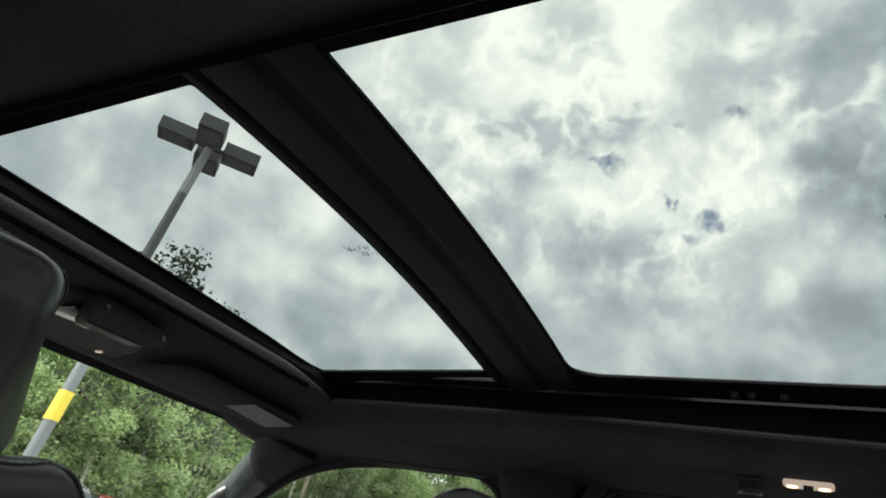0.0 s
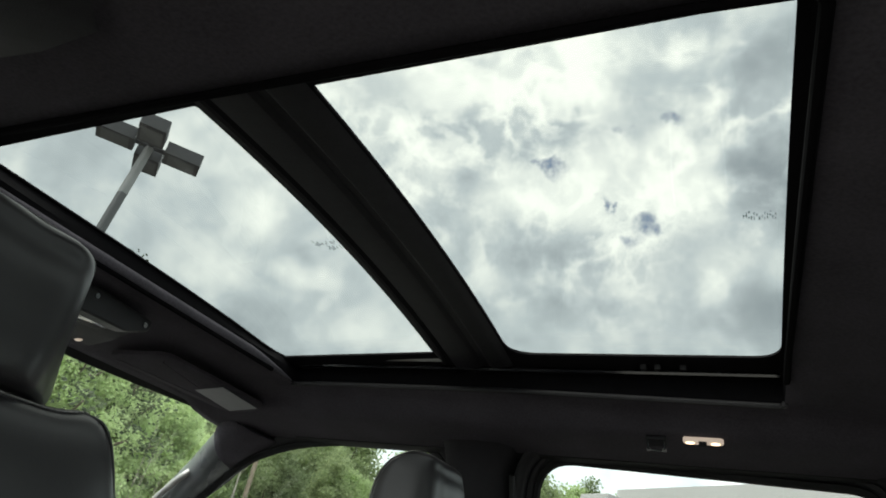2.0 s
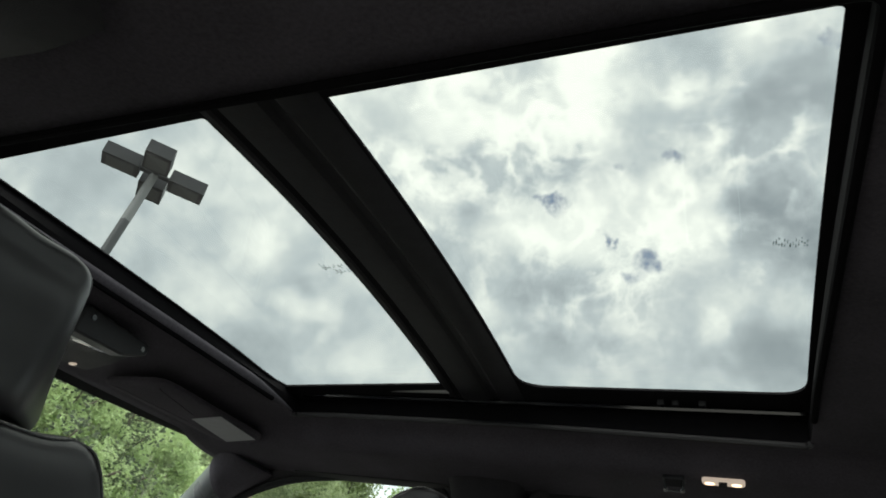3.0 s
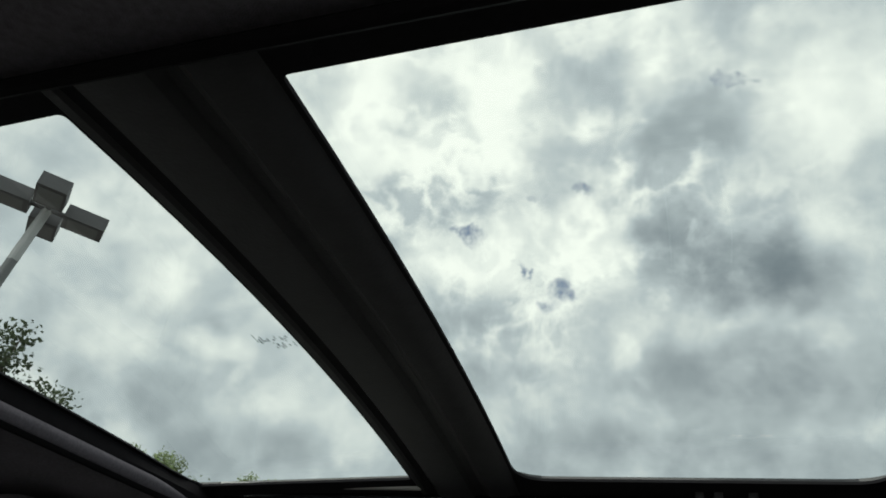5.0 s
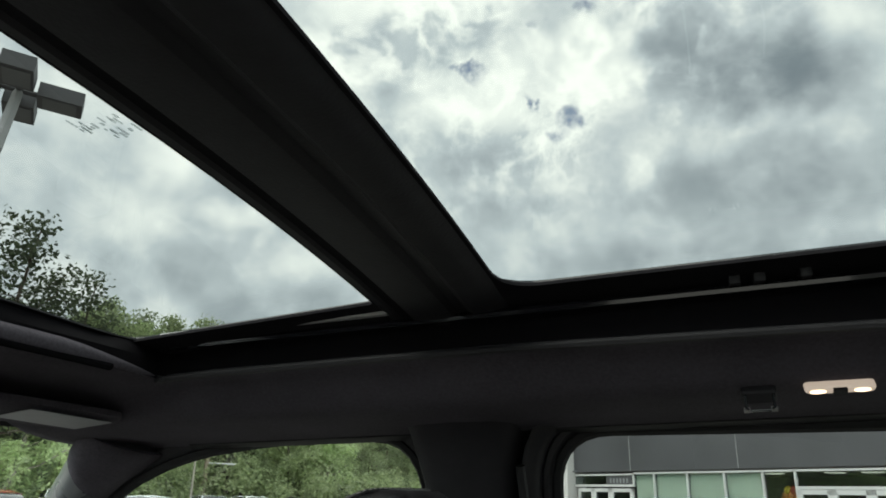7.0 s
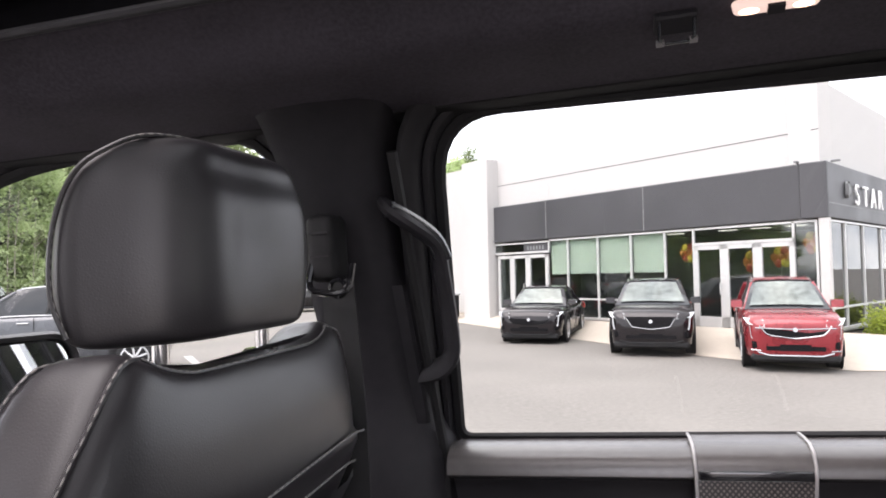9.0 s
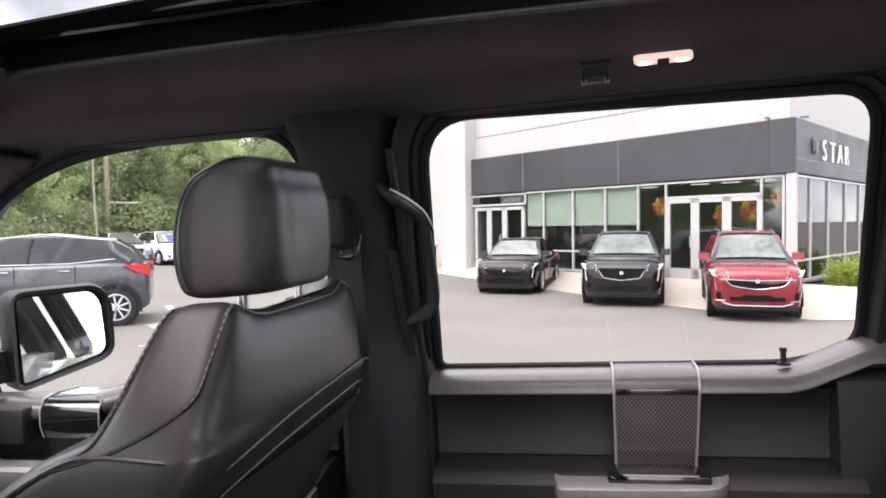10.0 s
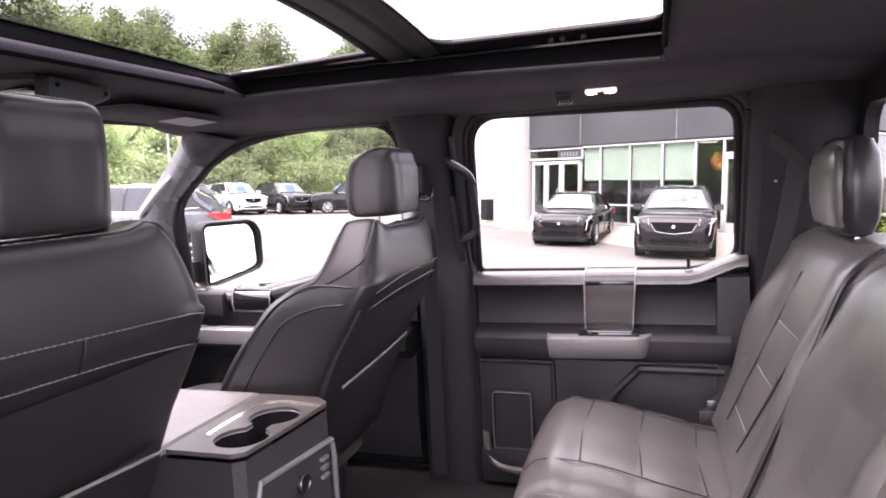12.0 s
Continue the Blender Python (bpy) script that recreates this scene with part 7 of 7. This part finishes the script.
FACE = radians(-95)
car("dark plum compact saloon car parked nose out, mirroring windscreen", "plum", (-1.85, 17.75), FACE, 4.75, 1.70, 1.43, False, SCREEN_GLASS, "plain", "cars before the showroom")
car("dark plum crossover car with chrome trim parked nose out", "plum", (0.97, 15.35), FACE, 4.6, 1.77, 1.61, True, SCREEN_GLASS, "shield", "cars before the showroom")
car("red crossover car with winged chrome grille parked nose out", "red", (3.25, 13.32), FACE - radians(2), 4.35, 1.61, 1.61, True, SCREEN_GLASS, "wing", "cars before the showroom")
car("graphite grey crossover car parked across the lot, red tail lamps", "grey", (-11.48, 9.66), radians(180 + 33), 4.5, 1.90, 1.70, True, CAR_GLASS, "shield", "", 3.02, False, 0.70)
for x, y, p, a, h in ((-20.5, 30.4, "white", -32, 1.70), (-18.4, 31.9, "black", -34, 1.74), (-16.9, 32.8, "black", -150, 1.80), (-22.7, 29.6, "silver", -36, 1.66), (-14.3, 33.3, "white", -64, 1.7), (-29.0, 26.0, "white", -30, 1.7), (-28.5, 21.0, "red", 160, 1.6), (-27.0, 17.0, "white", 170, 1.8), (-33, 16, "silver", 160, 1.7), (-31.5, 29.0, "silver", -40, 1.7)):
    car(p + " car parked far across the lot before the trees", p, (x, y), radians(a), 4.7, 1.9, h, True, SCREEN_GLASS if p in ("white", "black") else CAR_GLASS, "shield", "far parked cars", None, p in ("white", "black"))

# ---- lamp post, poles ----
def lean(x, y, z):
    """Leans the post so that its slope fits the camera's view."""
    return Vector((x - 0.20 * (6.2 - z) / 6.2, y - 0.35 * (6.2 - z) / 6.2, z))


post = thing("lamp_post", (-7.2, 3.82, 0), "grey steel lamp post with four box lamp heads and yellow band", "street lamp", place=HERE)
part("concrete_foot", disc((-7.2, 3.82, 0), (0, 0, 1), 0.32, 0.75, 24, 0.03), CONCRETE, post, "round concrete foot")
# One pole in two colours: shadow tone below, lit tone at the top.
part("pole", loft([[lean(-7.0 + s * x, 4.17 + s * y, z) for x, y in ((-1, -0.7), (-0.7, -1), (0.7, -1), (1, -0.7), (1, 0.7), (0.7, 1), (-0.7, 1), (-1, 0.7))] for z, s in ((0.7, 0.060), (5.4, 0.050))]), POLE_GREY, post, "square pole, lower part in a shadow tone", angle=20)
part("pole_top", loft([[lean(-7.0 + s * x, 4.17 + s * y, z) for x, y in ((-1, -0.7), (-0.7, -1), (0.7, -1), (1, -0.7), (1, 0.7), (0.7, 1), (-0.7, 1), (-1, 0.7))] for z, s in ((5.4, 0.052), (6.22, 0.046))]), POLE_LIGHT, post, "pole top in a lit tone", angle=20)
part("yellow_band", loft([[lean(-7.0 + 0.068 * x, 4.17 + 0.068 * y, z) for x, y in ((-1, -0.7), (-0.7, -1), (0.7, -1), (1, -0.7), (1, 0.7), (0.7, 1), (-0.7, 1), (-1, 0.7))] for z in (2.28, 2.62)]), YELLOW, post, "yellow painted band", angle=20)
for k in range(4):
    a = radians(LAMP_TURN + 90 * k)
    d, s = Vector((math.cos(a), math.sin(a), 0)), Vector((-math.sin(a), math.cos(a), 0))
    o = Vector((-7.0, 4.17, 6.19))
    head = part("lamp_head", loft([[o + d * r + s * w + Vector((0, 0, z)) for w, z in ((-0.17 * q, -0.08), (0.17 * q, -0.08), (0.17 * q, 0.10), (-0.17 * q, 0.10))] for r, q in ((0.20, 0.98), (0.22, 1.0), (0.66, 1.0), (0.68, 0.98))]), HEAD_GREY, post, "dark grey box lamp head", smooth=False)
    part("lens", loft([[o + d * r + s * w + Vector((0, 0, -0.084)) for w in (-0.14, 0.14)] + [o + d * r + s * w + Vector((0, 0, -0.09)) for w in (0.14, -0.14)] for r in (0.26, 0.62)]), POLE_GREY, head, "flat glass lens", smooth=False)
    part("arm", tube([o + d * 0.0, o + d * 0.21], 0.035, 8), HEAD_GREY, post)
upole = thing("utility_pole", (-30.2, 37.5, 0), "weathered wooden utility pole before the trees", "utility pole", place=HERE)
part("shaft", tube([(-30.2, 37.5, 0), (-30.2, 37.5, 4), (-30.2, 37.5, 9.5)], 0.16, 10), material("weathered_pole_wood", (0.26, 0.21, 0.16), 0.85, spread=0.25), upole)
part("arm", tube([(-30.2, 37.5, 3.6), (-28.2, 37.9, 3.55)], 0.06, 8), POLE_LIGHT, upole)
roofpole = thing("litter_bin", (-6.2, 24.1, 0.2), "dark litter bin beside the white column", "litter bin", place=HERE)
part("bin_body", slab(front, 13.7, 14.1, 0.25, 0.65, 0.16, 1.0, 0.03), RUBBER, roofpole)
part("bin_top", slab(front, 13.66, 14.14, 0.21, 0.69, 1.0, 1.08, 0.02), POLE_LIGHT, roofpole)


# ---- trees ----
def leaf_cloud(rnd, centers, count, size, flat=1.0):
    """Many small folded leaves scattered round clump centres: points and faces."""
    verts, faces = [], []
    for _ in range(count):
        c, r = centers[rnd.randrange(len(centers))]
        while True:
            p = Vector((rnd.gauss(0, 0.52), rnd.gauss(0, 0.52), rnd.gauss(0, 0.52)))
            if 0.25 < p.length < 1.35:
                break
        p.z *= flat
        q = c + p * r
        s = size * rnd.uniform(0.55, 1.25)
        a = Vector((rnd.uniform(-1, 1), rnd.uniform(-1, 1), rnd.uniform(-0.7, 0.7))).normalized()
        b = a.orthogonal().normalized()
        b = Matrix.Rotation(rnd.uniform(0, 6.28), 3, a) @ b
        n = a.cross(b) * 0.25 * s
        i = len(verts)
        verts += [q - a * s, q + b * 0.55 * s + n, q + a * s, q - b * 0.55 * s + n]
        faces += [(i, i + 1, i + 2), (i, i + 2, i + 3)]
    return verts, faces


def crown_mesh(name, verts, faces, mat):
    me = bpy.data.meshes.new(name)
    me.from_pydata([tuple(v) for v in verts], [], faces)
    me.materials.append(mat)
    return me


def make_tree(seed, height, spread, mat, leaves, size, label, bare=0.25, bark=None):
    rnd = random.Random(seed)
    t = thing("tree", (0, 0, 0), label, "tree", "woodland trees", place=HERE)
    bend = [Vector((rnd.uniform(-0.04, 0.04) * height * k / 5, rnd.uniform(-0.04, 0.04) * height * k / 5, height * 0.92 * k / 5)) for k in range(6)]
    path = smooth_path(bend, 3)
    r0 = 0.018 * height
    rings = []
    for i, p in enumerate(path):
        r = r0 * (1 - 0.9 * i / (len(path) - 1))
        rings.append([p + Vector((r * math.cos(a), r * math.sin(a), 0)) for a in (2 * math.pi * k / 8 for k in range(8))])
    trunk = loft(rings)
    clumps = []
    limbs = None
    for k in range(22):
        s = bare + (1 - bare) * (k + rnd.random()) / 22
        base = path[min(len(path) - 1, int(s * 0.9 * (len(path) - 1)))]
        a = k * 2.4 + rnd.uniform(-0.5, 0.5)
        reach = spread * (1.0 - 0.75 * max(0, (s - 0.45) / 0.55)) * rnd.uniform(0.55, 1.1)
        tip = base + Vector((math.cos(a) * reach, math.sin(a) * reach, height * rnd.uniform(0.03, 0.12)))
        b = tube([base, base * 0.5 + tip * 0.5 + Vector((0, 0, -0.02 * height)), tip], 0.006 * height * (1.1 - s), 5)
        limbs = b if limbs is None else join(limbs, b)
        clumps.append((tip, height * rnd.uniform(0.055, 0.10)))
        clumps.append((base * 0.45 + tip * 0.55 + Vector((0, 0, rnd.uniform(0, 0.05) * height)), height * rnd.uniform(0.05, 0.085)))
    clumps.append((path[-1], height * 0.06))
    part("trunk", join(trunk, limbs), bark or BARK, t, "trunk with limbs")
    v, fc = leaf_cloud(rnd, clumps, leaves, size, 0.75)
    ob = new("crown", crown_mesh("crown", v, fc, mat))
    ob.parent = t
    tagged(ob, "loose green crown of leaves")
    return t


PALE_BARK = material("pale_grey_bark", (0.34, 0.31, 0.26), 0.9, spread=0.3, grain=25, bump=0.6, bump_scale=30)
models = [make_tree(1, 15.5, 3.8, LEAVES[0], 13000, 0.155, "tall green broadleaf tree at the edge of the lot"), make_tree(2, 13.0, 3.4, LEAVES[1], 12000, 0.145, "light green young broadleaf tree at the wood's edge", 0.35, PALE_BARK), make_tree(3, 17.0, 4.2, LEAVES[2], 13000, 0.165, "tall dark green broadleaf tree in the wood"), make_tree(4, 10.0, 3.4, LEAVES[1], 11500, 0.13, "low light green tree at the wood's edge", 0.22, PALE_BARK), make_tree(5, 14.0, 3.0, LEAVES[0], 9000, 0.145, "slender green tree with open crown"), make_tree(6, 14.0, 3.6, leaf_material("shaded_dark_leaves", (0.05, 0.064, 0.042), (0.14, 0.17, 0.10)), 3000, 0.15, "sparse tall tree with open dark branches", 0.3)]
TOPS = [sorted(v.co.z for ob in m.children if ob.name.startswith("crown") for v in ob.data.vertices)[-60] for m in models]
rnd = random.Random(11)
spots = []


def edge_of_wood(az, far):
    """How far the wood's edge lies in a direction (degrees left of straight across), and far metres deeper."""
    return lerp([(-14, 75), (5, 72), (12, 66), (25, 56), (40, 50), (55, 42), (70, 38), (92, 38)], az) + far


def rise_to(az, far, m, elevation):
    """A tree of model m whose top stands at an elevation, in degrees, over the eye."""
    d = edge_of_wood(az, far)
    spots.append((radians(az), d, m, (math.tan(radians(elevation)) * d + 1.85) / TOPS[m]))


# Past 44 degrees the trees take the brightened leaf models.
for i in range(46):
    az = -12 + 102 * i / 45 + rnd.uniform(-0.8, 0.8)
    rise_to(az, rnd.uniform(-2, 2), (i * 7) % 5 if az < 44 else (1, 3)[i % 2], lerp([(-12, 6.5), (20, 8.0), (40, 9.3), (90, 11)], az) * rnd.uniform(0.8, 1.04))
for i in range(40):
    az = -14 + 106 * i / 39 + rnd.uniform(-1, 1)
    rise_to(az, 9 + rnd.uniform(-2, 3), (i * 3 + 1) % 5 if az < 44 else (1, 3, 0)[i % 3], lerp([(-12, 8.4), (12, 9.2), (25, 9.8), (40, 10.9), (60, 11.5), (90, 12)], az) * rnd.uniform(0.86, 1.02))
# the trees that make the skyline
for az, elevation, m in ((-10, 9.0, 0), (-4, 9.2, 2), (2, 9.2, 4), (8, 9.6, 0), (11.2, 9.9, 2), (15, 9.8, 4), (20, 10.3, 0), (24.8, 10.9, 2), (31.6, 11.8, 4), (34.3, 12.0, 0), (39.4, 12.2, 2), (41.2, 12.4, 4), (42.8, 12.3, 0), (44.6, 12.3, 2), (46.1, 12.0, 4), (48.4, 12.9, 0), (60, 13, 2), (64, 12.5, 0), (68, 13, 4), (73, 13, 2), (78, 13, 0)):
    rise_to(az, 6 + 2 * (m % 3), m, elevation + 0.8)
    rise_to(az + rnd.uniform(0.8, 1.6), 8 + m, (m + 1) % 5, elevation + 0.6 - rnd.uniform(0.3, 1.3))
for i in range(14):
    rise_to(-112 + 5 * i, 4 + rnd.uniform(-3, 3) - 25, (i * 3) % 5, rnd.uniform(4, 6))
rise_to(54.4, -3, 5, 18.7)
rise_to(49.8, -2, 5, 15.4)
rise_to(52.3, -2, 5, 14.5)
for i in range(9):
    rise_to(45.5 + 3.1 * i, -3 + rnd.uniform(-1, 1), 1, rnd.uniform(9, 12))
used = set()
for az, d, m, s in spots:
    where = Matrix.Translation((-math.sin(az) * d, math.cos(az) * d, -0.05)) @ Matrix.Rotation(rnd.uniform(0, 6.28), 4, "Z") @ Matrix.Scale(s, 4)
    if m in used:
        copy_thing(models[m], where @ Matrix.Scale(1 / models[m].scale.x, 4))
    else:
        models[m].matrix_basis = where
        used.add(m)
# slender bare stems standing before the leaves
for az, far, top, r, lean, bark in ((49.0, -4, 9.6, 0.028, 0.05, BARK), (47.15, -4, 7.2, 0.045, 0.15, PALE_BARK), (46.75, -4.2, 6.8, 0.038, 0.25, PALE_BARK), (47.9, -4, 6.0, 0.034, -0.1, PALE_BARK), (45.6, -4, 5.6, 0.03, 0.2, PALE_BARK), (39.7, -4.5, 8.0, 0.085, -0.25, PALE_BARK)):
    d = edge_of_wood(az, far)
    x, y = -math.sin(radians(az)) * d, math.cos(radians(az)) * d
    sapling = thing("sapling", (x, y, 0), ("pale grey" if bark == PALE_BARK else "dark brown") + " slender bare stem at the wood's edge", "sapling", "slender stems", place=HERE)
    path = smooth_path([(x + lean * k * k / 16 + rnd.uniform(-0.02, 0.02), y + rnd.uniform(-0.05, 0.05), top * k / 4 - 0.05) for k in range(5)], 4)
    part("stem", loft([[p + Vector((math.cos(a), math.sin(a), 0)) * r * (1 - 0.6 * i / len(path)) for a in (2 * math.pi * q / 7 for q in range(7))] for i, p in enumerate(path)]), bark, sapling)
    for k in range(3):
        p = path[8 + 2 * k]
        u = rnd.uniform(0, 6.28)
        part("twig", tube([p, p + Vector((0.25 * math.cos(u), 0.25 * math.sin(u), 0.35)), p + Vector((0.4 * math.cos(u), 0.4 * math.sin(u), 0.8))], 0.012, 5), bark, sapling)
# undergrowth along the foot of the wood
centers = []
for i in range(420):
    az = -14 + 100 * i / 419
    d = lerp([(-12, 72), (5, 69), (12, 62), (25, 52.5), (40, 46.5), (55, 39), (70, 35), (90, 35)], az) + rnd.uniform(-1.0, 4.0)
    r = rnd.uniform(0.6, 1.4)
    centers.append((Vector((-math.sin(radians(az)) * d, math.cos(radians(az)) * d, r * 0.6 + rnd.uniform(0, 2.4))), r))
far_centers = []
for i in range(210):
    az = radians(-14 + 106 * i / 209)
    d = lerp([(-12, 79), (5, 76), (12, 69), (25, 59), (40, 53), (55, 45), (70, 41), (90, 41)], math.degrees(az)) + rnd.uniform(-1.5, 3)
    for k in range(5):
        r = rnd.uniform(1.2, 2.4)
        far_centers.append((Vector((-math.sin(az) * (d + k), math.cos(az) * (d + k), 1.6 + 1.7 * k + rnd.uniform(-1.0, 1.0))), r))
# Beyond 44 degrees the brightened leaves stand in for the windscreen's glare.
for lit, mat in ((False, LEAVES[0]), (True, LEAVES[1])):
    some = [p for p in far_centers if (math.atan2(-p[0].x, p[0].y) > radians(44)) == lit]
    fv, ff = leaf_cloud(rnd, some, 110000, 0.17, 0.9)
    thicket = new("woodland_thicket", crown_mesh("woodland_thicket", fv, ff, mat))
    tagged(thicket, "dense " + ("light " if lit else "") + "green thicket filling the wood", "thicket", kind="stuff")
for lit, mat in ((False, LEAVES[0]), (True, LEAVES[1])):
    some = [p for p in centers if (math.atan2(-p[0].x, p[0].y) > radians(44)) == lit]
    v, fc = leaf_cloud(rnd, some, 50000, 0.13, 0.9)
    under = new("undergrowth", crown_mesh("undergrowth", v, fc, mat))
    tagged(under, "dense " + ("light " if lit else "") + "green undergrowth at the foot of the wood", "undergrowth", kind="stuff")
# clipped bushes beside the showroom
for i, (u, d, r) in enumerate(((0.95, 0.95, 0.60), (2.2, 1.05, 0.66), (3.8, 1.1, 0.66), (5.2, 1.15, 0.66))):
    b = thing("bush", flank(u, d, 0.1), "rounded clipped yellow-green bush beside the glass wall", "bush", "clipped bushes", place=HERE)
    rr = random.Random(40 + i)
    cs = [(Vector((rr.uniform(-0.28, 0.28), rr.uniform(-0.28, 0.28), 0.40 + rr.uniform(-0.12, 0.12))), r * rr.uniform(0.6, 0.8)) for _ in range(9)]
    v, fc = leaf_cloud(rr, cs, 2600, 0.045, 0.9)
    ob = new("foliage", crown_mesh("foliage", v, fc, HEDGE))
    ob.parent = b
    tagged(ob, "dense small leaves")
    ob = part("stem", tube([flank(u, d, 0.0), flank(u, d, 0.4)], 0.04), BARK, b)
